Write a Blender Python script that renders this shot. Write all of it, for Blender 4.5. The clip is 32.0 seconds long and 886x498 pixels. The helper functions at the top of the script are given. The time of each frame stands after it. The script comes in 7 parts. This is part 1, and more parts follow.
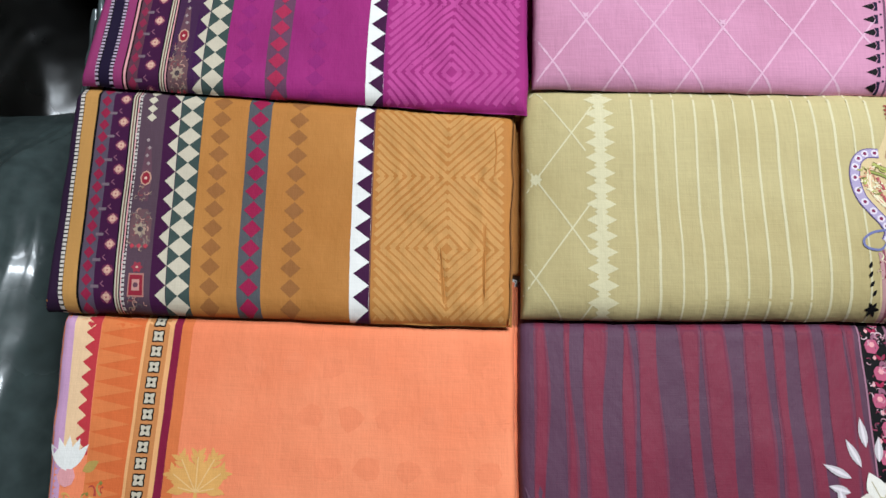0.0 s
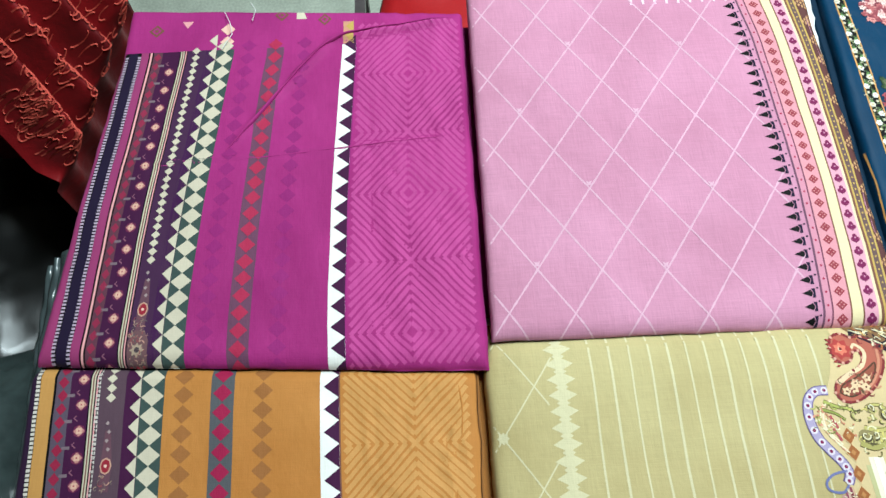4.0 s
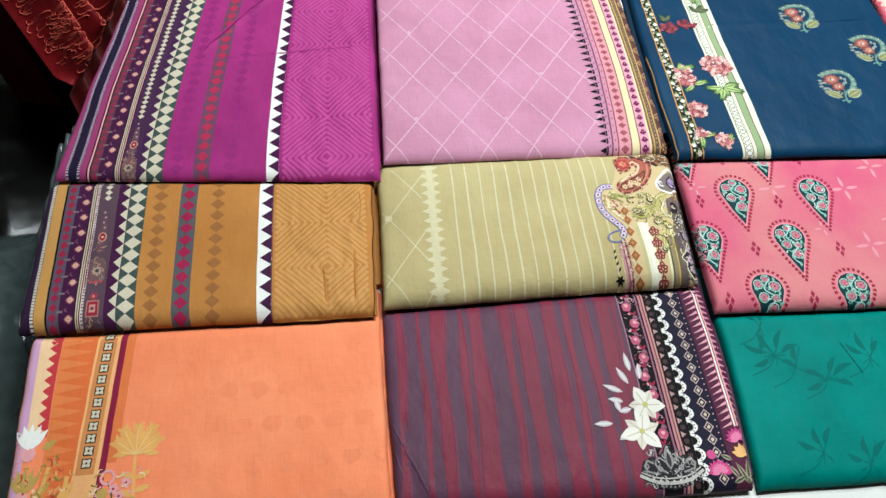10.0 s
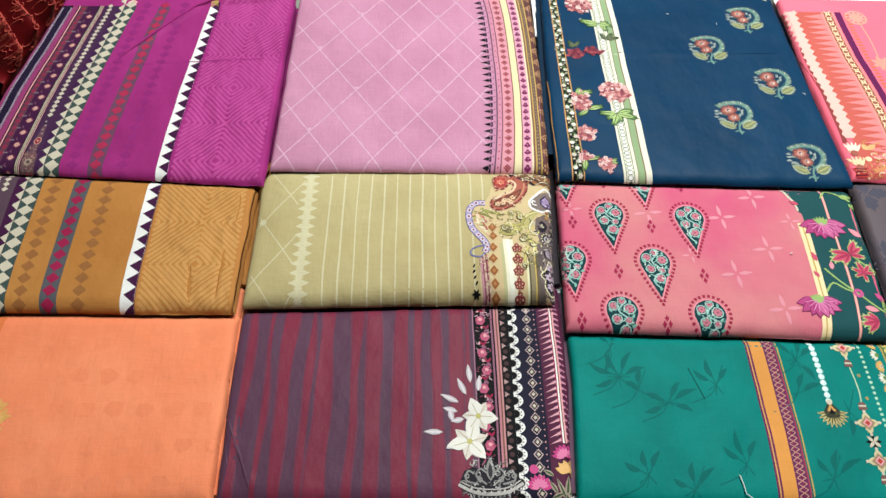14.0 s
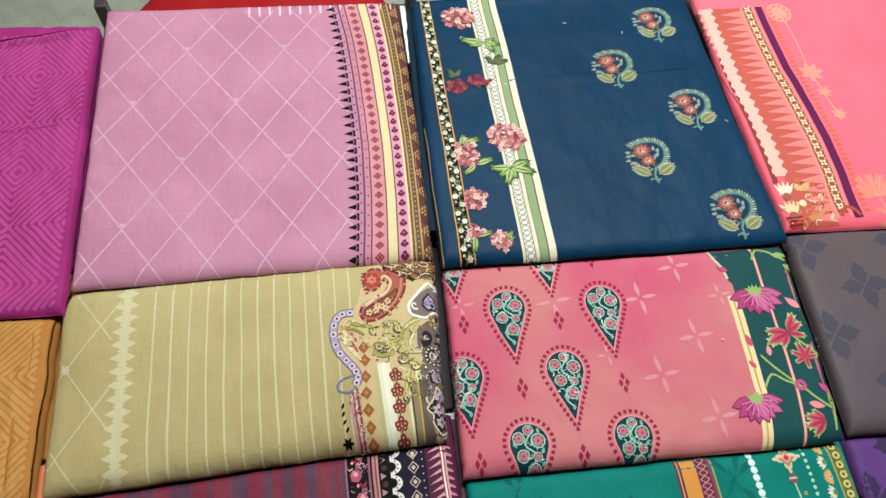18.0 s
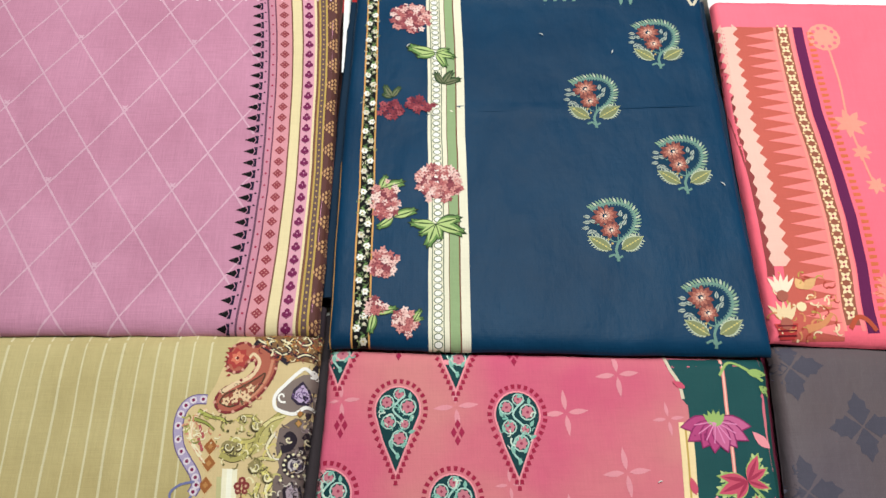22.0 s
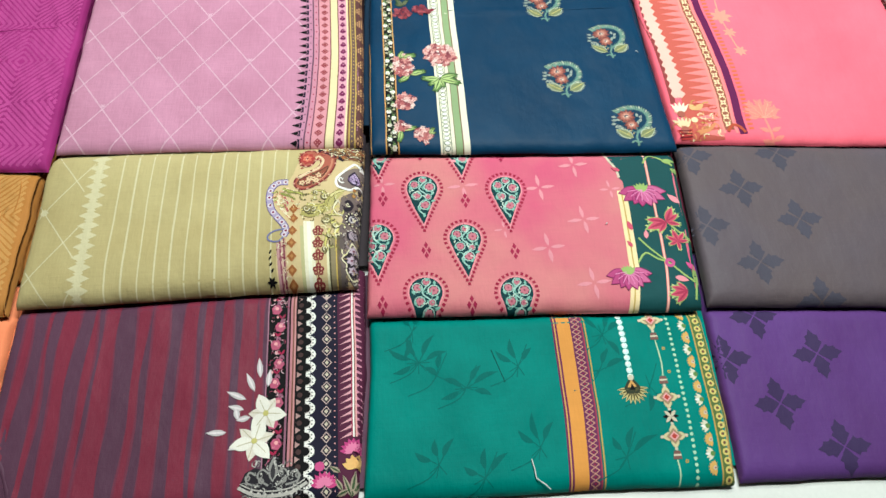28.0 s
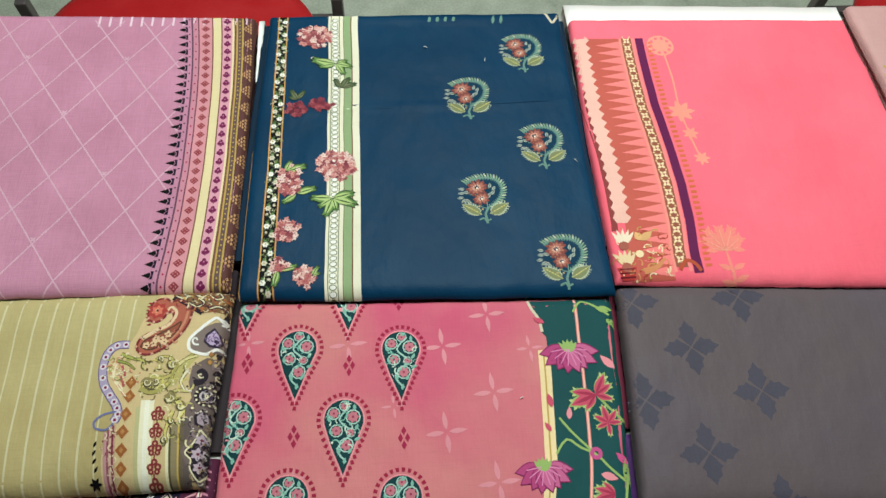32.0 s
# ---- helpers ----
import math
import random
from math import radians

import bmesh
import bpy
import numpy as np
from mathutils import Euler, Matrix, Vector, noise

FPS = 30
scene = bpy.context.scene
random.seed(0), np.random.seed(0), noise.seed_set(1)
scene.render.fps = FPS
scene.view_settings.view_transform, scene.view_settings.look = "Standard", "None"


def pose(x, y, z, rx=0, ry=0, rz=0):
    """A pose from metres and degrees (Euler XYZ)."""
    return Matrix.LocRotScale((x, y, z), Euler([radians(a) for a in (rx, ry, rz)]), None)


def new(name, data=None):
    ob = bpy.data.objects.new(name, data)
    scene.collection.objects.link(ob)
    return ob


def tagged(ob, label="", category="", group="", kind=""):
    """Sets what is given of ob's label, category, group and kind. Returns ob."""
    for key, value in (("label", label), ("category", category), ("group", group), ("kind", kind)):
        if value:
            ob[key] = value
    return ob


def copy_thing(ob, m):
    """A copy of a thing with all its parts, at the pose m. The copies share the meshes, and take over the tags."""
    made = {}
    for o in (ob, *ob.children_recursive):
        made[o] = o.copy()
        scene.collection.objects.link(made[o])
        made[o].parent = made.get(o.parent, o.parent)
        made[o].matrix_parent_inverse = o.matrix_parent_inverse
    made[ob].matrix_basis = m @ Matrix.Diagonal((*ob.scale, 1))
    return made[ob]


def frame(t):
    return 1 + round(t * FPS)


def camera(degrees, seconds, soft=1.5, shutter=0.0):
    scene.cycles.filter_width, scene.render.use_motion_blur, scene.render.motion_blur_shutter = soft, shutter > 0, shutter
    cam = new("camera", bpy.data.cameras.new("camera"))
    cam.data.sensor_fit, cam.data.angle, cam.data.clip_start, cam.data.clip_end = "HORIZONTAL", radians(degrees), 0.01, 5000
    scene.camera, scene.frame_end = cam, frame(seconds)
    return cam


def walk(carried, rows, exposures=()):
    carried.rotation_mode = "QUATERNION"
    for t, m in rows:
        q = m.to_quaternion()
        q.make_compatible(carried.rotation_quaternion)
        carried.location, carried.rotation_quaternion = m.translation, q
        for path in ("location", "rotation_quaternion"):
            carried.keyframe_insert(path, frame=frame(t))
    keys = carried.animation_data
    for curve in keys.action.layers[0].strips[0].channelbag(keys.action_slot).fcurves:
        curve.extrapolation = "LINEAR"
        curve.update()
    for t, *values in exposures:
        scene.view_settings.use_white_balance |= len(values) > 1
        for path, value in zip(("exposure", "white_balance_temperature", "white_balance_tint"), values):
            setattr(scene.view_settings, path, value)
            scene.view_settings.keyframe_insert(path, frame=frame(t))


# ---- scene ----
from mathutils.geometry import tessellate_polygon

cam = camera(65.0, 32.0)
METRES, EYE, TILT, LEAN, TURN = 2.33, 1.307, -74.6, 2.17, 1.8
ROWS = [
    (0.0, 0.0, 0.0, 0.0, 0.0, 0.0, 0.0),
    (0.5, -0.0077, 0.0079, 0.0237, -1.9, 0.26, 2.13),
    (1.0, -0.0092, 0.0161, 0.0379, -2.67, -0.24, 1.78),
    (1.5, -0.0123, 0.0145, 0.0495, -2.33, 1.16, 2.27),
    (2.0, -0.0117, 0.0086, 0.0582, -2.62, 3.67, 3.37),
    (2.5, -0.0102, 0.0033, 0.0611, -2.7, 5.41, 3.56),
    (3.0, -0.0055, 0.0017, 0.0611, -3.03, 5.73, 3.81),
    (3.5, -0.0023, -0.0034, 0.0598, -2.92, 6.91, 4.09),
    (5.5, 0.0115, -0.017, 0.0439, -3.68, 8.57, 4.24),
    (6.0, 0.0161, -0.0273, 0.0314, -3.42, 9.58, 4.23),
    (6.5, 0.0196, -0.0364, 0.0192, -3.45, 11.28, 4.07),
    (7.0, 0.0263, -0.0448, 0.0047, -3.44, 12.96, 4.51),
    (7.5, 0.0372, -0.0514, -0.0107, -2.97, 14.0, 4.06),
    (8.0, 0.0439, -0.0573, -0.0276, -3.11, 14.79, 2.13),
    (8.5, 0.0379, -0.0636, -0.037, -3.43, 15.89, 3.54),
    (9.0, 0.0236, -0.0698, -0.0577, -3.77, 16.08, 3.58),
    (9.5, 0.0166, -0.0795, -0.0799, -4.79, 17.27, 4.48),
    (10.0, 0.0165, -0.0853, -0.0939, -5.53, 17.04, 5.53),
    (10.5, 0.031, -0.0907, -0.1031, -5.45, 17.88, 3.04),
    (11.0, 0.0418, -0.0932, -0.1072, -4.79, 18.0, 1.08),
    (11.5, 0.0448, -0.0949, -0.108, -4.18, 18.68, 0.67),
    (12.0, 0.0534, -0.0954, -0.1078, -3.84, 18.89, 1.02),
    (12.5, 0.062, -0.0969, -0.1074, -3.63, 19.11, 0.9),
    (13.0, 0.0742, -0.0988, -0.1086, -3.67, 19.13, 1.39),
    (13.5, 0.0857, -0.0993, -0.1096, -3.56, 19.22, 1.5),
    (14.0, 0.0992, -0.0986, -0.109, -3.78, 19.1, 1.6),
    (14.5, 0.1118, -0.0987, -0.1105, -3.32, 19.35, 1.47),
    (16.5, 0.144, -0.0909, -0.1012, -4.98, 16.53, 4.22),
    (17.0, 0.148, -0.0735, -0.0613, -6.41, 14.22, 6.59),
    (17.5, 0.1417, -0.0646, -0.0307, -7.64, 13.76, 7.23),
    (18.0, 0.1394, -0.0555, -0.011, -7.8, 12.8, 8.12),
    (18.5, 0.1515, -0.0454, 0.0112, -7.03, 11.42, 5.12),
    (19.0, 0.1753, -0.0323, 0.0338, -5.61, 9.57, 2.57),
    (19.5, 0.1918, -0.0123, 0.0531, -4.28, 6.87, 1.25),
    (20.0, 0.2062, 0.0106, 0.0717, -4.16, 4.69, 0.13),
    (20.5, 0.2116, 0.0118, 0.0776, -3.44, 5.22, -0.32),
    (21.0, 0.2145, 0.0063, 0.0745, -3.16, 5.75, -0.32),
    (21.5, 0.2157, -0.001, 0.0657, -3.69, 5.92, 0.1),
    (22.0, 0.2136, -0.0155, 0.0507, -3.7, 7.34, 1.75),
    (22.5, 0.2143, -0.032, 0.0291, -3.28, 8.66, 0.59),
    (23.0, 0.2012, -0.0459, 0.0106, -4.34, 9.96, 1.75),
    (23.5, 0.1902, -0.0578, -0.011, -4.4, 11.54, 2.02),
    (24.0, 0.1831, -0.0644, -0.0272, -5.81, 12.65, 2.46),
    (24.5, 0.1773, -0.0705, -0.0387, -5.78, 12.59, 3.01),
    (25.0, 0.1709, -0.0763, -0.0509, -6.36, 13.33, 3.57),
    (25.5, 0.1664, -0.0797, -0.0628, -6.74, 14.29, 4.75),
    (26.0, 0.1634, -0.0836, -0.0718, -6.7, 14.82, 4.67),
    (26.5, 0.1632, -0.0872, -0.0808, -6.32, 14.11, 5.72),
    (28.5, 0.1788, -0.0931, -0.0921, -6.63, 14.84, 4.73),
    (29.0, 0.1752, -0.0898, -0.0847, -7.08, 14.9, 5.83),
    (29.5, 0.1714, -0.0855, -0.0731, -7.23, 14.65, 7.62),
    (30.0, 0.1851, -0.0803, -0.0551, -6.97, 14.01, 6.42),
    (30.5, 0.2059, -0.0746, -0.0373, -6.36, 14.18, 3.04),
    (31.0, 0.2148, -0.0687, -0.023, -5.72, 12.71, 3.33),
    (31.5, 0.2166, -0.0631, -0.0076, -6.71, 13.04, 6.53),
    (32.0, 0.2408, -0.0557, -0.0023, -5.94, 13.01, 4.26),
]
# seconds, stops, kelvin, tint
EXPOSURES = [
    (0.0, -0.03, 5700, 6), (3.0, 0.13, 5550, -6), (7.0, 0.06, 5600, -4), (10.0, 0.02, 5850, 1), (14.0, -0.04, 6050, 4), (17.0, -0.13, 6200, 1),
    (19.0, -0.36, 6350, 5), (21.0, -0.40, 6350, 5), (24.0, -0.26, 6250, 3), (26.0, -0.13, 6150, 0), (29.0, -0.03, 6050, -4), (30.0, -0.08, 6100, -4), (31.0, -0.20, 6150, -4), (32.0, -0.48, 6200, -5)]
walk(cam, [(t, pose(0, 0, EYE, TILT, LEAN, TURN) @ pose(METRES * x, METRES * y, METRES * z, 90 + pitch, roll, yaw)) for t, x, y, z, yaw, pitch, roll in ROWS], EXPOSURES)

# ---- light: two area lights added overhead, out of view ----
world = bpy.data.worlds.new("world")
scene.world = world
world.use_nodes = True
world.node_tree.nodes["Background"].inputs[0].default_value = (0.9, 0.95, 1.0, 1)
world.node_tree.nodes["Background"].inputs[1].default_value = 0.3


def area_lamp(name, x, y, z, sx, sy, watts, colour):
    d = bpy.data.lights.new(name, "AREA")
    d.shape, d.size, d.size_y, d.energy, d.color = "RECTANGLE", sx, sy, watts, colour
    ob = new(name, d)
    ob.matrix_world = pose(x, y, z)
    return ob


# no fittings are known here; places and watts are set by the shading
area_lamp("added_overhead_front", 0.8, 0.72, 2.70, 1.2, 0.25, 56, (1.0, 0.98, 0.95))
area_lamp("added_overhead_back", 0.8, 1.40, 2.70, 1.2, 0.25, 32, (1.0, 0.98, 0.95))


# ---- materials ----
def lin(r, g, b, k=0.86):
    return tuple(k * ((v / 255 / 12.92) if v <= 10 else ((v / 255 + 0.055) / 1.055) ** 2.4) for v in (r, g, b))


def links(nt, a, i, b, j):
    nt.links.new(a.outputs[i], b.inputs[j])


def base_material(name, rough=0.6, metal=0.0):
    m = bpy.data.materials.new(name)
    m.use_nodes = True
    p = m.node_tree.nodes["Principled BSDF"]
    p.inputs["Roughness"].default_value = rough
    p.inputs["Metallic"].default_value = metal
    return m, m.node_tree, p


def noise_node(nt, scale, stretch=(1, 1, 1), detail=3.0):
    co = nt.nodes.new("ShaderNodeTexCoord")
    mp = nt.nodes.new("ShaderNodeMapping")
    mp.inputs["Scale"].default_value = stretch
    tx = nt.nodes.new("ShaderNodeTexNoise")
    tx.inputs["Scale"].default_value = scale
    tx.inputs["Detail"].default_value = detail
    links(nt, co, "Object", mp, 0)
    links(nt, mp, 0, tx, 0)
    return tx


def span(nt, node, out, lo, hi, a, b):
    r = nt.nodes.new("ShaderNodeMapRange")
    for key, v in (("From Min", lo), ("From Max", hi), ("To Min", a), ("To Max", b)):
        r.inputs[key].default_value = v
    links(nt, node, out, r, "Value")
    return r


FABRICS = {}


def fabric(rgb, other=None, blotch=7.0, rough=0.66, sheen=0.02, slub=0.05, spec=0.11):
    """Woven cloth: two dye tones that drift into one another, warp and weft threads, fine relief."""
    key = (rgb, other, blotch, rough, slub)
    if key in FABRICS:
        return FABRICS[key]
    m, nt, p = base_material("woven_cloth", rough)
    a = lin(*rgb)
    b = lin(*other) if other else tuple(v * 0.90 for v in a)
    n1 = noise_node(nt, blotch, detail=4.0)
    r1 = span(nt, n1, 0, 0.36, 0.64, 0, 1)
    mix = nt.nodes.new("ShaderNodeMix")
    mix.data_type = "RGBA"
    mix.inputs["A"].default_value, mix.inputs["B"].default_value = (*a, 1), (*b, 1)
    links(nt, r1, 0, mix, "Factor")
    warp = noise_node(nt, 1.0, (1600, 45, 1), 1.0)
    weft = noise_node(nt, 1.0, (45, 1600, 1), 1.0)
    add = nt.nodes.new("ShaderNodeMath")
    add.operation = "ADD"
    links(nt, warp, 0, add, 0)
    links(nt, weft, 0, add, 1)
    r2 = span(nt, add, 0, 0.6, 1.4, 1 - slub, 1 + slub)
    mul = nt.nodes.new("ShaderNodeVectorMath")
    mul.operation = "SCALE"
    links(nt, mix, "Result", mul, 0)
    links(nt, r2, 0, mul, "Scale")
    links(nt, mul, 0, p, "Base Color")
    bump = nt.nodes.new("ShaderNodeBump")
    bump.inputs["Strength"].default_value, bump.inputs["Distance"].default_value = 0.25, 0.0004
    links(nt, add, 0, bump, "Height")
    soft = noise_node(nt, 24.0, (1.0, 0.6, 1.0), 5.0)
    lump = nt.nodes.new("ShaderNodeBump")
    lump.inputs["Strength"].default_value, lump.inputs["Distance"].default_value = 0.55, 0.007
    links(nt, soft, 0, lump, "Height")
    links(nt, lump, 0, bump, "Normal")
    links(nt, bump, 0, p, "Normal")
    p.inputs["Sheen Weight"].default_value = sheen
    p.inputs["Specular IOR Level"].default_value = spec
    FABRICS[key] = m
    return m


def surface(name, rgb, rough=0.5, metal=0.0, scale=20.0, vary=0.12, relief=0.0, fine=300.0, coat=0.0):
    """A plain surface with drift in tone, fine speckle and a little relief."""
    m, nt, p = base_material(name, rough, metal)
    a = lin(*rgb)
    n1, n2 = noise_node(nt, scale, detail=5.0), noise_node(nt, fine, detail=2.0)
    add = nt.nodes.new("ShaderNodeMath")
    add.operation = "ADD"
    links(nt, n1, 0, add, 0)
    links(nt, n2, 0, add, 1)
    r = span(nt, add, 0, 0.6, 1.4, 1 - vary, 1 + vary)
    mul = nt.nodes.new("ShaderNodeVectorMath")
    mul.operation = "SCALE"
    mul.inputs[0].default_value = a
    links(nt, r, 0, mul, "Scale")
    links(nt, mul, 0, p, "Base Color")
    rr = span(nt, n1, 0, 0.3, 0.7, max(0.02, rough - 0.08), min(1, rough + 0.08))
    links(nt, rr, 0, p, "Roughness")
    if relief:
        bump = nt.nodes.new("ShaderNodeBump")
        bump.inputs["Strength"].default_value, bump.inputs["Distance"].default_value = 0.5, relief
        links(nt, add, 0, bump, "Height")
        links(nt, bump, 0, p, "Normal")
    p.inputs["Coat Weight"].default_value = coat
    return m


# ---- building helpers ----
def mesh_object(name, verts, faces, mats, index=None, parent=None, label="", smooth=True):
    me = bpy.data.meshes.new(name)
    me.from_pydata(verts, [], faces)
    for m in mats:
        me.materials.append(m)
    if index is not None:
        me.polygons.foreach_set("material_index", index)
    if smooth:
        me.polygons.foreach_set("use_smooth", [True] * len(faces))
    me.update()
    ob = new(name, me)
    if parent:
        ob.parent = parent
    return tagged(ob, label)


def part(name, bm, material, parent, label="", smooth=False):
    me = bpy.data.meshes.new(name)
    bm.to_mesh(me)
    bm.free()
    me.materials.append(material)
    if smooth:
        me.polygons.foreach_set("use_smooth", [True] * len(me.polygons))
    ob = new(name, me)
    ob.parent = parent
    return tagged(ob, label)


def box(x0, x1, y0, y1, z0, z1, bevel=0.0):
    bm = bmesh.new()
    bmesh.ops.create_cube(bm, size=1.0, matrix=Matrix.LocRotScale(((x0 + x1) / 2, (y0 + y1) / 2, (z0 + z1) / 2), None, (x1 - x0, y1 - y0, z1 - z0)))
    if bevel:
        bmesh.ops.bevel(bm, geom=bm.edges[:], offset=bevel, segments=3, affect="EDGES", profile=0.5)
    return bm


def knots(pairs):
    xs, ys = [p[0] for p in pairs], [p[1] for p in pairs]
    return lambda v: float(np.interp(v, xs, ys))


# ---- folded cloths ----
STEP = 0.00015
ROLL = 0.0165


class Cloth:
    """A folded length of cloth: outline from four edge functions, rounded front fold, faint waves; prints lie on its top sheet."""

    def __init__(self, name, label, group, base, left, right, front, back, top, thick, under=None, wave=0.0022, fold=0.030, ridges=(), fine=0.007, seed=0, warp=None, crumple=0.0008, crumple_from=-9.0, peek=(0.0, 0.0), stand=None, side=None, plump=None, pressed=None):
        self.peek, self.stand, self.side, self.plump, self.pressed = peek, stand, side, plump, pressed
        self.crumple, self.crumple_from = crumple, crumple_from
        self.left = lambda y: left(y) + 0.0012 + 0.0007 * noise.noise((y * 32, seed * 1.9, 4.4)) + 0.0004 * noise.noise((y * 90, seed, 7.1))
        self.right = lambda y: right(y) - 0.0016 + 0.0013 * noise.noise((y * 30, seed * 2.3, 8.4)) + 0.0005 * noise.noise((y * 85, seed, 2.1))
        self.front, self.back = front, back
        self.top, self.thick, self.wave, self.fold, self.ridges, self.h, self.seed = top, thick, wave, fold, ridges, fine, seed
        bend = warp or (lambda s, y: s)
        self.warp = lambda s, y: bend(s, y) + 0.0011 * noise.noise((s * 5, y * 13, seed * 4.3)) + 0.0004 * noise.noise((s * 12, y * 40, seed * 2.9))
        self.thing = tagged(new(name), label, "folded cloth", group)
        self.base = base
        self.body(under or base)

    def edge(self, v, k):
        return 0.0013 * noise.noise((v * 9, self.seed * 3.7 + k, 0.3)) + 0.0009 * noise.noise((v * 38, self.seed + k, 1.3))

    def yf(self, x):
        return self.front(x) + self.edge(x, 11)

    def z(self, x, y):
        d, r = max(0.0, y - self.yf(x)), self.fold
        z = self.top - self.wave * (0.5 + 0.5 * noise.noise((x * 11, y * 11, self.seed * 5.1))) - 0.4 * self.wave * noise.noise((x * 34, y * 27, self.seed * 2.1))
        for x0, y0, x1, y1, high, wide in self.ridges:
            vx, vy = x1 - x0, y1 - y0
            n2 = vx * vx + vy * vy
            t = min(1, max(0, ((x - x0) * vx + (y - y0) * vy) / n2))
            q = math.hypot(x - x0 - t * vx, y - y0 - t * vy) / wide
            if q < 4:
                z += high * math.exp(-q * q) * min(1, 6 * min(t, 1 - t) + 0.1)
        if self.crumple and x > self.crumple_from:
            k = self.crumple * min(1.0, (x - self.crumple_from) * 40)
            z -= k * abs(noise.noise((x * 38 + 9 * y, y * 16 - 6 * x, self.seed * 1.7))) + (0.4 * k * abs(noise.noise((x * 80, y * 60, self.seed))) if self.h < 0.005 else 0.0)
        if self.pressed:
            t = min(1.0, max(0.0, (y - self.pressed(x) + 0.009) / 0.012))
            z -= 0.0055 * t * t * (3 - 2 * t)
        if self.plump:
            lift = self.plump(x)
            for e, wide in ((d, 0.055), (self.back(x) - 0.012 - y, 0.06), (x - self.left(y), 0.03), (self.right(y) - x, 0.03)):
                t = min(1.0, max(0.0, e / wide))
                lift *= t * (2 - t)
            z += lift
        if d < r:
            z -= 0.12 * self.thick * (1 - d / r) ** 2
        roll = ROLL * (1 + 0.22 * noise.noise((x * 13, self.seed * 1.3, 6.2)))
        fall = 0.83 * (1 - math.sqrt(max(0, 1 - (1 - d / roll) ** 2))) if d < roll else 0.0
        for e in (x - self.left(y), self.right(y) - x):
            e = max(0, e)
            if e < 0.006:
                fall = max(fall, 0.80 * (1 - math.sqrt(max(0, 1 - (1 - e / 0.006) ** 2))))
        z = max(z - fall * self.thick, self.top - 0.95 * self.thick)
        return z

    def at(self, x, y, up=0.0):
        y = min(max(y, self.yf(x)), self.back(x))
        x = min(max(x, self.left(y)), self.right(y))
        z = self.z(x, y)
        if not up:
            return (x, y, z)
        e = 0.0006
        gx = (self.z(x + e, y) - z) / e if x + e < self.right(y) else (z - self.z(x - e, y)) / e
        gy = (self.z(x, y + e) - z) / e
        n = Vector((-max(-2, min(2, gx)), -max(-8, min(8, gy)), 1)).normalized()
        return (x + n.x * up, y + n.y * up, z + n.z * up)

    def body(self, under):
        step = min(self.h, 0.006)
        xm = (self.left(self.front(0)) + self.right(self.front(0))) / 2
        wide = self.right(self.front(xm)) - self.left(self.front(xm))
        nx = int(wide / step)
        ss = [0, 0.0012 / wide, 0.003 / wide] + [i / nx for i in range(1, nx)] + [1 - 0.003 / wide, 1 - 0.0012 / wide, 1]
        ds = [0, 0.0003, 0.0008, 0.0016, 0.0028, 0.0045, 0.007, 0.0100, 0.0135]
        depth = self.back(xm) - self.front(xm)
        ny = int(depth / step)
        ts = ds + [0.0135 + (depth - 0.0135) * i / ny for i in range(1, ny + 1)]
        rows, verts = [], []
        for t in ts:
            row = []
            for s in ss:
                x = xm + (s - 0.5) * wide
                f = self.yf(x)
                y = f + t * (self.back(x) - f) / depth if t > 0.0135 else f + t
                lo, hi = self.left(y), self.right(y)
                x = lo + s * (hi - lo)
                f = self.yf(x)
                y = f + (t * (self.back(x) - f) / depth if t > 0.0135 else t)
                row.append(len(verts))
                verts.append((x, y, self.z(x, y)))
            rows.append(row)
        faces = [(rows[j][i], rows[j][i + 1], rows[j + 1][i + 1], rows[j + 1][i]) for j in range(len(ts) - 1) for i in range(len(ss) - 1)]
        rim = rows[0] + [r[-1] for r in rows[1:]] + rows[-1][-2::-1] + [r[0] for r in rows[-2:0:-1]]
        zb = self.top - 0.96 * self.thick
        low = []
        for v in rim:
            low.append(len(verts))
            verts.append((verts[v][0], verts[v][1], zb))
        n = len(rim)
        faces += [(rim[(i + 1) % n], rim[i], low[i], low[(i + 1) % n]) for i in range(n)]
        faces.append(tuple(low))
        dye = [0] * len(faces)
        if self.side:
            for i in range(len(ss) - 2, len(ss) + len(rows) - 2):
                dye[len(faces) - 1 - n + i] = 1
            for j in range(len(ts) - 1):
                for i in range(len(ss) - 4, len(ss) - 1):
                    dye[j * (len(ss) - 1) + i] = 1
        mesh_object("top_fold", verts, faces, [self.base, self.side or self.base], dye, parent=self.thing)
        if self.stand is None:
            return
        # the folds below, each a little out of line with the one above, down to the table;
        # some cloths get a darkened under dye, which paints the gap's shade
        count = max(1, int((zb - TABLE) / 0.0068))
        z0, z1 = TABLE + 0.0004, zb - 0.0003
        for k in range(count):
            a, b = z0 + (z1 - z0) * (k + 0.04) / count, z0 + (z1 - z0) * (k + 1) / count
            last = k == count - 1
            # lowest fold stretched rightwards to hide the white table, so the gap stays dark
            out = self.peek if last and count > 1 else (0.0, 0.0135 if k == 0 else -0.001)
            y0, y1 = self.stand, self.back(xm) - 0.004
            right, left = [], []
            for i in range(29):
                y = y0 + (y1 - y0) * i / 28
                right.append((self.right(y) + out[1] - 0.0030 + 0.0022 * noise.noise((y * 17, k + 5, self.seed)), y))
                left.append((self.left(y) - out[0] + 0.0030 + 0.0022 * noise.noise((y * 17, k + 9, self.seed)), y))
            pts = right + left[::-1]
            m, c = len(pts), 0.0016
            mid = [((u + (c if u < xm else -c)), v) for u, v in pts]
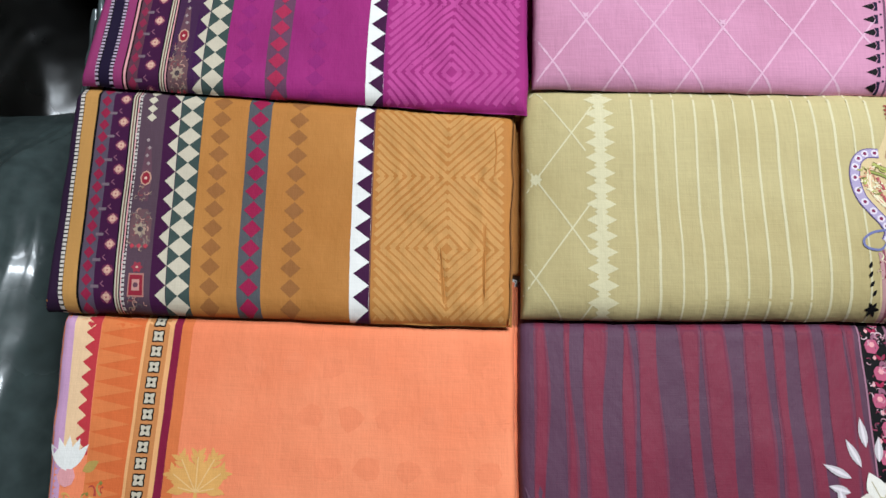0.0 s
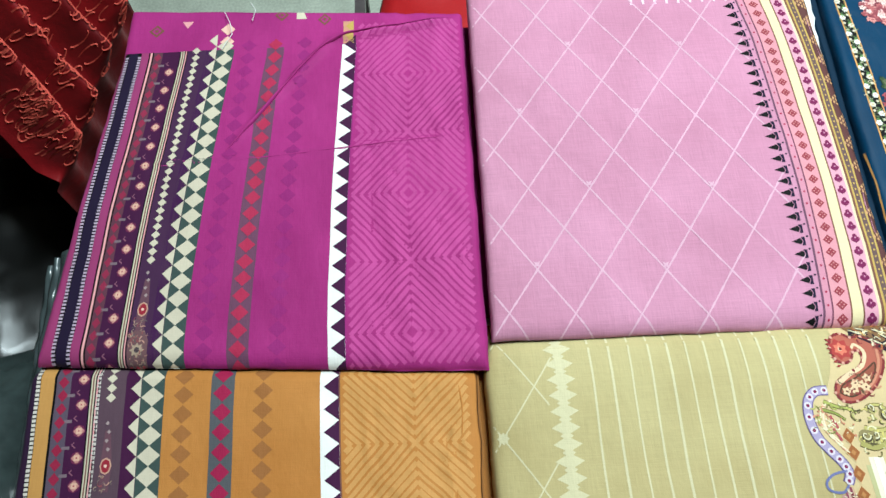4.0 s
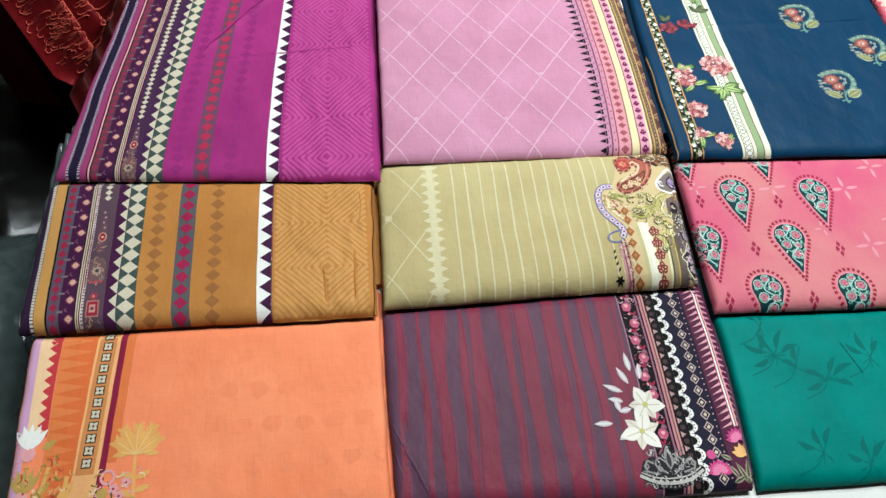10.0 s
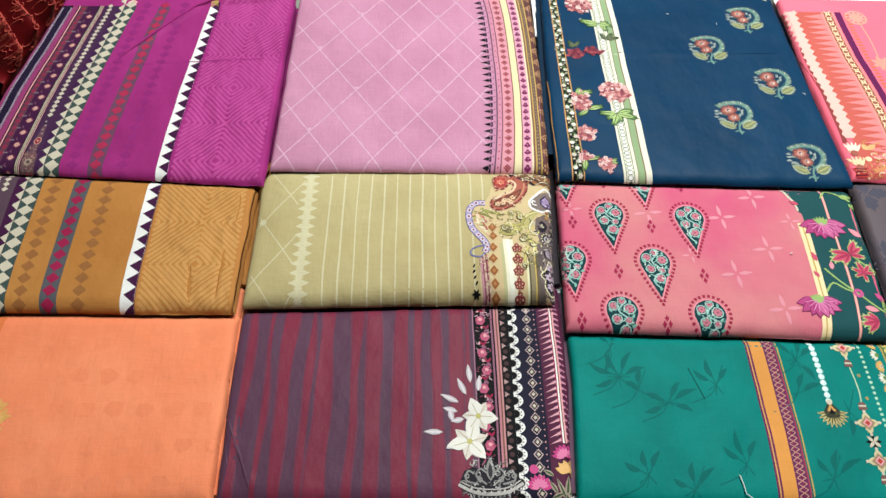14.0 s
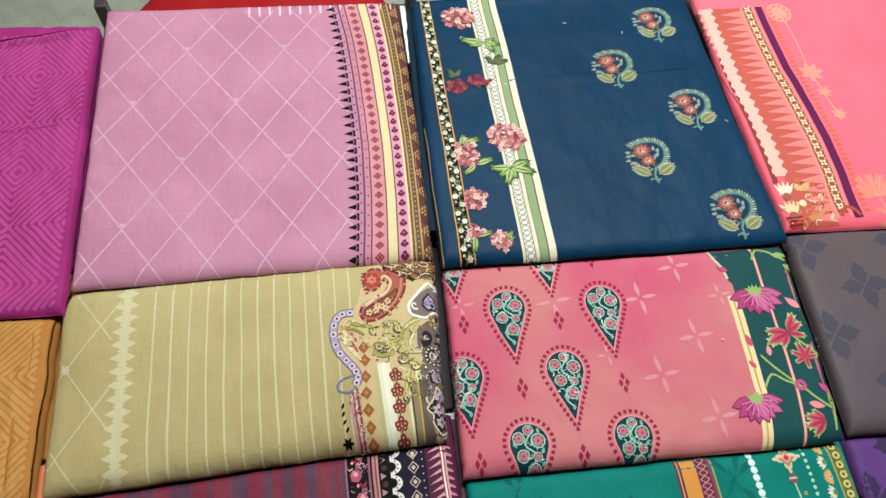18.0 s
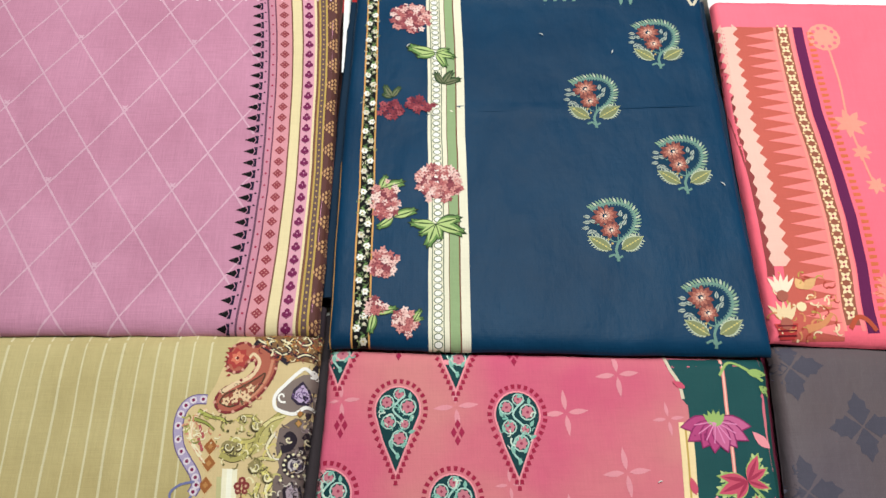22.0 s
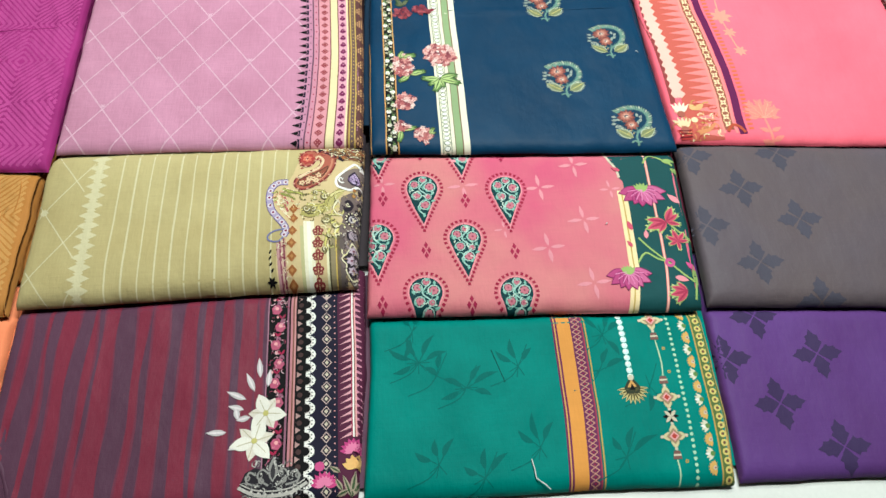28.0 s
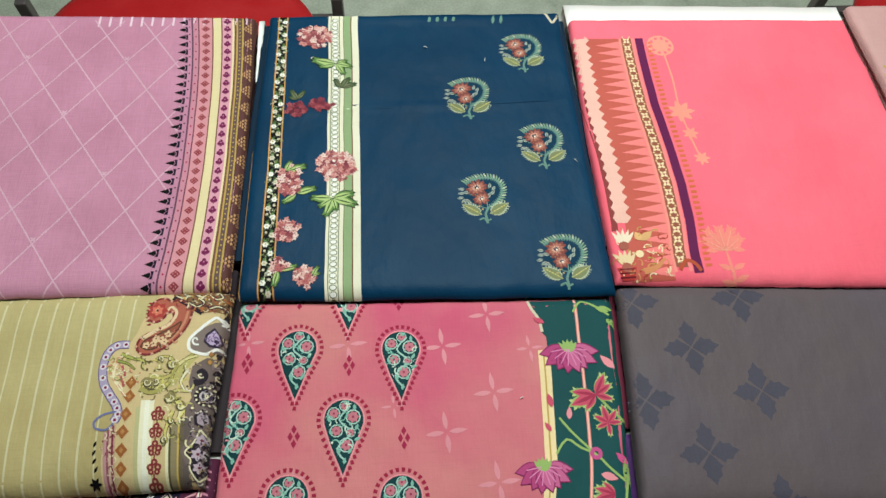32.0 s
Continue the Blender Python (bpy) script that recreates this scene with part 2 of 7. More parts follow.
            vs = [(x, y, a) for x, y in mid] + [(x, y, a + c) for x, y in pts] + [(x, y, b - c) for x, y in pts] + [(x, y, b) for x, y in mid]
            fs = [tuple(range(m - 1, -1, -1)), tuple(range(3 * m, 4 * m))] + [(h * m + i, h * m + (i + 1) % m, (h + 1) * m + (i + 1) % m, (h + 1) * m + i) for h in range(3) for i in range(m)]
            mesh_object("lower_fold", vs, fs, [under], parent=self.thing, smooth=False)


class Print:
    """A printed or woven figure on a cloth, as thin pieces that follow its sheet."""

    def __init__(self, cloth, name, label="", layer=1, warp=True):
        self.c, self.name, self.label, self.layer, self.warp = cloth, name, label, layer, warp
        self.v, self.f, self.i, self.mats = [], [], [], []
        self.under = cloth.thing

    def slot(self, m):
        if m not in self.mats:
            self.mats.append(m)
        return self.mats.index(m)

    def tri(self, a, b, c, m, up, seen):
        h = self.c.h
        stack = [(a, b, c)]
        k = self.slot(m)
        while stack:
            t = stack.pop()
            mids = [None] * 3
            for i in range(3):
                p, q = t[i], t[(i + 1) % 3]
                far = math.hypot(p[0] - q[0], p[1] - q[1])
                d = (p[1] + q[1]) / 2 - self.c.front((p[0] + q[0]) / 2)
                if far > min(h, 0.0007 + 0.42 * max(0.0, d)):
                    mids[i] = ((p[0] + q[0]) / 2, (p[1] + q[1]) / 2)
            cut = [i for i in range(3) if mids[i]]
            if not cut:
                ids = []
                for p in t:
                    key = (round(p[0], 6), round(p[1], 6))
                    if key not in seen:
                        seen[key] = len(self.v)
                        self.v.append(self.c.at(p[0], p[1], up))
                    ids.append(seen[key])
                if len(set(ids)) == 3:
                    self.f.append(tuple(ids))
                    self.i.append(k)
            elif len(cut) == 3:
                stack += [(t[0], mids[0], mids[2]), (mids[0], t[1], mids[1]), (mids[2], mids[1], t[2]), (mids[0], mids[1], mids[2])]
            elif len(cut) == 1:
                i = cut[0]
                p, q, r = t[i], t[(i + 1) % 3], t[(i + 2) % 3]
                stack += [(p, mids[i], r), (mids[i], q, r)]
            else:
                i = next(j for j in range(3) if not mids[j])
                p, q, r = t[i], t[(i + 1) % 3], t[(i + 2) % 3]
                mq, mr = mids[(i + 1) % 3], mids[(i + 2) % 3]
                stack += [(p, q, mq), (p, mq, mr), (mr, mq, r)]

    def poly(self, pts, m, layer=None, seen=None):
        """pts: (s, y) in metres, in the order round the figure."""
        up = STEP * (self.layer if layer is None else layer)
        w = self.c.warp if self.warp else (lambda s, y: s)
        flat = [(w(s, y), y) for s, y in pts]
        if max(p[1] for p in flat) < self.c.front(flat[0][0]):
            return
        area = sum(flat[i - 1][0] * flat[i][1] - flat[i][0] * flat[i - 1][1] for i in range(len(flat)))
        if area < 0:
            flat = flat[::-1]
        seen = {} if seen is None else seen
        if len(flat) == 3:
            tris = [(0, 1, 2)]
        else:
            tris = tessellate_polygon([[Vector((x, y, 0)) for x, y in flat]])
        for t in tris:
            a, b, c = (flat[k] for k in t)
            if (b[0] - a[0]) * (c[1] - a[1]) - (c[0] - a[0]) * (b[1] - a[1]) < 0:
                b, c = c, b
            self.tri(a, b, c, m, up, seen)

    def strip(self, s0, s1, m, y0=None, y1=None, layer=None, step=0.009):
        """A band along the cloth; s0 and s1 are numbers or functions of y."""
        f0 = s0 if callable(s0) else (lambda y: s0)
        f1 = s1 if callable(s1) else (lambda y: s1)
        sm = f0(0.3)
        ya = self.c.front(sm) - 0.002 if y0 is None else y0
        yb = self.c.back(sm) if y1 is None else y1
        n = max(1, int((yb - ya) / step))
        ys = [ya + (yb - ya) * i / n for i in range(n + 1)]
        seen = {}
        for a, b in zip(ys, ys[1:]):
            self.poly([(f0(a), a), (f1(a), a), (f1(b), b), (f0(b), b)], m, layer, seen)

    def disc(self, x, y, r, m, n=10, layer=None, ry=None):
        self.poly([(x + r * math.cos(2 * math.pi * i / n), y + (ry or r) * math.sin(2 * math.pi * i / n)) for i in range(n)], m, layer)

    def ring(self, x, y, r0, r1, m, n=14, layer=None):
        for i in range(n):
            a, b = 2 * math.pi * i / n, 2 * math.pi * (i + 1) / n
            self.poly([(x + r0 * math.cos(a), y + r0 * math.sin(a)), (x + r1 * math.cos(a), y + r1 * math.sin(a)), (x + r1 * math.cos(b), y + r1 * math.sin(b)), (x + r0 * math.cos(b), y + r0 * math.sin(b))], m, layer)

    def diamond(self, x, y, w, h, m, layer=None):
        self.poly([(x - w / 2, y), (x, y - h / 2), (x + w / 2, y), (x, y + h / 2)], m, layer)

    def leaf(self, x, y, angle, long, wide, m, layer=None, bend=0.0):
        """A pointed leaf or petal that starts at (x, y)."""
        c, s = math.cos(radians(angle)), math.sin(radians(angle))
        up, dn = [], []
        for i in range(1, 6):
            t = i / 6
            o = bend * long * math.sin(math.pi * t)
            w = wide / 2 * math.sin(math.pi * t ** 0.85)
            up.append((t * long, o + w))
            dn.append((t * long, o - w))
        pts = [(0, 0)] + dn + [(long, 0)] + up[::-1]
        self.poly([(x + a * c - b * s, y + a * s + b * c) for a, b in pts], m, layer)

    def line(self, pts, w, m, layer=None, ends=None):
        """A stroke along pts; ends: its width at the far end."""
        n = len(pts)
        side = []
        for i in range(n):
            a, b = pts[max(0, i - 1)], pts[min(n - 1, i + 1)]
            dx, dy = b[0] - a[0], b[1] - a[1]
            q = math.hypot(dx, dy) or 1
            k = (w + ((ends if ends is not None else w) - w) * i / (n - 1)) / 2
            side.append((pts[i][0] - dy / q * k, pts[i][1] + dx / q * k, pts[i][0] + dy / q * k, pts[i][1] - dx / q * k))
        seen = {}
        for p, q in zip(side, side[1:]):
            self.poly([(p[0], p[1]), (p[2], p[3]), (q[2], q[3]), (q[0], q[1])], m, layer, seen)

    def curve(self, ctrl, w, m, layer=None, n=14, ends=None):
        """A smooth stroke through the control points."""
        self.line(smooth_path(ctrl, n), w, m, layer, ends)

    def flower(self, x, y, r, k, m, centre=None, turn=0.0, wide=0.7, layer=None):
        for i in range(k):
            self.leaf(x, y, turn + 360 * i / k, r, r * wide, m, layer)
        if centre:
            self.disc(x, y, r * 0.22, centre, 7, (self.layer if layer is None else layer) + 1)

    def cluster(self, x, y, rx, ry, n, mats, size, seed, dark=None):
        """A head of many small blossoms."""
        rnd = random.Random(seed)
        for i in range(n):
            a, q = rnd.uniform(0, 2 * math.pi), math.sqrt(rnd.random())
            px, py = x + rx * q * math.cos(a), y + ry * q * math.sin(a)
            m, turn = rnd.choice(mats), rnd.uniform(0, 72)
            for j in range(5):
                self.leaf(px, py, turn + 72 * j + rnd.uniform(-8, 8), size * rnd.uniform(0.85, 1.2), size * 0.62, m, self.layer + i % 3)
            if dark:
                self.disc(px, py, size * 0.16, dark, 5, self.layer + 3)

    def cut(self, name, label=""):
        """Ends one piece, as a part of its own, and begins the next."""
        ob = mesh_object(name, self.v, self.f, self.mats, self.i, self.under, label) if self.f else None
        self.v, self.f, self.i, self.mats = [], [], [], []
        return ob

    def done(self, kind=""):
        if not self.f:
            return None
        return tagged(self.cut(self.name, self.label), kind=kind)


def scrollwork(p, spot, n, mats, size, seed, layer=3):
    """Many small curled strokes; spot(rnd) gives their places."""
    rnd = random.Random(seed)
    for i in range(n):
        x, y = spot(rnd)
        a, s = rnd.uniform(0, 6.28), size * rnd.uniform(0.6, 1.3)
        k = rnd.choice((-1, 1))
        pts = []
        for j in range(5):
            pts.append((x, y))
            x, y = x + s * 0.3 * math.cos(a), y + s * 0.3 * math.sin(a)
            a += k * (0.35 + 0.3 * j)
        p.curve(pts, s * 0.24, rnd.choice(mats), layer + 0.6 * (i % 3), 8, s * 0.08)
        if i % 3 == 0:
            p.disc(pts[-1][0], pts[-1][1], s * 0.16, rnd.choice(mats), 6, layer + 2)


def smooth_path(ctrl, n=14):
    out = []
    k = len(ctrl)
    for i in range(k - 1):
        p0, p1, p2, p3 = ctrl[max(0, i - 1)], ctrl[i], ctrl[i + 1], ctrl[min(k - 1, i + 2)]
        m = max(2, n // (k - 1) + 1)
        for j in range(m + (i == k - 2)):
            t = j / m
            out.append(tuple(0.5 * (2 * p1[c] + (p2[c] - p0[c]) * t + (2 * p0[c] - 5 * p1[c] + 4 * p2[c] - p3[c]) * t * t + (3 * p1[c] - p0[c] - 3 * p2[c] + p3[c]) * t ** 3) for c in (0, 1)))
    return out


def flat(v):
    return lambda q: v


ROW1, ROW2, ROW3, TABLE = 0.786, 0.775, 0.762, 0.745
T1, T2, T3 = 0.0110, 0.0130, 0.0125

# ---- the room ----
m_floor = surface("speckled_terrazzo", (192, 198, 182), 0.35, scale=14, vary=0.28, fine=170)
m_wall = surface("painted_plaster", (84, 80, 74), 0.8, scale=3, vary=0.06, relief=0.0006)
m_ceiling = surface("ceiling_paint", (168, 167, 162), 0.85, scale=3, vary=0.04)
m_table = surface("white_laminate", (232, 232, 226), 0.35, scale=9, vary=0.05)
m_steel = surface("grey_painted_steel", (120, 112, 112), 0.35, metal=0.6, scale=30, vary=0.15)
m_seat = surface("red_vinyl", (178, 28, 34), 0.42, scale=16, vary=0.08, relief=0.0003)


def structure(name, bm, m, label):
    me = bpy.data.meshes.new(name)
    bm.to_mesh(me)
    bm.free()
    me.materials.append(m)
    return tagged(new(name, me), label, name.split("_")[0], kind="structure")


structure("floor", box(-2.6, 3.4, -2.4, 3.6, -0.10, 0.0), m_floor, "grey-green speckled terrazzo shop floor")
# unseen ceiling and walls, added to enclose the light; dark walls limit bounce
structure("ceiling", box(-2.6, 3.4, -2.4, 3.6, 2.8, 2.9), m_ceiling, "plain ceiling added out of view to close the room")
structure("wall_north", box(-2.6, 3.4, 3.6, 3.7, 0.0, 2.8), m_wall, "plain dark wall added out of view to close the room")
structure("wall_south", box(-2.6, 3.4, -2.5, -2.4, 0.0, 2.8), m_wall, "plain dark wall added out of view to close the room")
structure("wall_west", box(-2.7, -2.6, -2.4, 3.6, 0.0, 2.8), m_wall, "plain dark wall added out of view to close the room")
structure("wall_east", box(3.4, 3.5, -2.4, 3.6, 0.0, 2.8), m_wall, "plain dark wall added out of view to close the room")

# ---- the table ----
table = tagged(new("display_table"), "white laminate display table covered with folded cloths", "table")
part("tabletop", box(-0.300, 1.62, -0.23, 0.655, TABLE - 0.03, TABLE, 0.004), m_table, table)
part("apron", box(-0.28, 1.58, -0.19, -0.165, TABLE - 0.12, TABLE - 0.03), m_table, table)
part("apron", box(-0.28, 1.58, 0.62, 0.645, TABLE - 0.12, TABLE - 0.03), m_table, table)
for x in (-0.29, 1.55):
    for y in (-0.19, 0.61):
        part("leg", box(x, x + 0.035, y, y + 0.035, 0.0, TABLE - 0.03, 0.003), m_steel, table)

# ---- dyes ----
CREAM, WHITE, BLACK = fabric((216, 204, 180)), fabric((250, 247, 240)), fabric((14, 12, 14))
INK, PLUM, GREEN = fabric((36, 26, 52)), fabric((68, 26, 64)), fabric((68, 82, 78))
TAN, BROWN, GOLD = fabric((214, 160, 92)), fabric((126, 84, 70)), fabric((196, 164, 88))
CRIMSON, ROSE, BLUSH = fabric((160, 36, 74)), fabric((214, 84, 112)), fabric((238, 170, 172))
LEAF, LEAFDARK, LIME = fabric((108, 142, 80)), fabric((72, 92, 60)), fabric((158, 184, 108))
GREY, MAUVE, ORANGE = fabric((128, 108, 118)), fabric((150, 96, 118)), fabric((226, 128, 74))


def teeth(p, s, deep, pitch, m, y0, y1, point=1, layer=None, piece="tooth"):
    """A row of triangles along the cloth whose points reach deep to one side."""
    p.under = p.cut(p.name) or p.under
    n = int(round((y1 - y0) / pitch))
    for i in range(n):
        a = y0 + i * pitch
        p.poly([(s, a), (s + point * deep, a + pitch / 2), (s, a + pitch)], m, layer)
        p.cut(piece)


def ticks(p, s0, s1, pitch, m, y0, y1, part_on=0.55, layer=None):
    n = int((y1 - y0) / pitch)
    for i in range(n):
        a = y0 + i * pitch
        p.poly([(s0, a), (s1, a), (s1, a + part_on * pitch), (s0, a + part_on * pitch)], m, layer)


def nested_lozenges(p, xc, yc, half_w, half_h, x0, x1, y0, y1, m, levels=8, w=0.0034):
    """Tone-on-tone woven lozenges, one inside another, that repeat along the cloth."""
    k0, k1 = int(math.floor((y0 - yc) / (2 * half_h))) - 1, int(math.ceil((y1 - yc) / (2 * half_h))) + 1
    for k in range(k0, k1 + 1):
        cy = yc + 2 * half_h * k
        for i in range(1, 2 * levels):
            q = i / levels
            for sx in (-1, 1):
                for sy in (-1, 1):
                    # from the side point (q, 0) to the tip (0, q), kept inside one repeat and the panel
                    a, b = max(0.0, q - 1.0), min(q, (x1 - xc if sx > 0 else xc - x0) / half_w)
                    if b - a < 0.05:
                        continue
                    pa = (xc + sx * a * half_w, cy + sy * (q - a) * half_h)
                    pb = (xc + sx * b * half_w, cy + sy * (q - b) * half_h)
                    ends = [pa, pb]
                    for lim, sign in ((y0, 1), (y1, -1)):
                        for e in (0, 1):
                            g, h = ends[e], ends[1 - e]
                            if sign * (g[1] - lim) < 0 < sign * (h[1] - lim):
                                t = (lim - g[1]) / (h[1] - g[1])
                                ends[e] = (g[0] + (h[0] - g[0]) * t, lim)
                    pa, pb = ends
                    if min(pa[1], pb[1]) < y0 - 1e-6 or max(pa[1], pb[1]) > y1 + 1e-6:
                        continue
                    mid = [(pa[0] + (pb[0] - pa[0]) * j / 6, pa[1] + (pb[1] - pa[1]) * j / 6) for j in range(7)]
                    p.line([(u + 0.0009 * noise.noise((u * 60, v * 60, 1.0)), v + 0.0016 * noise.noise((u * 45, v * 45, 5.0))) for u, v in mid], w * (1.1 + 0.5 * noise.noise((q * 9, cy * 30, sx))), m)


def ornament(p, x, y, kind):
    """One figure of the worked panel: a small jewel, a rounded plaque of scrolls or a red framed square."""
    pale, dusk, red = [fabric((170, 146, 126)), fabric((142, 122, 116)), fabric((196, 150, 134)), fabric((104, 92, 92)), fabric((150, 80, 84))], fabric((108, 74, 86)), fabric((150, 42, 58))
    if kind == "jewel":
        p.poly([(x - 0.0035, y - 0.020), (x + 0.0035, y - 0.020), (x + 0.0048, y), (x + 0.0022, y + 0.028), (x - 0.0022, y + 0.028), (x - 0.0048, y)], dusk, 2)
        p.disc(x, y, 0.0048, fabric((206, 160, 140)), 8, 3, 0.0068)
        p.disc(x, y, 0.0036, red, 8, 4, 0.0054)
        p.disc(x, y, 0.0014, fabric((236, 196, 180)), 6, 5)
        for k in range(4):
            p.diamond(x + 0.0008 * (-1) ** k, y + 0.013 + 0.007 * k, 0.0034, 0.0036, fabric((170, 150, 150)), 3)
        scrollwork(p, lambda r: (x + r.uniform(-0.006, 0.006), y - 0.013 + r.uniform(-0.006, 0.006)), 14, pale, 0.0036, int(abs(y) * 900), 3)
    elif kind == "plaque":
        p.poly([(x - 0.0085, y - 0.012), (x - 0.0070, y - 0.016), (x + 0.0070, y - 0.016), (x + 0.0085, y - 0.012), (x + 0.0088, y + 0.008), (x + 0.0045, y + 0.017), (x - 0.0045, y + 0.017), (x - 0.0088, y + 0.008)], fabric((116, 84, 88)), 2)
        p.flower(x, y, 0.0064, 8, fabric((178, 156, 134)), fabric((70, 52, 60)), wide=0.5, layer=4)
        p.disc(x, y, 0.0024, fabric((88, 76, 80)), 8, 5)
        scrollwork(p, lambda r: (x + r.uniform(-0.0075, 0.0075), y + r.uniform(-0.0145, 0.0150)), 46, pale, 0.0040, int(abs(y) * 700), 3)
        for sx in (-1, 0, 1):
            p.diamond(x + 0.0055 * sx, y - 0.0140, 0.0042, 0.0042, fabric((190, 70, 84)), 5)
    else:
        p.poly([(x - 0.0068, y - 0.0095), (x + 0.0068, y - 0.0095), (x + 0.0062, y + 0.0095), (x - 0.0062, y + 0.0095)], fabric((186, 130, 120)), 2)
        p.poly([(x - 0.0058, y - 0.0082), (x + 0.0058, y - 0.0082), (x + 0.0052, y + 0.0082), (x - 0.0052, y + 0.0082)], red, 3)
        p.poly([(x - 0.0032, y - 0.0045), (x + 0.0032, y - 0.0045), (x + 0.0030, y + 0.0045), (x - 0.0030, y + 0.0045)], fabric((206, 150, 140)), 4)
        p.disc(x, y, 0.0022, dusk, 7, 5)
        p.flower(x, y + 0.0145, 0.0050, 6, fabric((160, 60, 76)), fabric((216, 180, 160)), layer=3)
        scrollwork(p, lambda r: (x + r.uniform(-0.007, 0.007), y - 0.0165 + r.uniform(-0.006, 0.006)), 16, pale, 0.0040, int(abs(y) * 500), 3)
    p.cut(kind if kind != "frame" else "framed_square")


def striped_suit(c, ground, ground_dark, ground_light, bands, s, y0, y1, phase, zig):
    """The broad border of stripes, lozenges and zigzags that two of the cloths share. s: the places of its bands."""
    for name, a, b, m in bands:
        q = Print(c, name, layer=1)
        q.strip(a, b, m, y0, y1)
        q.done()
    # a row of small flowers on plum
    q = Print(c, "floret_row", layer=2)
    y = y0 + 0.006 + phase
    while y < y1 - 0.004:
        q.disc(s["floret"], y, 0.0052, fabric((110, 44, 78)), 8, 1.5)
        q.flower(s["floret"], y, 0.0044, 4, fabric((200, 140, 134)), turn=0, wide=1.0)
        q.flower(s["floret"], y, 0.0032, 4, fabric((226, 184, 160)), CRIMSON, turn=45, wide=0.9, layer=3)
        q.poly([(s["floret"] - 0.013, y + 0.007), (s["floret"] - 0.0065, y + 0.007), (s["floret"] - 0.0065, y + 0.0095), (s["floret"] - 0.013, y + 0.0095)], GREY)
        q.line([(s["floret"] - 0.002, y + 0.008), (s["floret"] - 0.005, y + 0.0105), (s["floret"] - 0.003, y + 0.0125)], 0.0009, MAUVE)
        q.cut("floret")
        y += 0.0215
    # the fine lines beside it
    q = Print(c, "pinstripe_band", layer=2)
    a, b = s["lines"]
    for i, m in enumerate((BLACK, CREAM, BROWN, CREAM, BLACK, BLUSH, BLACK)):
        q.strip(a + (b - a) * i / 7, a + (b - a) * (i + 1) / 7, m, y0, y1)
        q.cut("pinstripe")
    # the worked panel: a chain of small lozenges that turns into medallions
    a, b = s["panel"]
    q = Print(c, "medallion_panel", layer=2)
    mid = (a + b) / 2
    y = y0 + 0.005
    for kind, oy in s["figures"]:
        ornament(q, mid, oy, kind)
    y = s["chain"] + 0.004
    while y < y1:
        q.diamond(mid, y, 0.0084, 0.0080, CREAM)
        q.cut("small_lozenge")
        y += 0.0082
    # cream lozenges on slate, with half lozenges beside
    a, b = s["slate"]
    q = Print(c, "lozenge_band", layer=1)
    q.strip(a, b, GREEN, y0, y1)
    q.under = q.cut("slate_band")
    n = int((y1 - y0) / 0.0160)
    for i in range(n + 1):
        y = y0 + phase + i * 0.0160
        q.diamond((a + b) / 2, y, (b - a) * 0.98, 0.0160, CREAM, 2)
        q.cut("lozenge")
        q.poly([(a - 0.0003, y), (a - 0.0085, y + 0.008), (a - 0.0003, y + 0.016)], CREAM, 2)
        q.cut("half_lozenge")
    for key in ("dusk1", "dusk2"):
        q = Print(c, "shadow_lozenge_row", layer=1)
        for i in range(n + 1):
            y = y0 + phase + i * 0.0160
            q.diamond(s[key], y, 0.0165, 0.0150, ground_dark)
            q.poly([(s[key] - 0.006, y - 0.0025), (s[key] + 0.006, y - 0.0025), (s[key] + 0.006, y + 0.0025), (s[key] - 0.006, y + 0.0025)], ground_dark, 1.2)
            q.cut("shadow_lozenge")
    a, b = s["ribbon"]
    q = Print(c, "ribbon_band", layer=1)
    q.strip(a, b, s["ribbon_dye"], y0, y1)
    q.under = q.cut("ribbon_band")
    for i in range(n + 1):
        q.diamond((a + b) / 2, y0 + phase + i * 0.0160, 0.0155, 0.0150, s["ribbon_red"], 2)
        q.cut("red_lozenge")
    a, b = s["zig"]
    q = Print(c, "zigzag_band", layer=1)
    q.strip(a, b, WHITE, y0, y1)
    teeth(q, b, 0.0125, 0.0188, PLUM if zig else INK, y0 - phase, y1, -1, 2)
    q.strip(b, b + 0.0012, s["zig_edge"], y0, y1)
    q.cut("zigzag_edge")
    q = Print(c, "lozenge_weave", layer=0.6)
    xc, yc, hw, hh = s["weave"]
    nested_lozenges(q, xc, yc, hw, hh, b + 0.004, s["end"], y0 + 0.004, s.get("weave_end", y1) - 0.004, ground_light)
    q.done("stuff")


# ---- magenta cloth, back row ----
MAGENTA = fabric((166, 49, 125), (150, 41, 112), blotch=11)
MAGENTA_DARK, MAGENTA_LIGHT = fabric((150, 42, 118)), fabric((188, 74, 146))


def magenta_warp(s, y):
    mid = np.interp(s, (-0.335, -0.235, -0.16, -0.09, 0.042), (0.012, 0.008, 0.006, 0.003, 0.001))
    far = np.interp(s, (-0.335, -0.235, -0.16, -0.09, 0.042), (0.026, 0.024, 0.019, 0.011, 0.002))
    t = max(0.0, (y - 0.28) / 0.32)
    u = 0.53
    k = (far - mid / u) / (1 - u)
    return s + float(t * (mid / u - k * u) + k * t * t if t <= 1 else far)


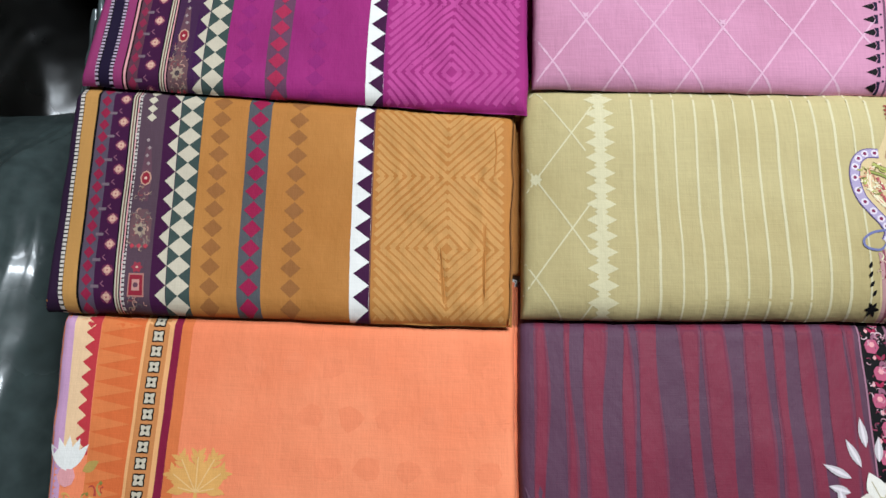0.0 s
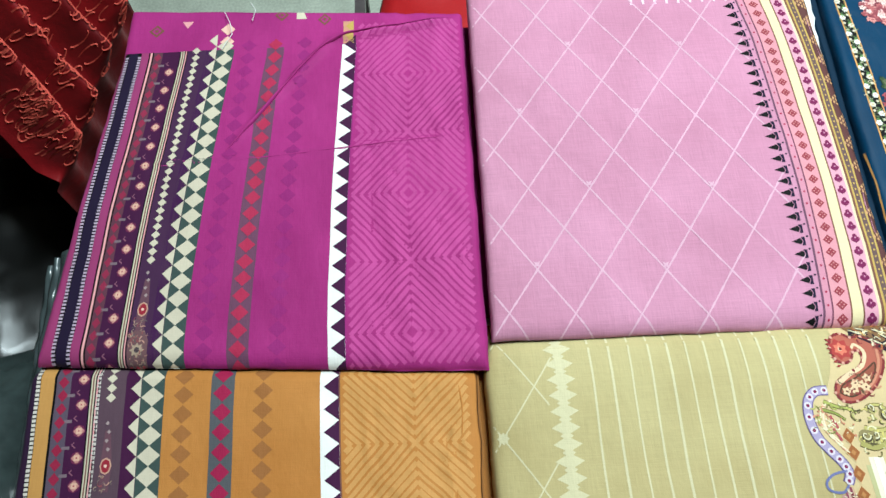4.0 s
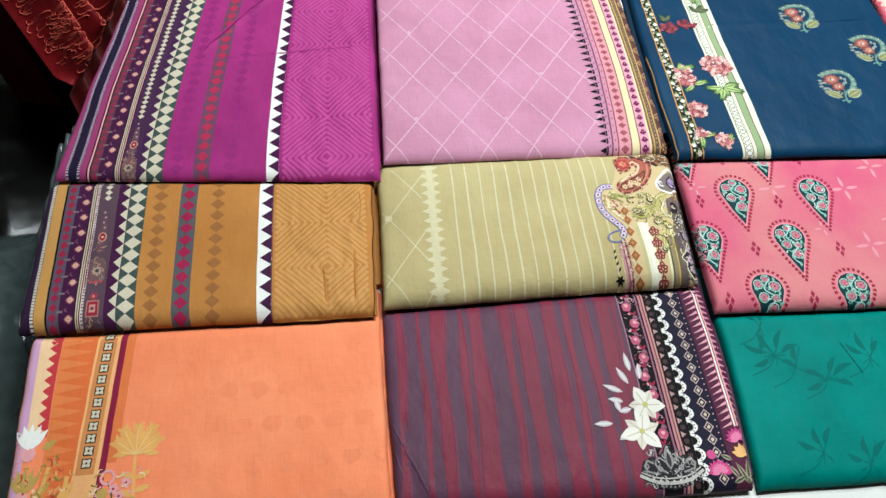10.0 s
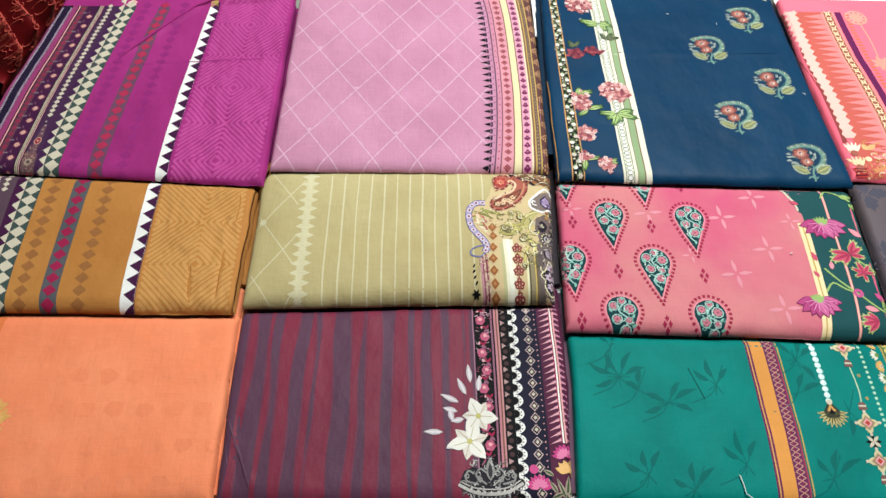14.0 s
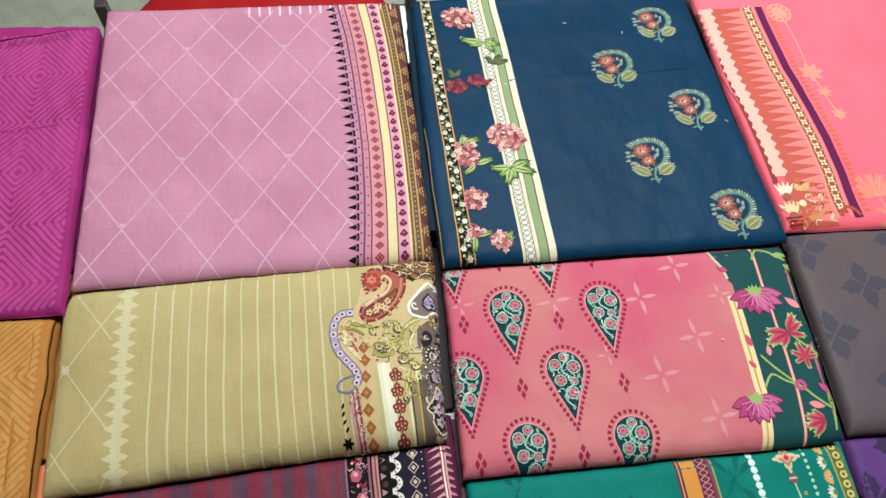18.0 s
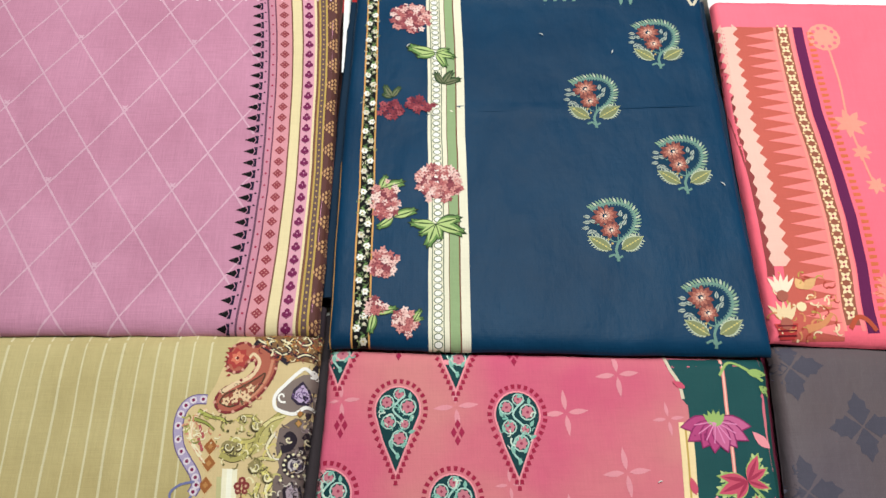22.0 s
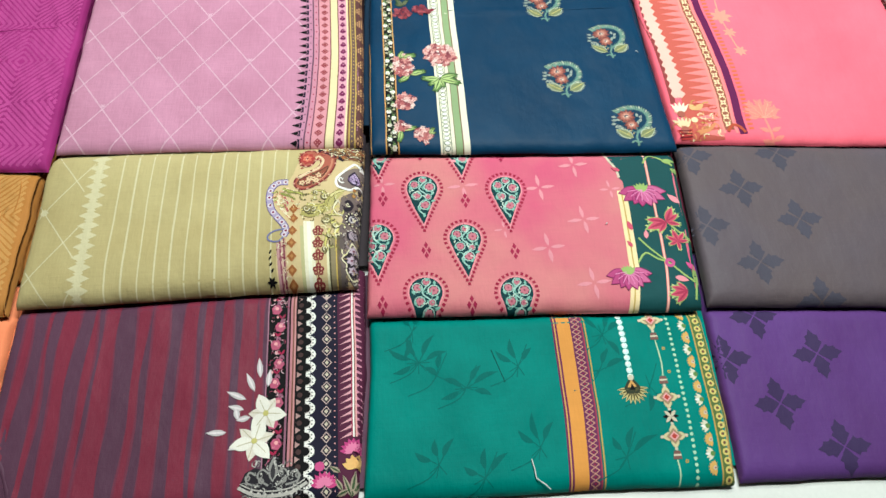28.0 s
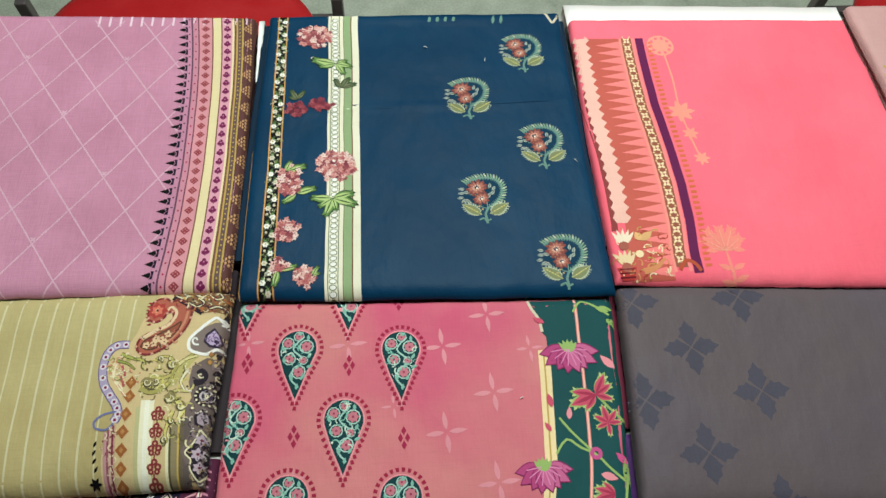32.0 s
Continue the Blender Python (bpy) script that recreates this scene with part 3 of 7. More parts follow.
magenta = Cloth("folded_cloth", "magenta cotton suit cloth with plum and cream striped border, folded", "folded cloths in the back row", MAGENTA,
                knots([(0.28, -0.344), (0.454, -0.326), (0.60, -0.309), (0.67, -0.307)]), flat(0.0435), knots([(-0.335, 0.285), (0.043, 0.262)]), knots([(-0.31, 0.662), (0.043, 0.640)]),
                ROW1, T1, stand=0.318, ridges=((-0.188, 0.493, -0.09, 0.615, 0.0040, 0.0030), (-0.10, 0.612, 0.04, 0.634, 0.0045, 0.0045), (-0.31, 0.472, 0.04, 0.492, 0.0012, 0.0022), (-0.315, 0.606, -0.08, 0.612, 0.0006, 0.003)),
                fine=0.0034, seed=1, warp=magenta_warp, crumple=0.0030, crumple_from=-0.08)
striped_suit(magenta, MAGENTA, MAGENTA_DARK, MAGENTA_LIGHT,
             [("border_stripe", -0.352, -0.3285, fabric((158, 62, 114))), ("border_stripe", -0.325, -0.316, INK), ("border_stripe", -0.313, -0.305, fabric((154, 62, 112))),
              ("border_stripe", -0.3295, -0.325, BLACK), ("border_stripe", -0.316, -0.3125, BLACK), ("border_stripe", -0.305, -0.3035, BLACK), ("border_stripe", -0.3035, -0.3015, BLUSH), ("border_stripe", -0.3015, -0.300, BLACK),
              ("border_stripe", -0.300, -0.291, fabric((100, 60, 76))), ("border_stripe", -0.291, -0.273, PLUM), ("border_stripe", -0.266, -0.235, fabric((72, 42, 74))), ("border_stripe", -0.246, -0.2355, fabric((66, 30, 74)))],
             dict(floret=-0.2805, lines=(-0.273, -0.265), panel=(-0.265, -0.247), chain=0.372, figures=(("jewel", 0.330), ("plaque", 0.294)), slate=(-0.235, -0.216), dusk1=-0.200, dusk2=-0.137, ribbon=(-0.180, -0.161), ribbon_dye=fabric((112, 70, 96)), ribbon_red=fabric((176, 48, 84)),
                  zig=(-0.094, -0.079), zig_edge=MAGENTA_DARK, weave=(-0.022, 0.432, 0.060, 0.0675), weave_end=0.635, end=0.0335), 0.266, 0.606, 0.008, True)
q = Print(magenta, "tick_line", layer=2)
ticks(q, -0.3290, -0.3257, 0.0032, fabric((196, 176, 196)), 0.27, 0.606)
ticks(q, -0.3160, -0.3128, 0.0032, fabric((196, 176, 196)), 0.27, 0.606)
for i in range(30):
    q.diamond(-0.2955, 0.275 + i * 0.0112, 0.0075, 0.0100, fabric((146, 46, 76)))
q.done("stuff")
q = Print(magenta, "back_motif", layer=1)
for y in (0.616, 0.632):
    q.diamond(-0.2245, y, 0.016, 0.015, fabric((244, 196, 178)))
    q.cut("peach_lozenge")
q.poly([(-0.274, 0.645), (-0.262, 0.645), (-0.268, 0.636)], BLUSH)
q.cut("blush_tooth")
for x, y in ((-0.300, 0.634), (-0.165, 0.648), (-0.115, 0.640)):
    q.diamond(x, y, 0.016, 0.016, BROWN)
    q.diamond(x, y, 0.010, 0.010, MAGENTA, 2)
    q.diamond(x, y, 0.005, 0.005, BROWN, 3)
    q.cut("back_motif")
q.poly([(-0.148, 0.642), (-0.136, 0.642), (-0.139, 0.650), (-0.148, 0.655)], CREAM)
q.strip(-0.093, -0.0815, fabric((206, 150, 120)), 0.607, 0.636)
teeth(q, -0.0815, 0.009, 0.015, GOLD, 0.607, 0.636, -1, 2)
q.done()


def crease(c, ctrl, wide, high, m, name="crease", n=40, lean=0.0018):
    """A narrow fold of the top sheet, standing up and leaning to one side."""
    path = smooth_path(ctrl, n)
    vs, fs = [], []
    for i, (x, y) in enumerate(path):
        a, b = path[max(0, i - 1)], path[min(len(path) - 1, i + 1)]
        dx, dy = b[0] - a[0], b[1] - a[1]
        n = math.hypot(dx, dy)
        t = i / (len(path) - 1)
        k = min(1.0, 5 * t + 0.05) * min(1.0, 4 * (1 - t) + 0.1) * (0.8 + 0.4 * noise.noise((x * 60, y * 60, 3.0)))
        for j in range(9):
            u = j / 8 * 2 - 1
            off, up = wide * k * u + lean * k * (1 - u * u), high * k * (1 - u * u) ** 0.7
            px, py = x + dy / n * off, y - dx / n * off
            py = min(max(py, c.yf(px)), c.back(px))
            vs.append((px, py, c.z(px, py) - 0.0004 + up))
    for i in range(len(path) - 1):
        for j in range(8):
            q = i * 9 + j
            fs.append((q, q + 1, q + 10, q + 9))
    return mesh_object(name, vs, fs, [m], parent=c.thing)


crease(magenta, [(-0.196, 0.484), (-0.160, 0.528), (-0.125, 0.580), (-0.092, 0.612), (-0.040, 0.626), (0.036, 0.634)], 0.0032, 0.0042, MAGENTA, "pleat")
crease(magenta, [(-0.215, 0.4735), (-0.12, 0.480), (-0.02, 0.489), (0.040, 0.4935)], 0.0011, 0.0010, MAGENTA, lean=0.0004)

# ---- brown cloth, middle row ----
AMBER = fabric((194, 134, 69), (181, 120, 57))
AMBER_DARK, AMBER_LIGHT = fabric((160, 106, 58)), fabric((208, 154, 88))
brown = Cloth("folded_cloth", "ochre brown cotton suit cloth with plum striped border, folded", "folded cloths in the middle row", AMBER,
              knots([(0.09, -0.344), (0.17, -0.347), (0.275, -0.350), (0.32, -0.338)]), knots([(0.09, 0.0325), (0.17, 0.033), (0.27, 0.035), (0.31, 0.0445)]), knots([(-0.335, 0.090), (0.03, 0.0865)]), flat(0.312), ROW2, T2, pressed=knots([(-0.335, 0.285), (0.043, 0.262)]), stand=0.132,
              ridges=((-0.022, 0.100, -0.028, 0.145, -0.0018, 0.002), (0.007, 0.100, 0.008, 0.168, -0.0016, 0.002), (0.003, 0.19, 0.010, 0.22, 0.0014, 0.003)), fine=0.0024, seed=2, plump=flat(0.003), crumple=0.0038, crumple_from=-0.082,
              warp=lambda s, y: s + (0.168 - y) * float(np.interp(s, (-0.34, -0.1, 0.03), (0.062, 0.02, 0.0))))
striped_suit(brown, AMBER, AMBER_DARK, AMBER_LIGHT,
             [("border_stripe", -0.360, -0.335, fabric((52, 32, 58))), ("border_stripe", -0.335, -0.3315, BLACK), ("border_stripe", -0.3315, -0.320, fabric((204, 152, 84))),
              ("border_stripe", -0.320, -0.318, BLACK), ("border_stripe", -0.318, -0.306, fabric((96, 82, 98))), ("border_stripe", -0.306, -0.290, PLUM), ("border_stripe", -0.283, -0.260, fabric((92, 70, 82))), ("border_stripe", -0.260, -0.247, PLUM)],
             dict(floret=-0.2955, lines=(-0.290, -0.282), panel=(-0.282, -0.261), chain=0.252, figures=(("jewel", 0.201), ("plaque", 0.157), ("frame", 0.111)), slate=(-0.247, -0.2275), dusk1=-0.2115, dusk2=-0.146, ribbon=(-0.189, -0.170), ribbon_dye=fabric((92, 92, 96)), ribbon_red=fabric((160, 34, 76)),
                  zig=(-0.099, -0.0835), zig_edge=BROWN, weave=(-0.022, 0.146, 0.060, 0.0600), end=0.0225), 0.086, 0.300, 0.009, True)
q = Print(brown, "tick_line", layer=2)
ticks(q, -0.3352, -0.3318, 0.0036, fabric((226, 216, 204)), 0.088, 0.29, 0.68)
ticks(q, -0.2840, -0.2810, 0.0036, fabric((216, 206, 198)), 0.088, 0.29, 0.68)
for i in range(18):
    q.diamond(-0.312, 0.092 + i * 0.0112, 0.0088, 0.0104, fabric((152, 38, 70)))
q.done("stuff")

crease(brown, [(-0.0225, 0.100), (-0.0250, 0.122), (-0.0270, 0.150)], 0.0016, 0.0016, AMBER, lean=0.0010)
crease(brown, [(0.0085, 0.104), (0.0075, 0.135), (0.0090, 0.172)], 0.0014, 0.0014, AMBER, lean=0.0010)
crease(brown, [(0.0145, 0.205), (0.0165, 0.232), (0.0140, 0.255)], 0.0013, 0.0011, AMBER, lean=0.0008)

# ---- orange cloth, front row ----
PEACH = fabric((252, 152, 108), (246, 140, 96), blotch=9.0)
PEACH_FAINT, SPIKE = fabric((252, 147, 103)), fabric((234, 134, 76))
orange = Cloth("folded_cloth", "peach orange lawn cloth with tan and wine border, folded", "folded cloths in the front row", PEACH,
               knots([(-0.13, -0.3200), (-0.054, -0.3225), (0.0, -0.3285), (0.06, -0.3330), (0.12, -0.3360)]), knots([(-0.12, 0.0390), (0.0, 0.0352), (0.1, 0.0352)]), knots([(-0.34, -0.128), (-0.128, -0.124), (0.035, -0.119)]), flat(0.126), ROW3, T3, pressed=knots([(-0.335, 0.090), (0.03, 0.0865)]), stand=-0.108, seed=3,
               warp=lambda s, y: s + (0.06 - y) * float(np.interp(s, (-0.33, -0.262, -0.232), (0.085, 0.0, 0.0))))
q = Print(orange, "cream_zigzag", layer=1)
q.strip(-0.3480, -0.3190, fabric((216, 168, 204)), -0.125, 0.10)
q.cut("lavender_edge")
q.strip(-0.3190, -0.3045, fabric((250, 210, 164)), -0.02, 0.10)
q.strip(-0.309, -0.298, fabric((200, 62, 70)), -0.02, 0.10, 1.5)
teeth(q, -0.3095, 0.0075, 0.0118, fabric((250, 210, 164)), -0.02, 0.10, 1, 2)
q.done()
q = Print(orange, "spiked_band", layer=1)
q.strip(-0.2975, -0.263, fabric((228, 116, 62)), -0.105, 0.10)
teeth(q, -0.2975, 0.033, 0.0128, SPIKE, -0.105, 0.10, 1, 2)
q.done()
q = Print(orange, "quatrefoil_band", layer=1)
q.strip(-0.263, -0.239, fabric((248, 184, 122)), -0.10, 0.10)
q.strip(-0.2605, -0.243, fabric((214, 142, 84)), -0.06, 0.10, 2)
q.under = q.cut("quatrefoil_band")
for i in range(12):
    y = 0.085 - i * 0.0122
    q.flower(-0.2515, y, 0.0066, 4, BLACK, turn=45, wide=0.95, layer=3)
    q.flower(-0.2515, y, 0.0054, 4, CREAM, BLACK, turn=45, wide=0.75, layer=4)
    q.cut("quatrefoil")
q = Print(orange, "wine_stripe", layer=2)
WINE = fabric((140, 34, 66))
q.strip(-0.239, -0.2325, WINE, -0.10, 0.10)
q.line([(-0.236, -0.098), (-0.262, -0.101), (-0.285, -0.112), (-0.312, -0.118)], 0.017, WINE)
q.done()
q = Print(orange, "rust_stripe", layer=1)
q.strip(-0.2325, -0.2235, fabric((230, 126, 72)), -0.05, 0.10)
q.done()
STRAW = fabric((236, 178, 100))
q = Print(orange, "tan_plant", layer=2)


def palm(q, x, y, k, m, pale):
    """A small palm of broad toothed fronds that spread from one stem."""
    q.line([(x + 0.004 * k, y - 0.050 * k), (x + 0.001 * k, y - 0.02 * k), (x, y)], 0.0046 * k, m, ends=0.0030 * k)
    for a, l, w in ((92, 0.036, 0.0085), (64, 0.038, 0.0095), (120, 0.038, 0.0095), (38, 0.032, 0.0090), (146, 0.032, 0.0090), (12, 0.020, 0.0070), (168, 0.020, 0.0070)):
        q.leaf(x, y, a, l * k, w * k, m, bend=0.06 if a < 90 else -0.06)
        for t in (0.45, 0.62, 0.78):
            for e in (-36, 36):
                q.leaf(x + t * l * k * math.cos(radians(a)), y + t * l * k * math.sin(radians(a)), a + e, 0.011 * k, 0.0042 * k, m)
        q.line([(x, y), (x + 0.8 * l * k * math.cos(radians(a)), y + 0.8 * l * k * math.sin(radians(a)))], 0.0010 * k, pale, 3)
    for dx, dy, a in ((0.004, -0.040, 20), (0.004, -0.044, 160), (0.003, -0.026, 25), (0.002, -0.026, 155)):
        q.leaf(x + dx * k, y + dy * k, a, 0.018 * k, 0.0075 * k, m)


palm(q, -0.206, -0.044, 0.88, STRAW, fabric((244, 200, 134)))
q.done()
q = Print(orange, "corner_bouquet", layer=3)
for a, l in ((150, 0.030), (205, 0.024), (120, 0.024), (60, 0.020)):
    q.leaf(-0.226, -0.103, a, l, 0.011, LEAF)
    q.leaf(-0.226, -0.103, a, l * 0.8, 0.005, LIME, 4)
q.flower(-0.207, -0.103, 0.014, 9, fabric((212, 212, 222)), CREAM, wide=0.5, layer=4)
q.flower(-0.207, -0.103, 0.009, 7, WHITE, fabric((150, 150, 170)), turn=20, wide=0.5, layer=5)
q.ring(-0.229, -0.064, 0.005, 0.0075, BLUSH)
q.disc(-0.232, -0.079, 0.0055, GOLD, 8)
for x, y in ((-0.222, -0.075), (-0.216, -0.082), (-0.211, -0.070), (-0.275, -0.104), (-0.290, -0.115)):
    q.flower(x, y, 0.006, 5, BLUSH, CRIMSON)
scrollwork(q, lambda g: (g.uniform(-0.245, -0.198), g.uniform(-0.120, -0.060)), 40, [GOLD, STRAW, BLUSH, LEAFDARK, fabric((246, 214, 170))], 0.0070, 93, 3)
q.curve([(-0.226, -0.103), (-0.222, -0.085), (-0.228, -0.068)], 0.0016, LEAFDARK)
q.done()
q = Print(orange, "lotus_column", layer=3)
for y in (-0.032, -0.075):
    for a in (50, 70, 90, 110, 130):
        q.leaf(-0.314, y, a, 0.026, 0.008, WHITE if y > -0.05 else GOLD)
    q.disc(-0.314, y - 0.004, 0.008, BLUSH, 8)
    q.leaf(-0.300, y, 30, 0.016, 0.008, GOLD)
q.curve([(-0.312, -0.09), (-0.296, -0.075), (-0.290, -0.05)], 0.004, STRAW)
q.curve([(-0.280, -0.10), (-0.270, -0.08), (-0.268, -0.06)], 0.005, STRAW)
q.leaf(-0.275, -0.09, 60, 0.03, 0.012, STRAW)
scrollwork(q, lambda g: (g.uniform(-0.318, -0.265), g.uniform(-0.122, -0.045)), 60, [GOLD, STRAW, fabric((190, 78, 66)), fabric((246, 214, 170)), fabric((150, 140, 70))], 0.0085, 92, 3)
q.done()
q = Print(orange, "faint_weave", layer=0.6)
rnd = random.Random(5)
for i in range(5):
    for j in range(7):
        x, y = -0.17 + j * 0.031 + 0.015 * (i % 2), -0.10 + i * 0.038
        q.poly([(x + rnd.uniform(0.007, 0.013) * math.cos(k * 0.785), y + rnd.uniform(0.006, 0.012) * math.sin(k * 0.785)) for k in range(8)], PEACH_FAINT)
q.done()

# ---- pink cloth, back row ----
PINK = fabric((203, 143, 170), (190, 130, 156), blotch=9, slub=0.10)
PINK_LINE = fabric((217, 172, 192))
# under: border brown taken darker, shade of the side gap put into the dye
pink = Cloth("folded_cloth", "dusty pink cloth with woven lattice and printed side border, folded", "folded cloths in the back row", PINK,
             knots([(0.28, 0.0448), (0.66, 0.0472)]), knots([(0.28, 0.404), (0.44, 0.4085), (0.50, 0.4090), (0.66, 0.4085)]), knots([(0.045, 0.286), (0.40, 0.283)]), knots([(0.045, 0.664), (0.40, 0.650)]), ROW1, T1, stand=0.318, seed=4, under=fabric((70, 44, 44)), side=fabric((92, 58, 52)),
             warp=lambda s, y: s + (0.012 * max(0.0, 1 - ((y - 0.46) / 0.19) ** 2) * float(np.interp(s, (0.28, 0.33, 0.37, 0.403), (0, 1, 0.7, 0.3)))))
q = Print(pink, "lattice_weave", layer=1, warp=False)
for sgn in (1, -1):
    for k in range(-9, 12):
        # one thread of the lattice, drawn as short stitches
        last = None
        for i in range(160):
            y = 0.270 + i * 0.0025
            yy = y - 0.431 + 0.05 * 0.1
            x = 0.148 + (k + sgn * yy / 0.0815) * 0.057
            lim = 0.322 + 0.012 * max(0.0, 1 - ((y - 0.46) / 0.19) ** 2)
            if 0.047 < x < lim and y < 0.66:
                if last and i % 2 == 0:
                    q.line([last, (x, y - 0.06 * (x - 0.148))], 0.0014 if (i // 2) % 3 else 0.0019, PINK_LINE)
                if i % 2 == 0:
                    last = (x, y - 0.06 * (x - 0.148))
            else:
                last = None
q.done()
q = Print(pink, "star_knot", layer=2, warp=False)
for i in range(-1, 3):
    for j in range(-1, 3):
        for o in (0, 1):
            x, y = 0.148 + 0.114 * i + 0.057 * o, 0.431 + 0.163 * j + 0.0815 * o - 0.06 * (0.114 * i + 0.057 * o)
            if 0.05 < x < 0.31 and 0.29 < y < 0.65:
                q.poly([(x + (0.0042 if i2 % 2 else 0.0017) * math.cos(i2 * math.pi / 4), y + (0.0042 if i2 % 2 else 0.0017) * math.sin(i2 * math.pi / 4)) for i2 in range(8)], PINK_LINE)
                q.cut("star_knot")
q = Print(pink, "arrowhead_row", layer=2)
for i in range(30):
    y = 0.288 + i * 0.0123
    q.poly([(0.315, y), (0.322, y - 0.0032), (0.3235, y), (0.322, y + 0.0032)], BLACK)
    q.poly([(0.3225, y - 0.0042), (0.3255, y - 0.0042), (0.3255, y + 0.0042), (0.3225, y + 0.0042), (0.3240, y)], INK)
    q.disc(0.3275, y + 0.0045, 0.0010, INK, 5)
    q.cut("arrowhead")
for name, a, b, m in (("border_stripe", 0.3295, 0.3315, fabric((112, 74, 96))), ("border_stripe", 0.3315, 0.3375, fabric((206, 140, 160))), ("border_stripe", 0.3375, 0.339, fabric((116, 66, 86))),
                      ("border_stripe", 0.339, 0.3545, fabric((218, 150, 160))), ("border_stripe", 0.3545, 0.356, BROWN), ("border_stripe", 0.356, 0.3655, fabric((236, 218, 172))),
                      ("border_stripe", 0.3655, 0.367, BROWN), ("border_stripe", 0.367, 0.379, fabric((226, 164, 182))), ("border_stripe", 0.379, 0.3815, fabric((240, 220, 176))),
                      ("border_stripe", 0.3815, 0.384, BROWN), ("border_stripe", 0.384, 0.386, GOLD), ("border_stripe", 0.386, 0.391, fabric((108, 84, 82))), ("border_stripe", 0.391, 0.393, GOLD), ("border_stripe", 0.393, 0.4240, fabric((98, 62, 60)))):
    q = Print(pink, name, layer=1)
    q.strip(a, b, m, 0.282, 0.66)
    q.done()
q = Print(pink, "border_figures", layer=2)
for i in range(30):
    y = 0.2885 + i * 0.0123
    q.diamond(0.3468, y, 0.0105, 0.0095, fabric((150, 62, 74)))
    for a in (0, 90, 180, 270):
        q.disc(0.3468 + 0.0022 * math.cos(radians(a)), y + 0.0020 * math.sin(radians(a)), 0.0008, fabric((206, 140, 140)), 5, 3)
    q.cut("border_lozenge")
    for dx, dy in ((-0.0022, -0.001), (0.0022, -0.001), (0, 0.002)):
        q.disc(0.373 + dx, y + dy, 0.0024, fabric((122, 38, 84)), 7)
    q.line([(0.373, y - 0.001), (0.373, y - 0.005)], 0.0012, fabric((122, 38, 84)))
    q.disc(0.373, y + 0.0003, 0.0009, fabric((206, 140, 170)), 5, 3)
    q.line([(0.3708, y - 0.0034), (0.3752, y - 0.0034)], 0.0010, fabric((122, 38, 84)))
    q.cut("trefoil")
    q.disc(0.3345, y, 0.0012, CRIMSON, 5)
    q.cut("red_dot")
    q.disc(0.3885, y, 0.0011, GOLD, 5)
    q.cut("gold_dot")
    q.disc(0.3885, y + 0.006, 0.0011, GOLD, 5)
    q.cut("gold_dot")
    if i % 2 == 0:
        for j in range(4):
            for k in range(j + 1):
                q.diamond(0.3930 + 0.0029 * j, y + 0.0046 * (k - j / 2), 0.0027, 0.0043, fabric((204, 158, 112)))
    q.cut("dotted_figure")
q = Print(pink, "hem_stripe_row", layer=1, warp=False)
for i in range(15):
    q.strip(0.22 + i * 0.0125, 0.2225 + i * 0.0125, fabric((238, 206, 222)), 0.640, 0.664)
q.done()

# ---- olive cloth, middle row ----
OLIVE = fabric((195, 180, 130), (179, 162, 112), slub=0.07)
OLIVE_LINE = fabric((216, 206, 166))
# under: near-black dye on the lower folds, painting the deep gap's shade
olive = Cloth("folded_cloth", "pale olive cloth with cream pinstripes and paisley end, folded", "folded cloths in the middle row", OLIVE,
              knots([(0.09, 0.0365), (0.265, 0.0365), (0.31, 0.0455)]), knots([(0.09, 0.3925), (0.17, 0.3975), (0.27, 0.4055), (0.32, 0.4080)]), knots([(0.036, 0.0935), (0.396, 0.0985)]), flat(0.312), ROW2, T2, pressed=knots([(0.045, 0.286), (0.40, 0.283)]), stand=0.132, seed=5, under=fabric((56, 48, 52)), side=fabric((60, 50, 56)), plump=knots([(0.04, 0.004), (0.30, 0.012), (0.42, 0.012)]))
for i in range(13):
    q = Print(olive, "pinstripe", layer=1)
    s = 0.1265 + i * 0.017 - 0.000125 * i * (i - 1)
    y0 = 0.095 if s < 0.305 else 0.225
    w = 0.0006 * (1 + 0.3 * math.sin(i * 2.1))
    q.strip(lambda y, s=s, w=w: s - w + 0.0003 * math.sin(y * 40 + s * 90), lambda y, s=s, w=w: s + w + 0.0006 + 0.0003 * math.sin(y * 40 + s * 90), OLIVE_LINE, y0, 0.30, step=0.006)
    q.done()
q = Print(olive, "spindle_column", layer=1)
for i in range(16):
    y = 0.092 + i * 0.0132
    q.diamond(0.1, y, 0.024, 0.0128, OLIVE_LINE)
    q.diamond(0.1, y + 0.0066, 0.011, 0.0085, OLIVE_LINE, 1.3)
    q.cut("spindle")
q = Print(olive, "lattice_weave", layer=1)
for sgn in (1, -1):
    for k in range(-4, 5):
        for i in range(90):
            y = 0.09 + i * 0.0025
            x = 0.0485 + (k + sgn * (y - 0.205) / 0.0815) * 0.057
            if 0.037 < x < 0.091 and i % 2 == 0:
                q.line([(x, y), (x + sgn * 0.0035, y + 0.005)], 0.0013, OLIVE_LINE)
q.flower(0.0485, 0.205, 0.005, 8, OLIVE_LINE, layer=2)
q.done()
BUFF, WINE2, LILAC = fabric((212, 196, 142)), fabric((130, 50, 58)), fabric((134, 116, 156))


def chart(u, v):
    """The worked end of the olive cloth, on a grid whose unit is about a fifth of a millimetre."""
    u, v = u / 1000, v / 1000
    w = 1 - 0.01771 * u + 0.15159 * v
    return ((0.19740 * u + 0.07195 * v + 0.26901) / w, (-0.01014 * u - 0.19322 * v + 0.28820) / w)


def trace(*pts):
    return [chart(*p) for p in pts]


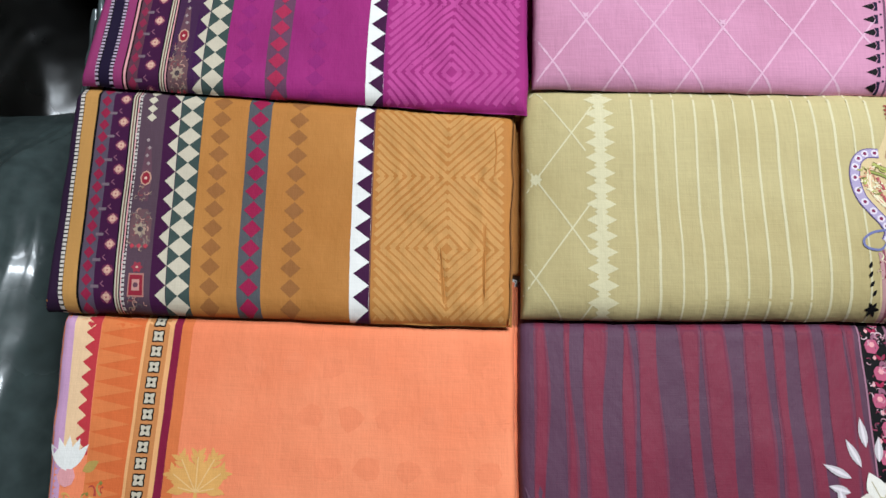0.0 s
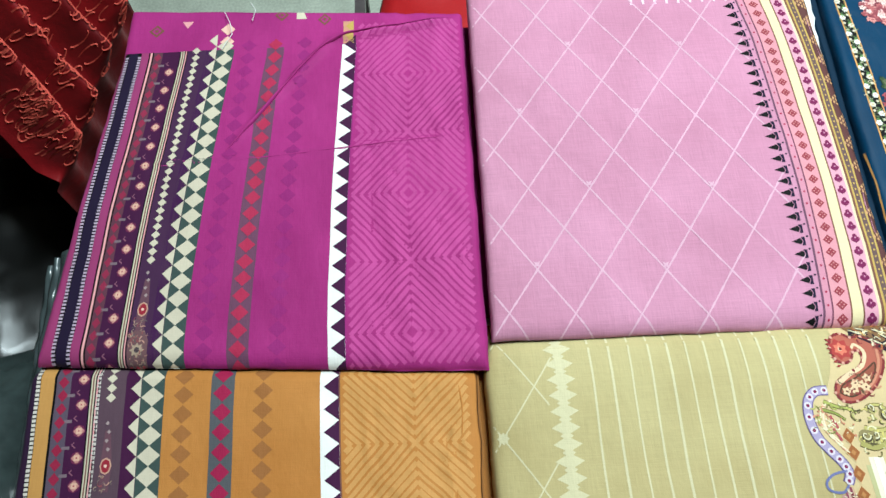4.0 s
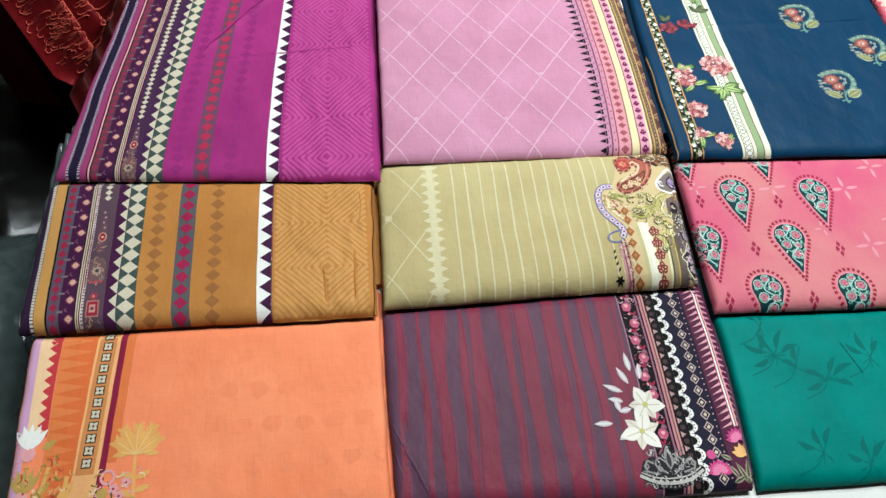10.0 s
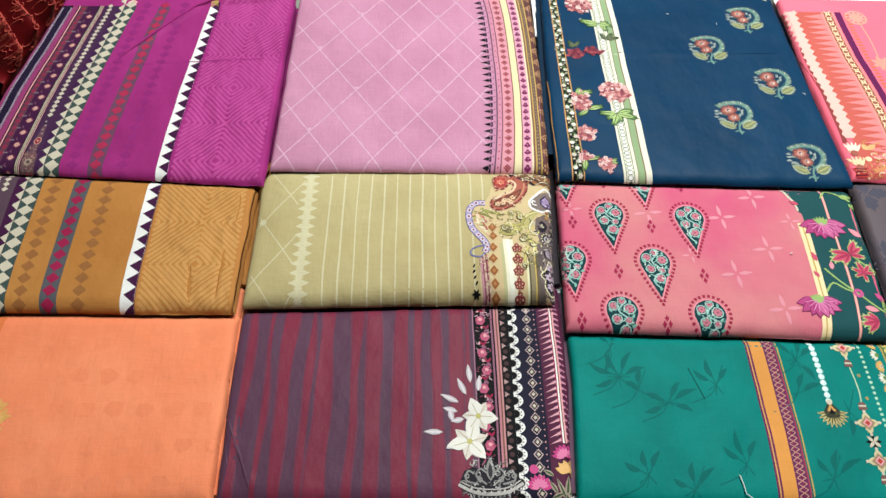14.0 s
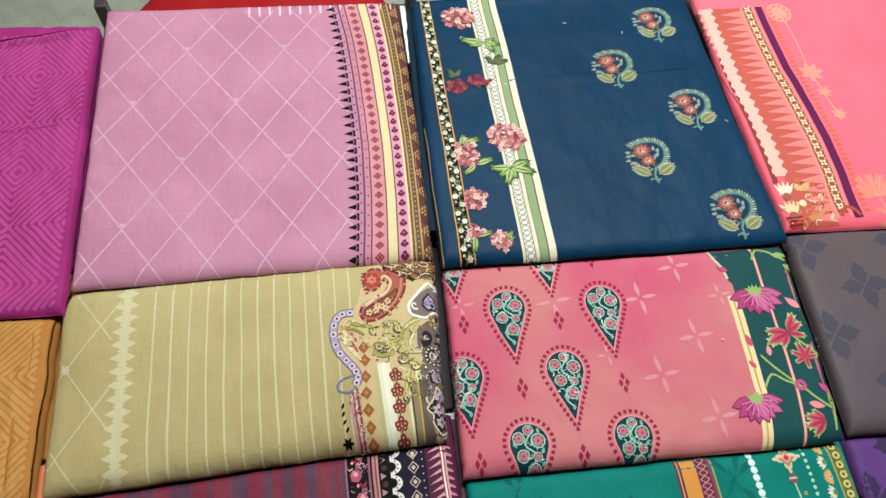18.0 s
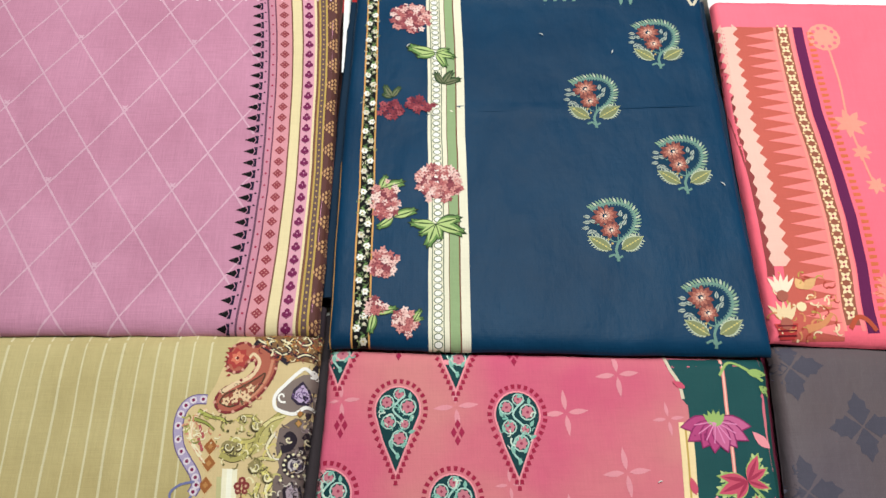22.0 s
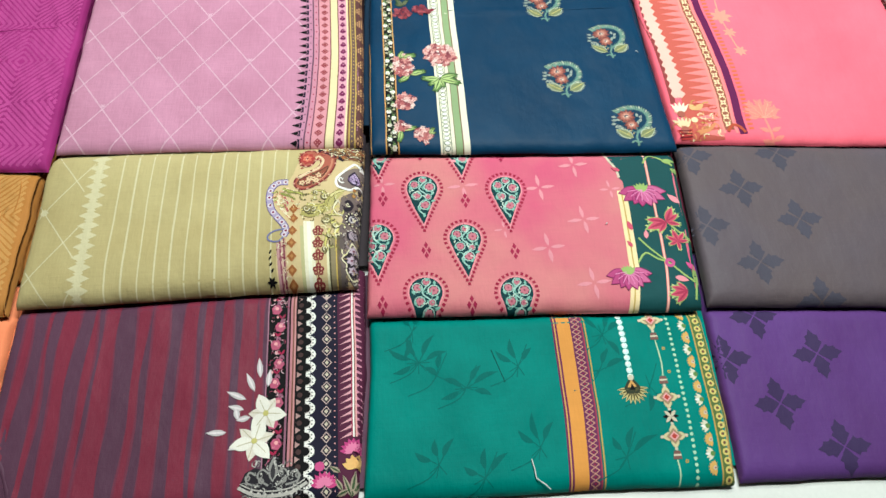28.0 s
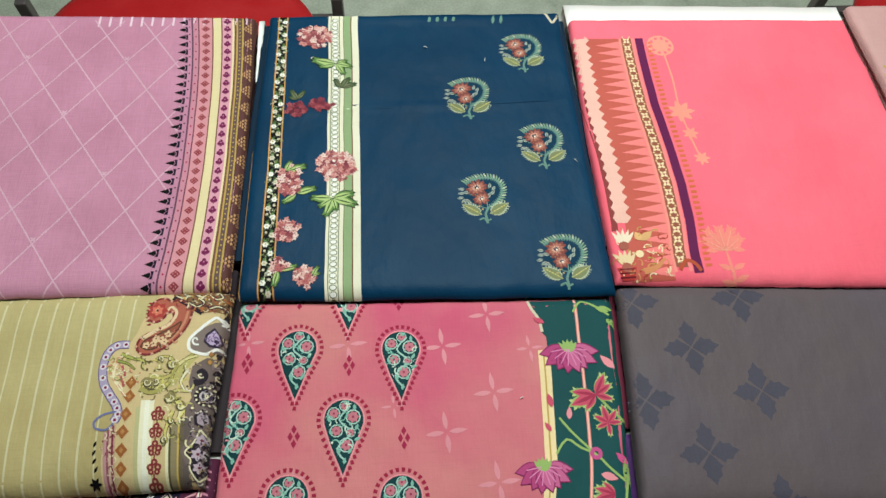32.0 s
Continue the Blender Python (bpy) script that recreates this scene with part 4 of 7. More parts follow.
def outlined(q, pts, w, m, dark, layer, n=18, ends=None):
    """A stroke with a thin dark edge."""
    q.curve(trace(*pts), w + 0.0013, dark, layer, n, (ends if ends is not None else w) + 0.0009)
    q.curve(trace(*pts), w, m, layer + 0.5, n, ends)


def curl(q, u, v, r, turn, sense, w, m, layer):
    """A small spiral."""
    q.curve([chart(u + r * (1 - t / 8) * math.cos(turn + sense * 0.8 * t), v + r * (1 - t / 8) * math.sin(turn + sense * 0.8 * t)) for t in range(8)], w, m, layer, 20, w * 0.6)


BRONZE, MOSS, BONE = fabric((106, 92, 56)), fabric((176, 166, 98)), fabric((238, 228, 190))
q = Print(olive, "end_ground", layer=1)
q.poly(trace((330, 20), (280, 110), (240, 200), (200, 262), (130, 290), (96, 360), (104, 440), (150, 520), (150, 600), (104, 680), (84, 780), (76, 930), (700, 930), (700, 20)), fabric((216, 192, 144)))
q.done()
for a, b, m, top in ((96, 112, fabric((196, 150, 150)), 650), (112, 122, fabric((150, 84, 100)), 640), (122, 134, fabric((214, 178, 160)), 630), (134, 144, fabric((136, 62, 84)), 620), (144, 152, fabric((206, 168, 140)), 620), (236, 256, fabric((196, 190, 140)), 540),
                     (256, 318, fabric((244, 236, 206)), 510), (276, 298, fabric((250, 246, 226)), 512), (384, 398, fabric((240, 232, 190)), 660), (398, 408, fabric((92, 84, 62)), 640), (408, 436, fabric((150, 136, 104)), 620), (436, 444, fabric((206, 176, 92)), 600), (444, 462, fabric((112, 98, 78)), 590), (462, 500, fabric((104, 92, 88)), 570)):
    q = Print(olive, "end_stripe", layer=2 if a != 276 else 3)
    lean = -0.065
    edge = lambda u: [chart(u + lean * (v - 740), v) for v in np.linspace(top, 925, 8)]
    q.poly(edge(a) + edge(b)[::-1], m)
    q.done()
q = Print(olive, "tan_lozenge_row", layer=3)
for u, v in ((222, 430), (216, 492), (203, 572), (190, 650), (182, 730), (175, 810), (170, 888)):
    x, y = chart(u, v)
    q.diamond(x, y, 0.0125, 0.0150, fabric((222, 190, 140)))
    q.diamond(x, y, 0.0105, 0.0128, fabric((160, 100, 56)), 4)
    q.diamond(x, y, 0.0042, 0.0050, fabric((190, 134, 80)), 5)
    q.cut("tan_lozenge")
for u, v in ((350, 572), (342, 648), (336, 724), (329, 804), (324, 884)):
    x, y = chart(u, v)
    for dx, dy, r in ((0, 0.0040, 0.0030), (-0.0032, 0.0, 0.0031), (0.0032, 0.0, 0.0031), (-0.0026, -0.0036, 0.0026), (0.0026, -0.0036, 0.0026)):
        q.disc(x + dx, y + dy, r, fabric((134, 56, 56)), 8)
        q.disc(x + dx, y + dy, r * 0.36, fabric((214, 170, 140)), 6, 4)
    q.line([(x, y - 0.005), (x, y - 0.0085)], 0.0012, fabric((134, 56, 56)))
    q.cut("maroon_trefoil")
q = Print(olive, "scalloped_chain", layer=3)
path = smooth_path(trace((205, 258), (150, 262), (108, 296), (88, 356), (94, 430), (126, 486), (156, 530), (166, 572), (146, 606)), 44)
q.line(path, 0.0082, fabric((104, 88, 136)))
q.line(path, 0.0066, fabric((176, 162, 192)), 3.5)
for i in range(2, len(path) - 1, 4):
    q.disc(path[i][0], path[i][1], 0.0030, fabric((226, 214, 222)), 8, 4)
    q.disc(path[i][0], path[i][1], 0.0015, fabric((130, 40, 84)), 6, 4.5)
q.curve(trace((160, 560), (100, 572), (58, 602), (62, 632), (112, 640), (146, 612)), 0.0019, fabric((120, 122, 166)), 4, 22)
for a, b, c in (((206, 296), (150, 326), (132, 372)), ((132, 372), (150, 430), (200, 492)), ((150, 340), (142, 400), (186, 462))):
    q.curve(trace(a, b, c), 0.0036, fabric((232, 196, 160)), 3, 10, 0.0016)
    q.curve(trace(a, b, c), 0.0010, BONE, 4, 10)
for k in range(9):
    q.leaf(*chart(120 + 9 * k, 350 + 17 * k), 200 - 8 * k, 0.0050, 0.0020, BONE if k % 2 else fabric((214, 150, 124)), 4)
for u, v in ((176, 352), (186, 376), (172, 400), (182, 424)):
    q.line(trace((u, v), (u + 6, v + 24)), 0.0022, fabric((178, 90, 92)), 4)
for u, v, a in ((54, 716, 70), (46, 752, 62), (44, 788, 55), (50, 824, 60)):
    q.leaf(*chart(u, v), a, 0.0058, 0.0024, BLACK)
for a in range(0, 360, 60):
    q.leaf(*chart(48, 872), a, 0.0056, 0.0026, BLACK)
q.done()
q = Print(olive, "large_paisley", "wine red paisley figure", layer=3)
edge = smooth_path(trace((236, 268), (256, 300), (312, 302), (382, 268), (444, 214), (484, 142), (476, 88), (432, 58), (388, 60), (356, 44), (310, 58), (288, 96), (286, 140), (312, 158), (348, 148), (372, 118), (396, 112), (400, 140), (372, 172), (310, 200), (258, 228), (236, 268)), 66)
q.poly(edge[:-1], fabric((178, 100, 82)))
q.line(edge, 0.0020, fabric((128, 52, 50)), 4)
for i in range(0, len(edge) - 1, 2):
    q.disc(edge[i][0], edge[i][1], 0.0014, WINE2 if i % 4 else fabric((214, 160, 140)), 6, 5)
inner = smooth_path(trace((256, 268), (300, 284), (366, 256), (420, 206), (440, 160), (404, 180), (340, 214), (280, 238), (256, 268)), 30)
q.poly(inner[:-1], fabric((150, 84, 66)), 4)
q.line(inner, 0.0013, fabric((86, 62, 46)), 5)
q.curve(trace((262, 232), (320, 200), (384, 170), (416, 120), (392, 88), (372, 104)), 0.0042, fabric((232, 204, 166)), 5, 24, 0.0020)
q.curve(trace((470, 110), (452, 170), (404, 232), (340, 276)), 0.0022, fabric((206, 140, 112)), 5, 18)
for u, v in ((284, 264), (318, 256), (352, 240), (384, 216), (330, 234), (368, 250)):
    q.flower(*chart(u, v), 0.0040, 5, fabric((232, 200, 160)), fabric((110, 54, 46)), turn=u, wide=0.7, layer=6)
q.flower(*chart(326, 104), 0.0098, 7, fabric((170, 66, 62)), BONE, wide=0.75, layer=5)
q.flower(*chart(326, 104), 0.0060, 6, fabric((214, 120, 96)), fabric((110, 40, 44)), turn=25, wide=0.7, layer=6)
for k in range(7):
    q.leaf(*chart(300 - 6 * k + k * k, 70 + 16 * k), 160 + 6 * k, 0.0042, 0.0020, fabric((150, 60, 58)), 4)
scrollwork(q, lambda r: chart(r.uniform(250, 420), r.uniform(196, 282)), 26, [WINE2, fabric((206, 140, 112)), fabric((96, 84, 60))], 0.0042, 35, 5)
q.done()
q = Print(olive, "scroll_leaves", layer=3)
q.poly(trace((270, 440), (300, 400), (352, 396), (400, 400), (444, 340), (500, 296), (528, 312), (470, 380), (430, 440), (370, 470), (300, 480), (268, 470)), fabric((196, 184, 118)))
for pts, w, m in ((((262, 458), (320, 476), (390, 440), (432, 362), (508, 300)), 0.0042, MOSS), (((300, 400), (352, 412), (400, 400), (420, 352), (396, 320), (350, 318), (332, 330)), 0.0030, fabric((198, 186, 112))),
                  (((440, 352), (470, 330), (520, 312)), 0.0034, fabric((224, 212, 150))), (((380, 500), (430, 470), (490, 470), (520, 420)), 0.0030, fabric((206, 194, 128))), (((480, 380), (452, 430), (470, 470)), 0.0026, BONE),
                  (((390, 500), (440, 520), (466, 556), (440, 600)), 0.0044, fabric((232, 220, 130))), (((420, 560), (400, 610), (384, 660), (392, 700)), 0.0032, fabric((216, 204, 120))), (((470, 540), (448, 580), (452, 620)), 0.0026, BONE),
                  (((170, 300), (220, 320), (270, 330), (290, 344)), 0.0026, fabric((176, 178, 96))), (((150, 330), (200, 344), (236, 370)), 0.0022, fabric((150, 156, 80)))):
    outlined(q, pts, w, m, BRONZE, 3.5, 18, w * 0.5)
for u, v, r, t, k in ((292, 432, 26, 0.0, 1), (334, 430, 20, 2.0, -1), (404, 352, 24, 1.0, 1), (404, 504, 28, 3.0, -1), (452, 540, 24, 0.5, 1), (380, 690, 18, 2.0, 1), (412, 610, 16, 4.0, -1), (350, 330, 18, 1.0, -1)):
    q.disc(*chart(u, v), 0.0050 * r / 24, fabric((150, 136, 92)), 10, 4)
    curl(q, u, v, r, t, k, 0.0013, fabric((74, 64, 44)), 5)
    curl(q, u + 3, v - 4, r * 0.8, t, k, 0.0010, BONE, 5.5)
SCROLLS = [fabric((196, 186, 118)), fabric((120, 112, 70)), fabric((238, 228, 180)), fabric((92, 84, 56)), fabric((222, 206, 120))]
scrollwork(q, lambda r: chart(r.uniform(270, 480), r.uniform(330, 500)), 52, SCROLLS, 0.0060, 21, 4)
scrollwork(q, lambda r: chart(r.uniform(370, 480), r.uniform(500, 700)), 36, SCROLLS, 0.0060, 22, 4)
scrollwork(q, lambda r: chart(r.uniform(100, 240), r.uniform(310, 420)), 26, [BONE, fabric((180, 178, 96)), fabric((206, 140, 110)), fabric((130, 130, 70))], 0.0055, 23, 4)
scrollwork(q, lambda r: chart(r.uniform(96, 150), r.uniform(640, 900)), 30, [BONE, WINE2, fabric((226, 190, 170))], 0.0042, 24, 4)
q.done()
q = Print(olive, "dark_paisley_edge", layer=3)
q.poly(trace((560, 318), (500, 360), (486, 430), (500, 500), (470, 560), (500, 640), (452, 740), (480, 810), (510, 870), (560, 930), (720, 930), (720, 318)), fabric((120, 104, 100)), 3)
# white-edged shield with a lilac drop
q.poly(trace((640, 150), (590, 158), (530, 196), (486, 244), (492, 290), (560, 302), (640, 290)), fabric((134, 118, 112)), 3.5)
q.curve(trace((640, 170), (600, 136), (572, 152), (530, 192), (484, 240), (484, 284), (520, 300), (560, 302), (600, 276), (640, 286)), 0.0028, fabric((250, 246, 240)), 5, 40)
curl(q, 512, 244, 22, 1.0, 1, 0.0018, fabric((250, 246, 240)), 5)
curl(q, 622, 150, 18, 2.0, -1, 0.0018, fabric((250, 246, 240)), 5)
q.poly(trace((588, 182), (552, 216), (544, 248), (568, 270), (606, 270), (622, 246), (614, 212)), fabric((56, 46, 66)), 5)
q.poly(trace((588, 194), (562, 220), (556, 246), (574, 260), (602, 260), (612, 244), (606, 216)), fabric((200, 178, 212)), 5.5)
scrollwork(q, lambda r: chart(r.uniform(566, 604), r.uniform(214, 256)), 14, [fabric((70, 48, 92)), fabric((120, 92, 140))], 0.0036, 41, 6)
for u, v, m in ((578, 300, fabric((176, 120, 70))), (572, 336, fabric((190, 140, 84)))):
    q.diamond(*chart(u, v), 0.0060, 0.0072, BRONZE, 5)
    q.diamond(*chart(u, v), 0.0044, 0.0054, m, 5.5)
# dark commas, an eyed rosette and a long drop
INKY = fabric((44, 36, 46))
for u in (534, 600):
    q.curve(trace((u - 26, 436), (u + 4, 426), (u + 22, 396), (u + 6, 376), (u - 12, 392)), 0.0064, INKY, 4.5, 18, 0.0030)
    curl(q, u + 2, 398, 14, 0.5, 1, 0.0012, BONE, 5.5)
x, y = chart(560, 490)
q.disc(x, y, 0.0098, INKY, 16, 4.5)
for k in range(14):
    q.disc(x + 0.0084 * math.cos(k * 0.449), y + 0.0084 * math.sin(k * 0.449), 0.0011, BONE, 6, 5)
q.disc(x, y, 0.0056, fabric((206, 196, 196)), 14, 5)
q.disc(x, y, 0.0040, fabric((72, 62, 84)), 12, 5.5)
q.disc(x, y, 0.0018, BONE, 8, 6)
q.poly(trace((545, 548), (510, 580), (512, 620), (545, 634), (576, 612), (574, 566)), INKY, 4.5)
q.poly(trace((545, 560), (522, 584), (524, 612), (545, 622), (566, 606), (564, 574)), fabric((176, 160, 170)), 5)
scrollwork(q, lambda r: chart(r.uniform(526, 562), r.uniform(572, 612)), 8, [INKY, fabric((120, 92, 110))], 0.0034, 42, 5.5)
q.poly(trace((536, 640), (506, 700), (470, 742), (494, 772), (490, 812), (524, 862), (552, 840), (574, 770), (570, 690)), INKY, 4.5)
q.curve(trace((536, 640), (506, 700), (470, 742), (494, 772), (490, 812), (524, 862), (552, 840), (574, 770), (570, 690), (536, 640)), 0.0013, BONE, 5, 34)
for u, v, r in ((540, 686, 0.0056), (524, 748, 0.0060), (528, 806, 0.0052)):
    q.flower(*chart(u, v), r, 6, fabric((196, 176, 190)), fabric((110, 40, 60)), turn=v, wide=0.6, layer=5.5)
scrollwork(q, lambda r: chart(r.uniform(490, 640), r.uniform(330, 900)), 90, [fabric((232, 222, 208)), fabric((150, 132, 136)), INKY, fabric((84, 68, 74)), fabric((170, 146, 110))], 0.0048, 31, 4)
# the dark border across the corner
q.poly(trace((388, 24), (402, 52), (448, 74), (486, 98), (532, 122), (580, 110), (700, 120), (700, 10), (388, 10)), fabric((134, 100, 68)), 3)
q.curve(trace((392, 44), (432, 60), (478, 88), (532, 122)), 0.0040, INKY, 4, 18)
for pts in (((404, 30), (440, 48), (470, 34), (440, 24)), ((470, 70), (510, 90), (540, 70), (512, 48)), ((560, 30), (590, 50), (620, 40), (606, 20)), ((560, 100), (600, 84), (640, 96)), ((500, 30), (530, 44), (548, 24))):
    q.curve(trace(*pts), 0.0034, INKY, 4, 14)
    q.curve(trace(*pts), 0.0012, BONE, 4.5, 14)
scrollwork(q, lambda r: chart(r.uniform(410, 660), r.uniform(16, 110)), 80, [BROWN, fabric((206, 166, 96)), BONE, WINE2, INKY, fabric((184, 112, 64))], 0.0052, 33, 4)
q.done()

# ---- wine striped cloth, front row ----
AUBERGINE, CLARET, PLUMRED = fabric((97, 64, 84), (87, 55, 74), rough=0.5), fabric((132, 50, 70), (120, 45, 64), rough=0.5), fabric((115, 57, 77), rough=0.5)
NIGHT = fabric((30, 27, 48))
wine = Cloth("folded_cloth", "aubergine and claret striped cloth with dark floral border, folded", "folded cloths in the front row", AUBERGINE,
             knots([(-0.12, 0.0395), (0.0, 0.0352), (0.1, 0.035)]), knots([(-0.12, 0.3885), (0.0, 0.3995), (0.1, 0.4010)]), knots([(0.04, -0.1195), (0.196, -0.1215), (0.385, -0.123)]), flat(0.126), ROW3, T3, pressed=knots([(0.036, 0.0935), (0.396, 0.0985)]), stand=-0.109, seed=6, side=fabric((86, 36, 62)), ridges=((0.042, -0.040, 0.085, -0.118, 0.0012, 0.0035), (0.050, -0.020, 0.062, -0.110, -0.0010, 0.004), (0.20, -0.118, 0.23, -0.070, 0.0010, 0.005)), fine=0.007)
STRIPES = [(0.050, 0.006), (0.0735, 0.004), (0.089, 0.012), (0.1175, 0.004), (0.128, 0.016), (0.164, 0.008), (0.182, 0.013), (0.211, 0.014), (0.232, 0.006), (0.252, 0.009), (0.272, 0.013), (0.288, 0.004)]
for i, (s, w) in enumerate(STRIPES):
    q = Print(wine, "claret_stripe", layer=2)
    for g, m in ((0.0030, PLUMRED), (0.0012, fabric((122, 52, 72)))):
        q.strip(lambda y, s=s, i=i, g=g: s - g * (0.6 + 0.5 * math.sin(y * 31 + i)) + 0.0015 * math.sin(y * 19 + i * 1.7) + 0.0008 * math.sin(y * 51 + i), lambda y, s=s, w=w, i=i, g=g: s + w + g * (0.6 + 0.5 * math.sin(y * 37 + 2 * i)) + 0.0015 * math.sin(y * 23 + i * 2.3 + 1) + 0.0007 * math.sin(y * 47 + 2 * i), m, -0.124, 0.12, layer=1 if g > 0.002 else 1.5, step=0.007)
    q.strip(lambda y, s=s, i=i: s + 0.0015 * math.sin(y * 19 + i * 1.7) + 0.0008 * math.sin(y * 51 + i), lambda y, s=s, w=w, i=i: s + w + 0.0015 * math.sin(y * 23 + i * 2.3 + 1) + 0.0007 * math.sin(y * 47 + 2 * i), CLARET, -0.124, 0.12, step=0.006)
    q.done()
for name, a, b, m in (("border_stripe", 0.2985, 0.3175, BLACK), ("border_stripe", 0.2972, 0.2985, fabric((170, 120, 140))), ("border_stripe", 0.3175, 0.3195, fabric((150, 100, 120))), ("border_stripe", 0.3195, 0.3212, BLACK),
                      ("border_stripe", 0.3212, 0.3235, fabric((196, 132, 140))), ("border_stripe", 0.3235, 0.325, BROWN), ("border_stripe", 0.325, 0.3268, fabric((206, 146, 146))), ("border_stripe", 0.3268, 0.3405, BLACK),
                      ("border_stripe", 0.3405, 0.370, NIGHT), ("border_stripe", 0.370, 0.3995, fabric((86, 36, 62)))):
    q = Print(wine, name, layer=2)
    q.strip(a, b, m, -0.122, 0.12)
    q.done()
q = Print(wine, "rose_garland", layer=3)
for i in range(11):
    y = -0.105 + i * 0.0205
    x = 0.3085 + 0.002 * (-1) ** i
    q.poly([(x - 0.0055, y + 0.001), (x - 0.004, y - 0.005), (x + 0.002, y - 0.006), (x + 0.0055, y - 0.001), (x + 0.003, y + 0.005), (x - 0.003, y + 0.005)], fabric((190, 92, 122)))
    q.disc(x, y + 0.001, 0.0022, BLUSH, 6, 4)
    for a in (60, 130, 250, 300):
        q.leaf(x + 0.002, y + 0.0095, a, 0.006, 0.0026, CRIMSON if a < 200 else MAUVE)
    q.diamond(x - 0.003, y + 0.0115, 0.003, 0.004, BLUSH)
    q.cut("rose_sprig")
q = Print(wine, "garland_leaves", layer=3)
scrollwork(q, lambda g: (g.uniform(0.300, 0.316), g.uniform(-0.115, 0.115)), 120, [fabric((206, 156, 166)), fabric((150, 62, 88)), fabric((92, 84, 92)), fabric((226, 190, 196))], 0.0040, 78, 2.5)
q.done("stuff")
q = Print(wine, "scalloped_lace", layer=3)
for i in range(17):
    y = -0.116 + i * 0.0142
    for k, (r, m) in enumerate(((0.0100, WHITE), (0.0062, fabric((214, 204, 198))), (0.0052, BLACK))):
        q.poly([(0.3375 + r * math.cos(a), y + min(r, 0.0086) * 0.84 * math.sin(a)) for a in np.linspace(-math.pi / 2, math.pi / 2, 9)], m, 3 + k)
    for a in (-50, -17, 17, 50):
        q.disc(0.3375 + 0.0072 * math.cos(radians(a)), y + 0.0062 * math.sin(radians(a)), 0.0008, BLACK, 5, 5)
    q.poly([(0.3285, y + 0.004), (0.3335, y + 0.0072), (0.3285, y + 0.0102)], fabric((186, 150, 146)))
    q.disc(0.332, y, 0.0028, fabric((74, 52, 52)), 8)
    q.cut("lace_scallop")
q = Print(wine, "lozenge_chain", layer=3)
for i in range(18):
    y = -0.112 + i * 0.0128
    q.diamond(0.3585, y, 0.0105, 0.0118, fabric((202, 176, 170)))
    q.diamond(0.3585, y, 0.0078, 0.0090, NIGHT, 4)
    q.diamond(0.3585, y, 0.0042, 0.0048, CREAM, 5)
    q.disc(0.3668, y, 0.0008, BLUSH, 5)
    q.disc(0.3668, y + 0.0064, 0.0008, BLUSH, 5)
    q.cut("chain_lozenge")
q = Print(wine, "spiked_ribbon", layer=3)
for i in range(26):
    y = -0.062 + i * 0.0070
    q.poly([(0.3715, y - 0.0015), (0.3835, y + 0.002), (0.3835, y + 0.0055)], fabric((226, 168, 178)))
    q.cut("spike")
    q.poly([(0.3985, y - 0.0015), (0.3885, y + 0.002), (0.3885, y + 0.0055)], fabric((206, 138, 160)))
    q.cut("spike")
q.strip(0.3832, 0.3845, CRIMSON, -0.062, 0.12)
q.strip(0.3845, 0.3862, WHITE, -0.062, 0.12)
q.strip(0.3862, 0.3872, BROWN, -0.062, 0.12)
q.strip(0.3872, 0.3888, BLUSH, -0.062, 0.12)
q.done()
IVORY, ASH = fabric((244, 238, 226)), fabric((206, 196, 198))
for x, y, r, turn in ((0.2895, -0.0600, 0.024, 15), (0.2990, -0.0330, 0.021, 55)):
    q = Print(wine, "white_lily", "white lily bloom", layer=6)
    for i in range(6):
        q.leaf(x, y, turn + 60 * i + 4 * (-1) ** i, r * (1.0 if i % 2 else 0.82), 0.0142 if i % 2 else 0.0108, IVORY if i % 2 else fabric((232, 222, 208)), 6 + i % 2)
        q.line([(x, y), (x + 0.7 * r * math.cos(radians(turn + 60 * i)), y + 0.7 * r * math.sin(radians(turn + 60 * i)))], 0.0007, fabric((196, 184, 150)), 8)
    q.disc(x, y, 0.003, fabric((206, 196, 120)), 7, 9)
    q.done()
for x, y, a, l in ((0.262, -0.050, 178, 0.020), (0.279, -0.018, 155, 0.022), (0.277, -0.028, 165, 0.016), (0.287, -0.010, 115, 0.022), (0.292, 0.004, 95, 0.022), (0.284, -0.036, 190, 0.014), (0.272, -0.038, 105, 0.014), (0.276, -0.062, 205, 0.012), (0.300, -0.006, 85, 0.018)):
    q = Print(wine, "pale_leaf", layer=5)
    q.leaf(x, y, a, l, 0.0062, ASH)
    q.leaf(x, y, a, l, 0.0022, fabric((236, 226, 228)), 6)
    q.done()
q = Print(wine, "lace_crown", "grey lace crown figure", layer=6)
LACE = fabric((150, 146, 142))
q.poly([(0.277, -0.104), (0.283, -0.090), (0.292, -0.086), (0.299, -0.088), (0.309, -0.075), (0.318, -0.088), (0.326, -0.086), (0.334, -0.092), (0.341, -0.103), (0.330, -0.1135), (0.309, -0.1185), (0.288, -0.1135)], fabric((40, 36, 42)))
scrollwork(q, lambda g: (lambda t, k: (0.309 + 0.030 * t * (1 - 0.45 * k), -0.114 + 0.032 * k))(g.uniform(-1, 1), g.random() ** 1.3), 70, [LACE, fabric((190, 186, 180)), fabric((96, 94, 96)), fabric((214, 208, 200))], 0.0046, 77, 6.5)
q.curve([(0.277, -0.103), (0.292, -0.110), (0.309, -0.112), (0.326, -0.110), (0.341, -0.102)], 0.0030, fabric((198, 192, 184)), 7)
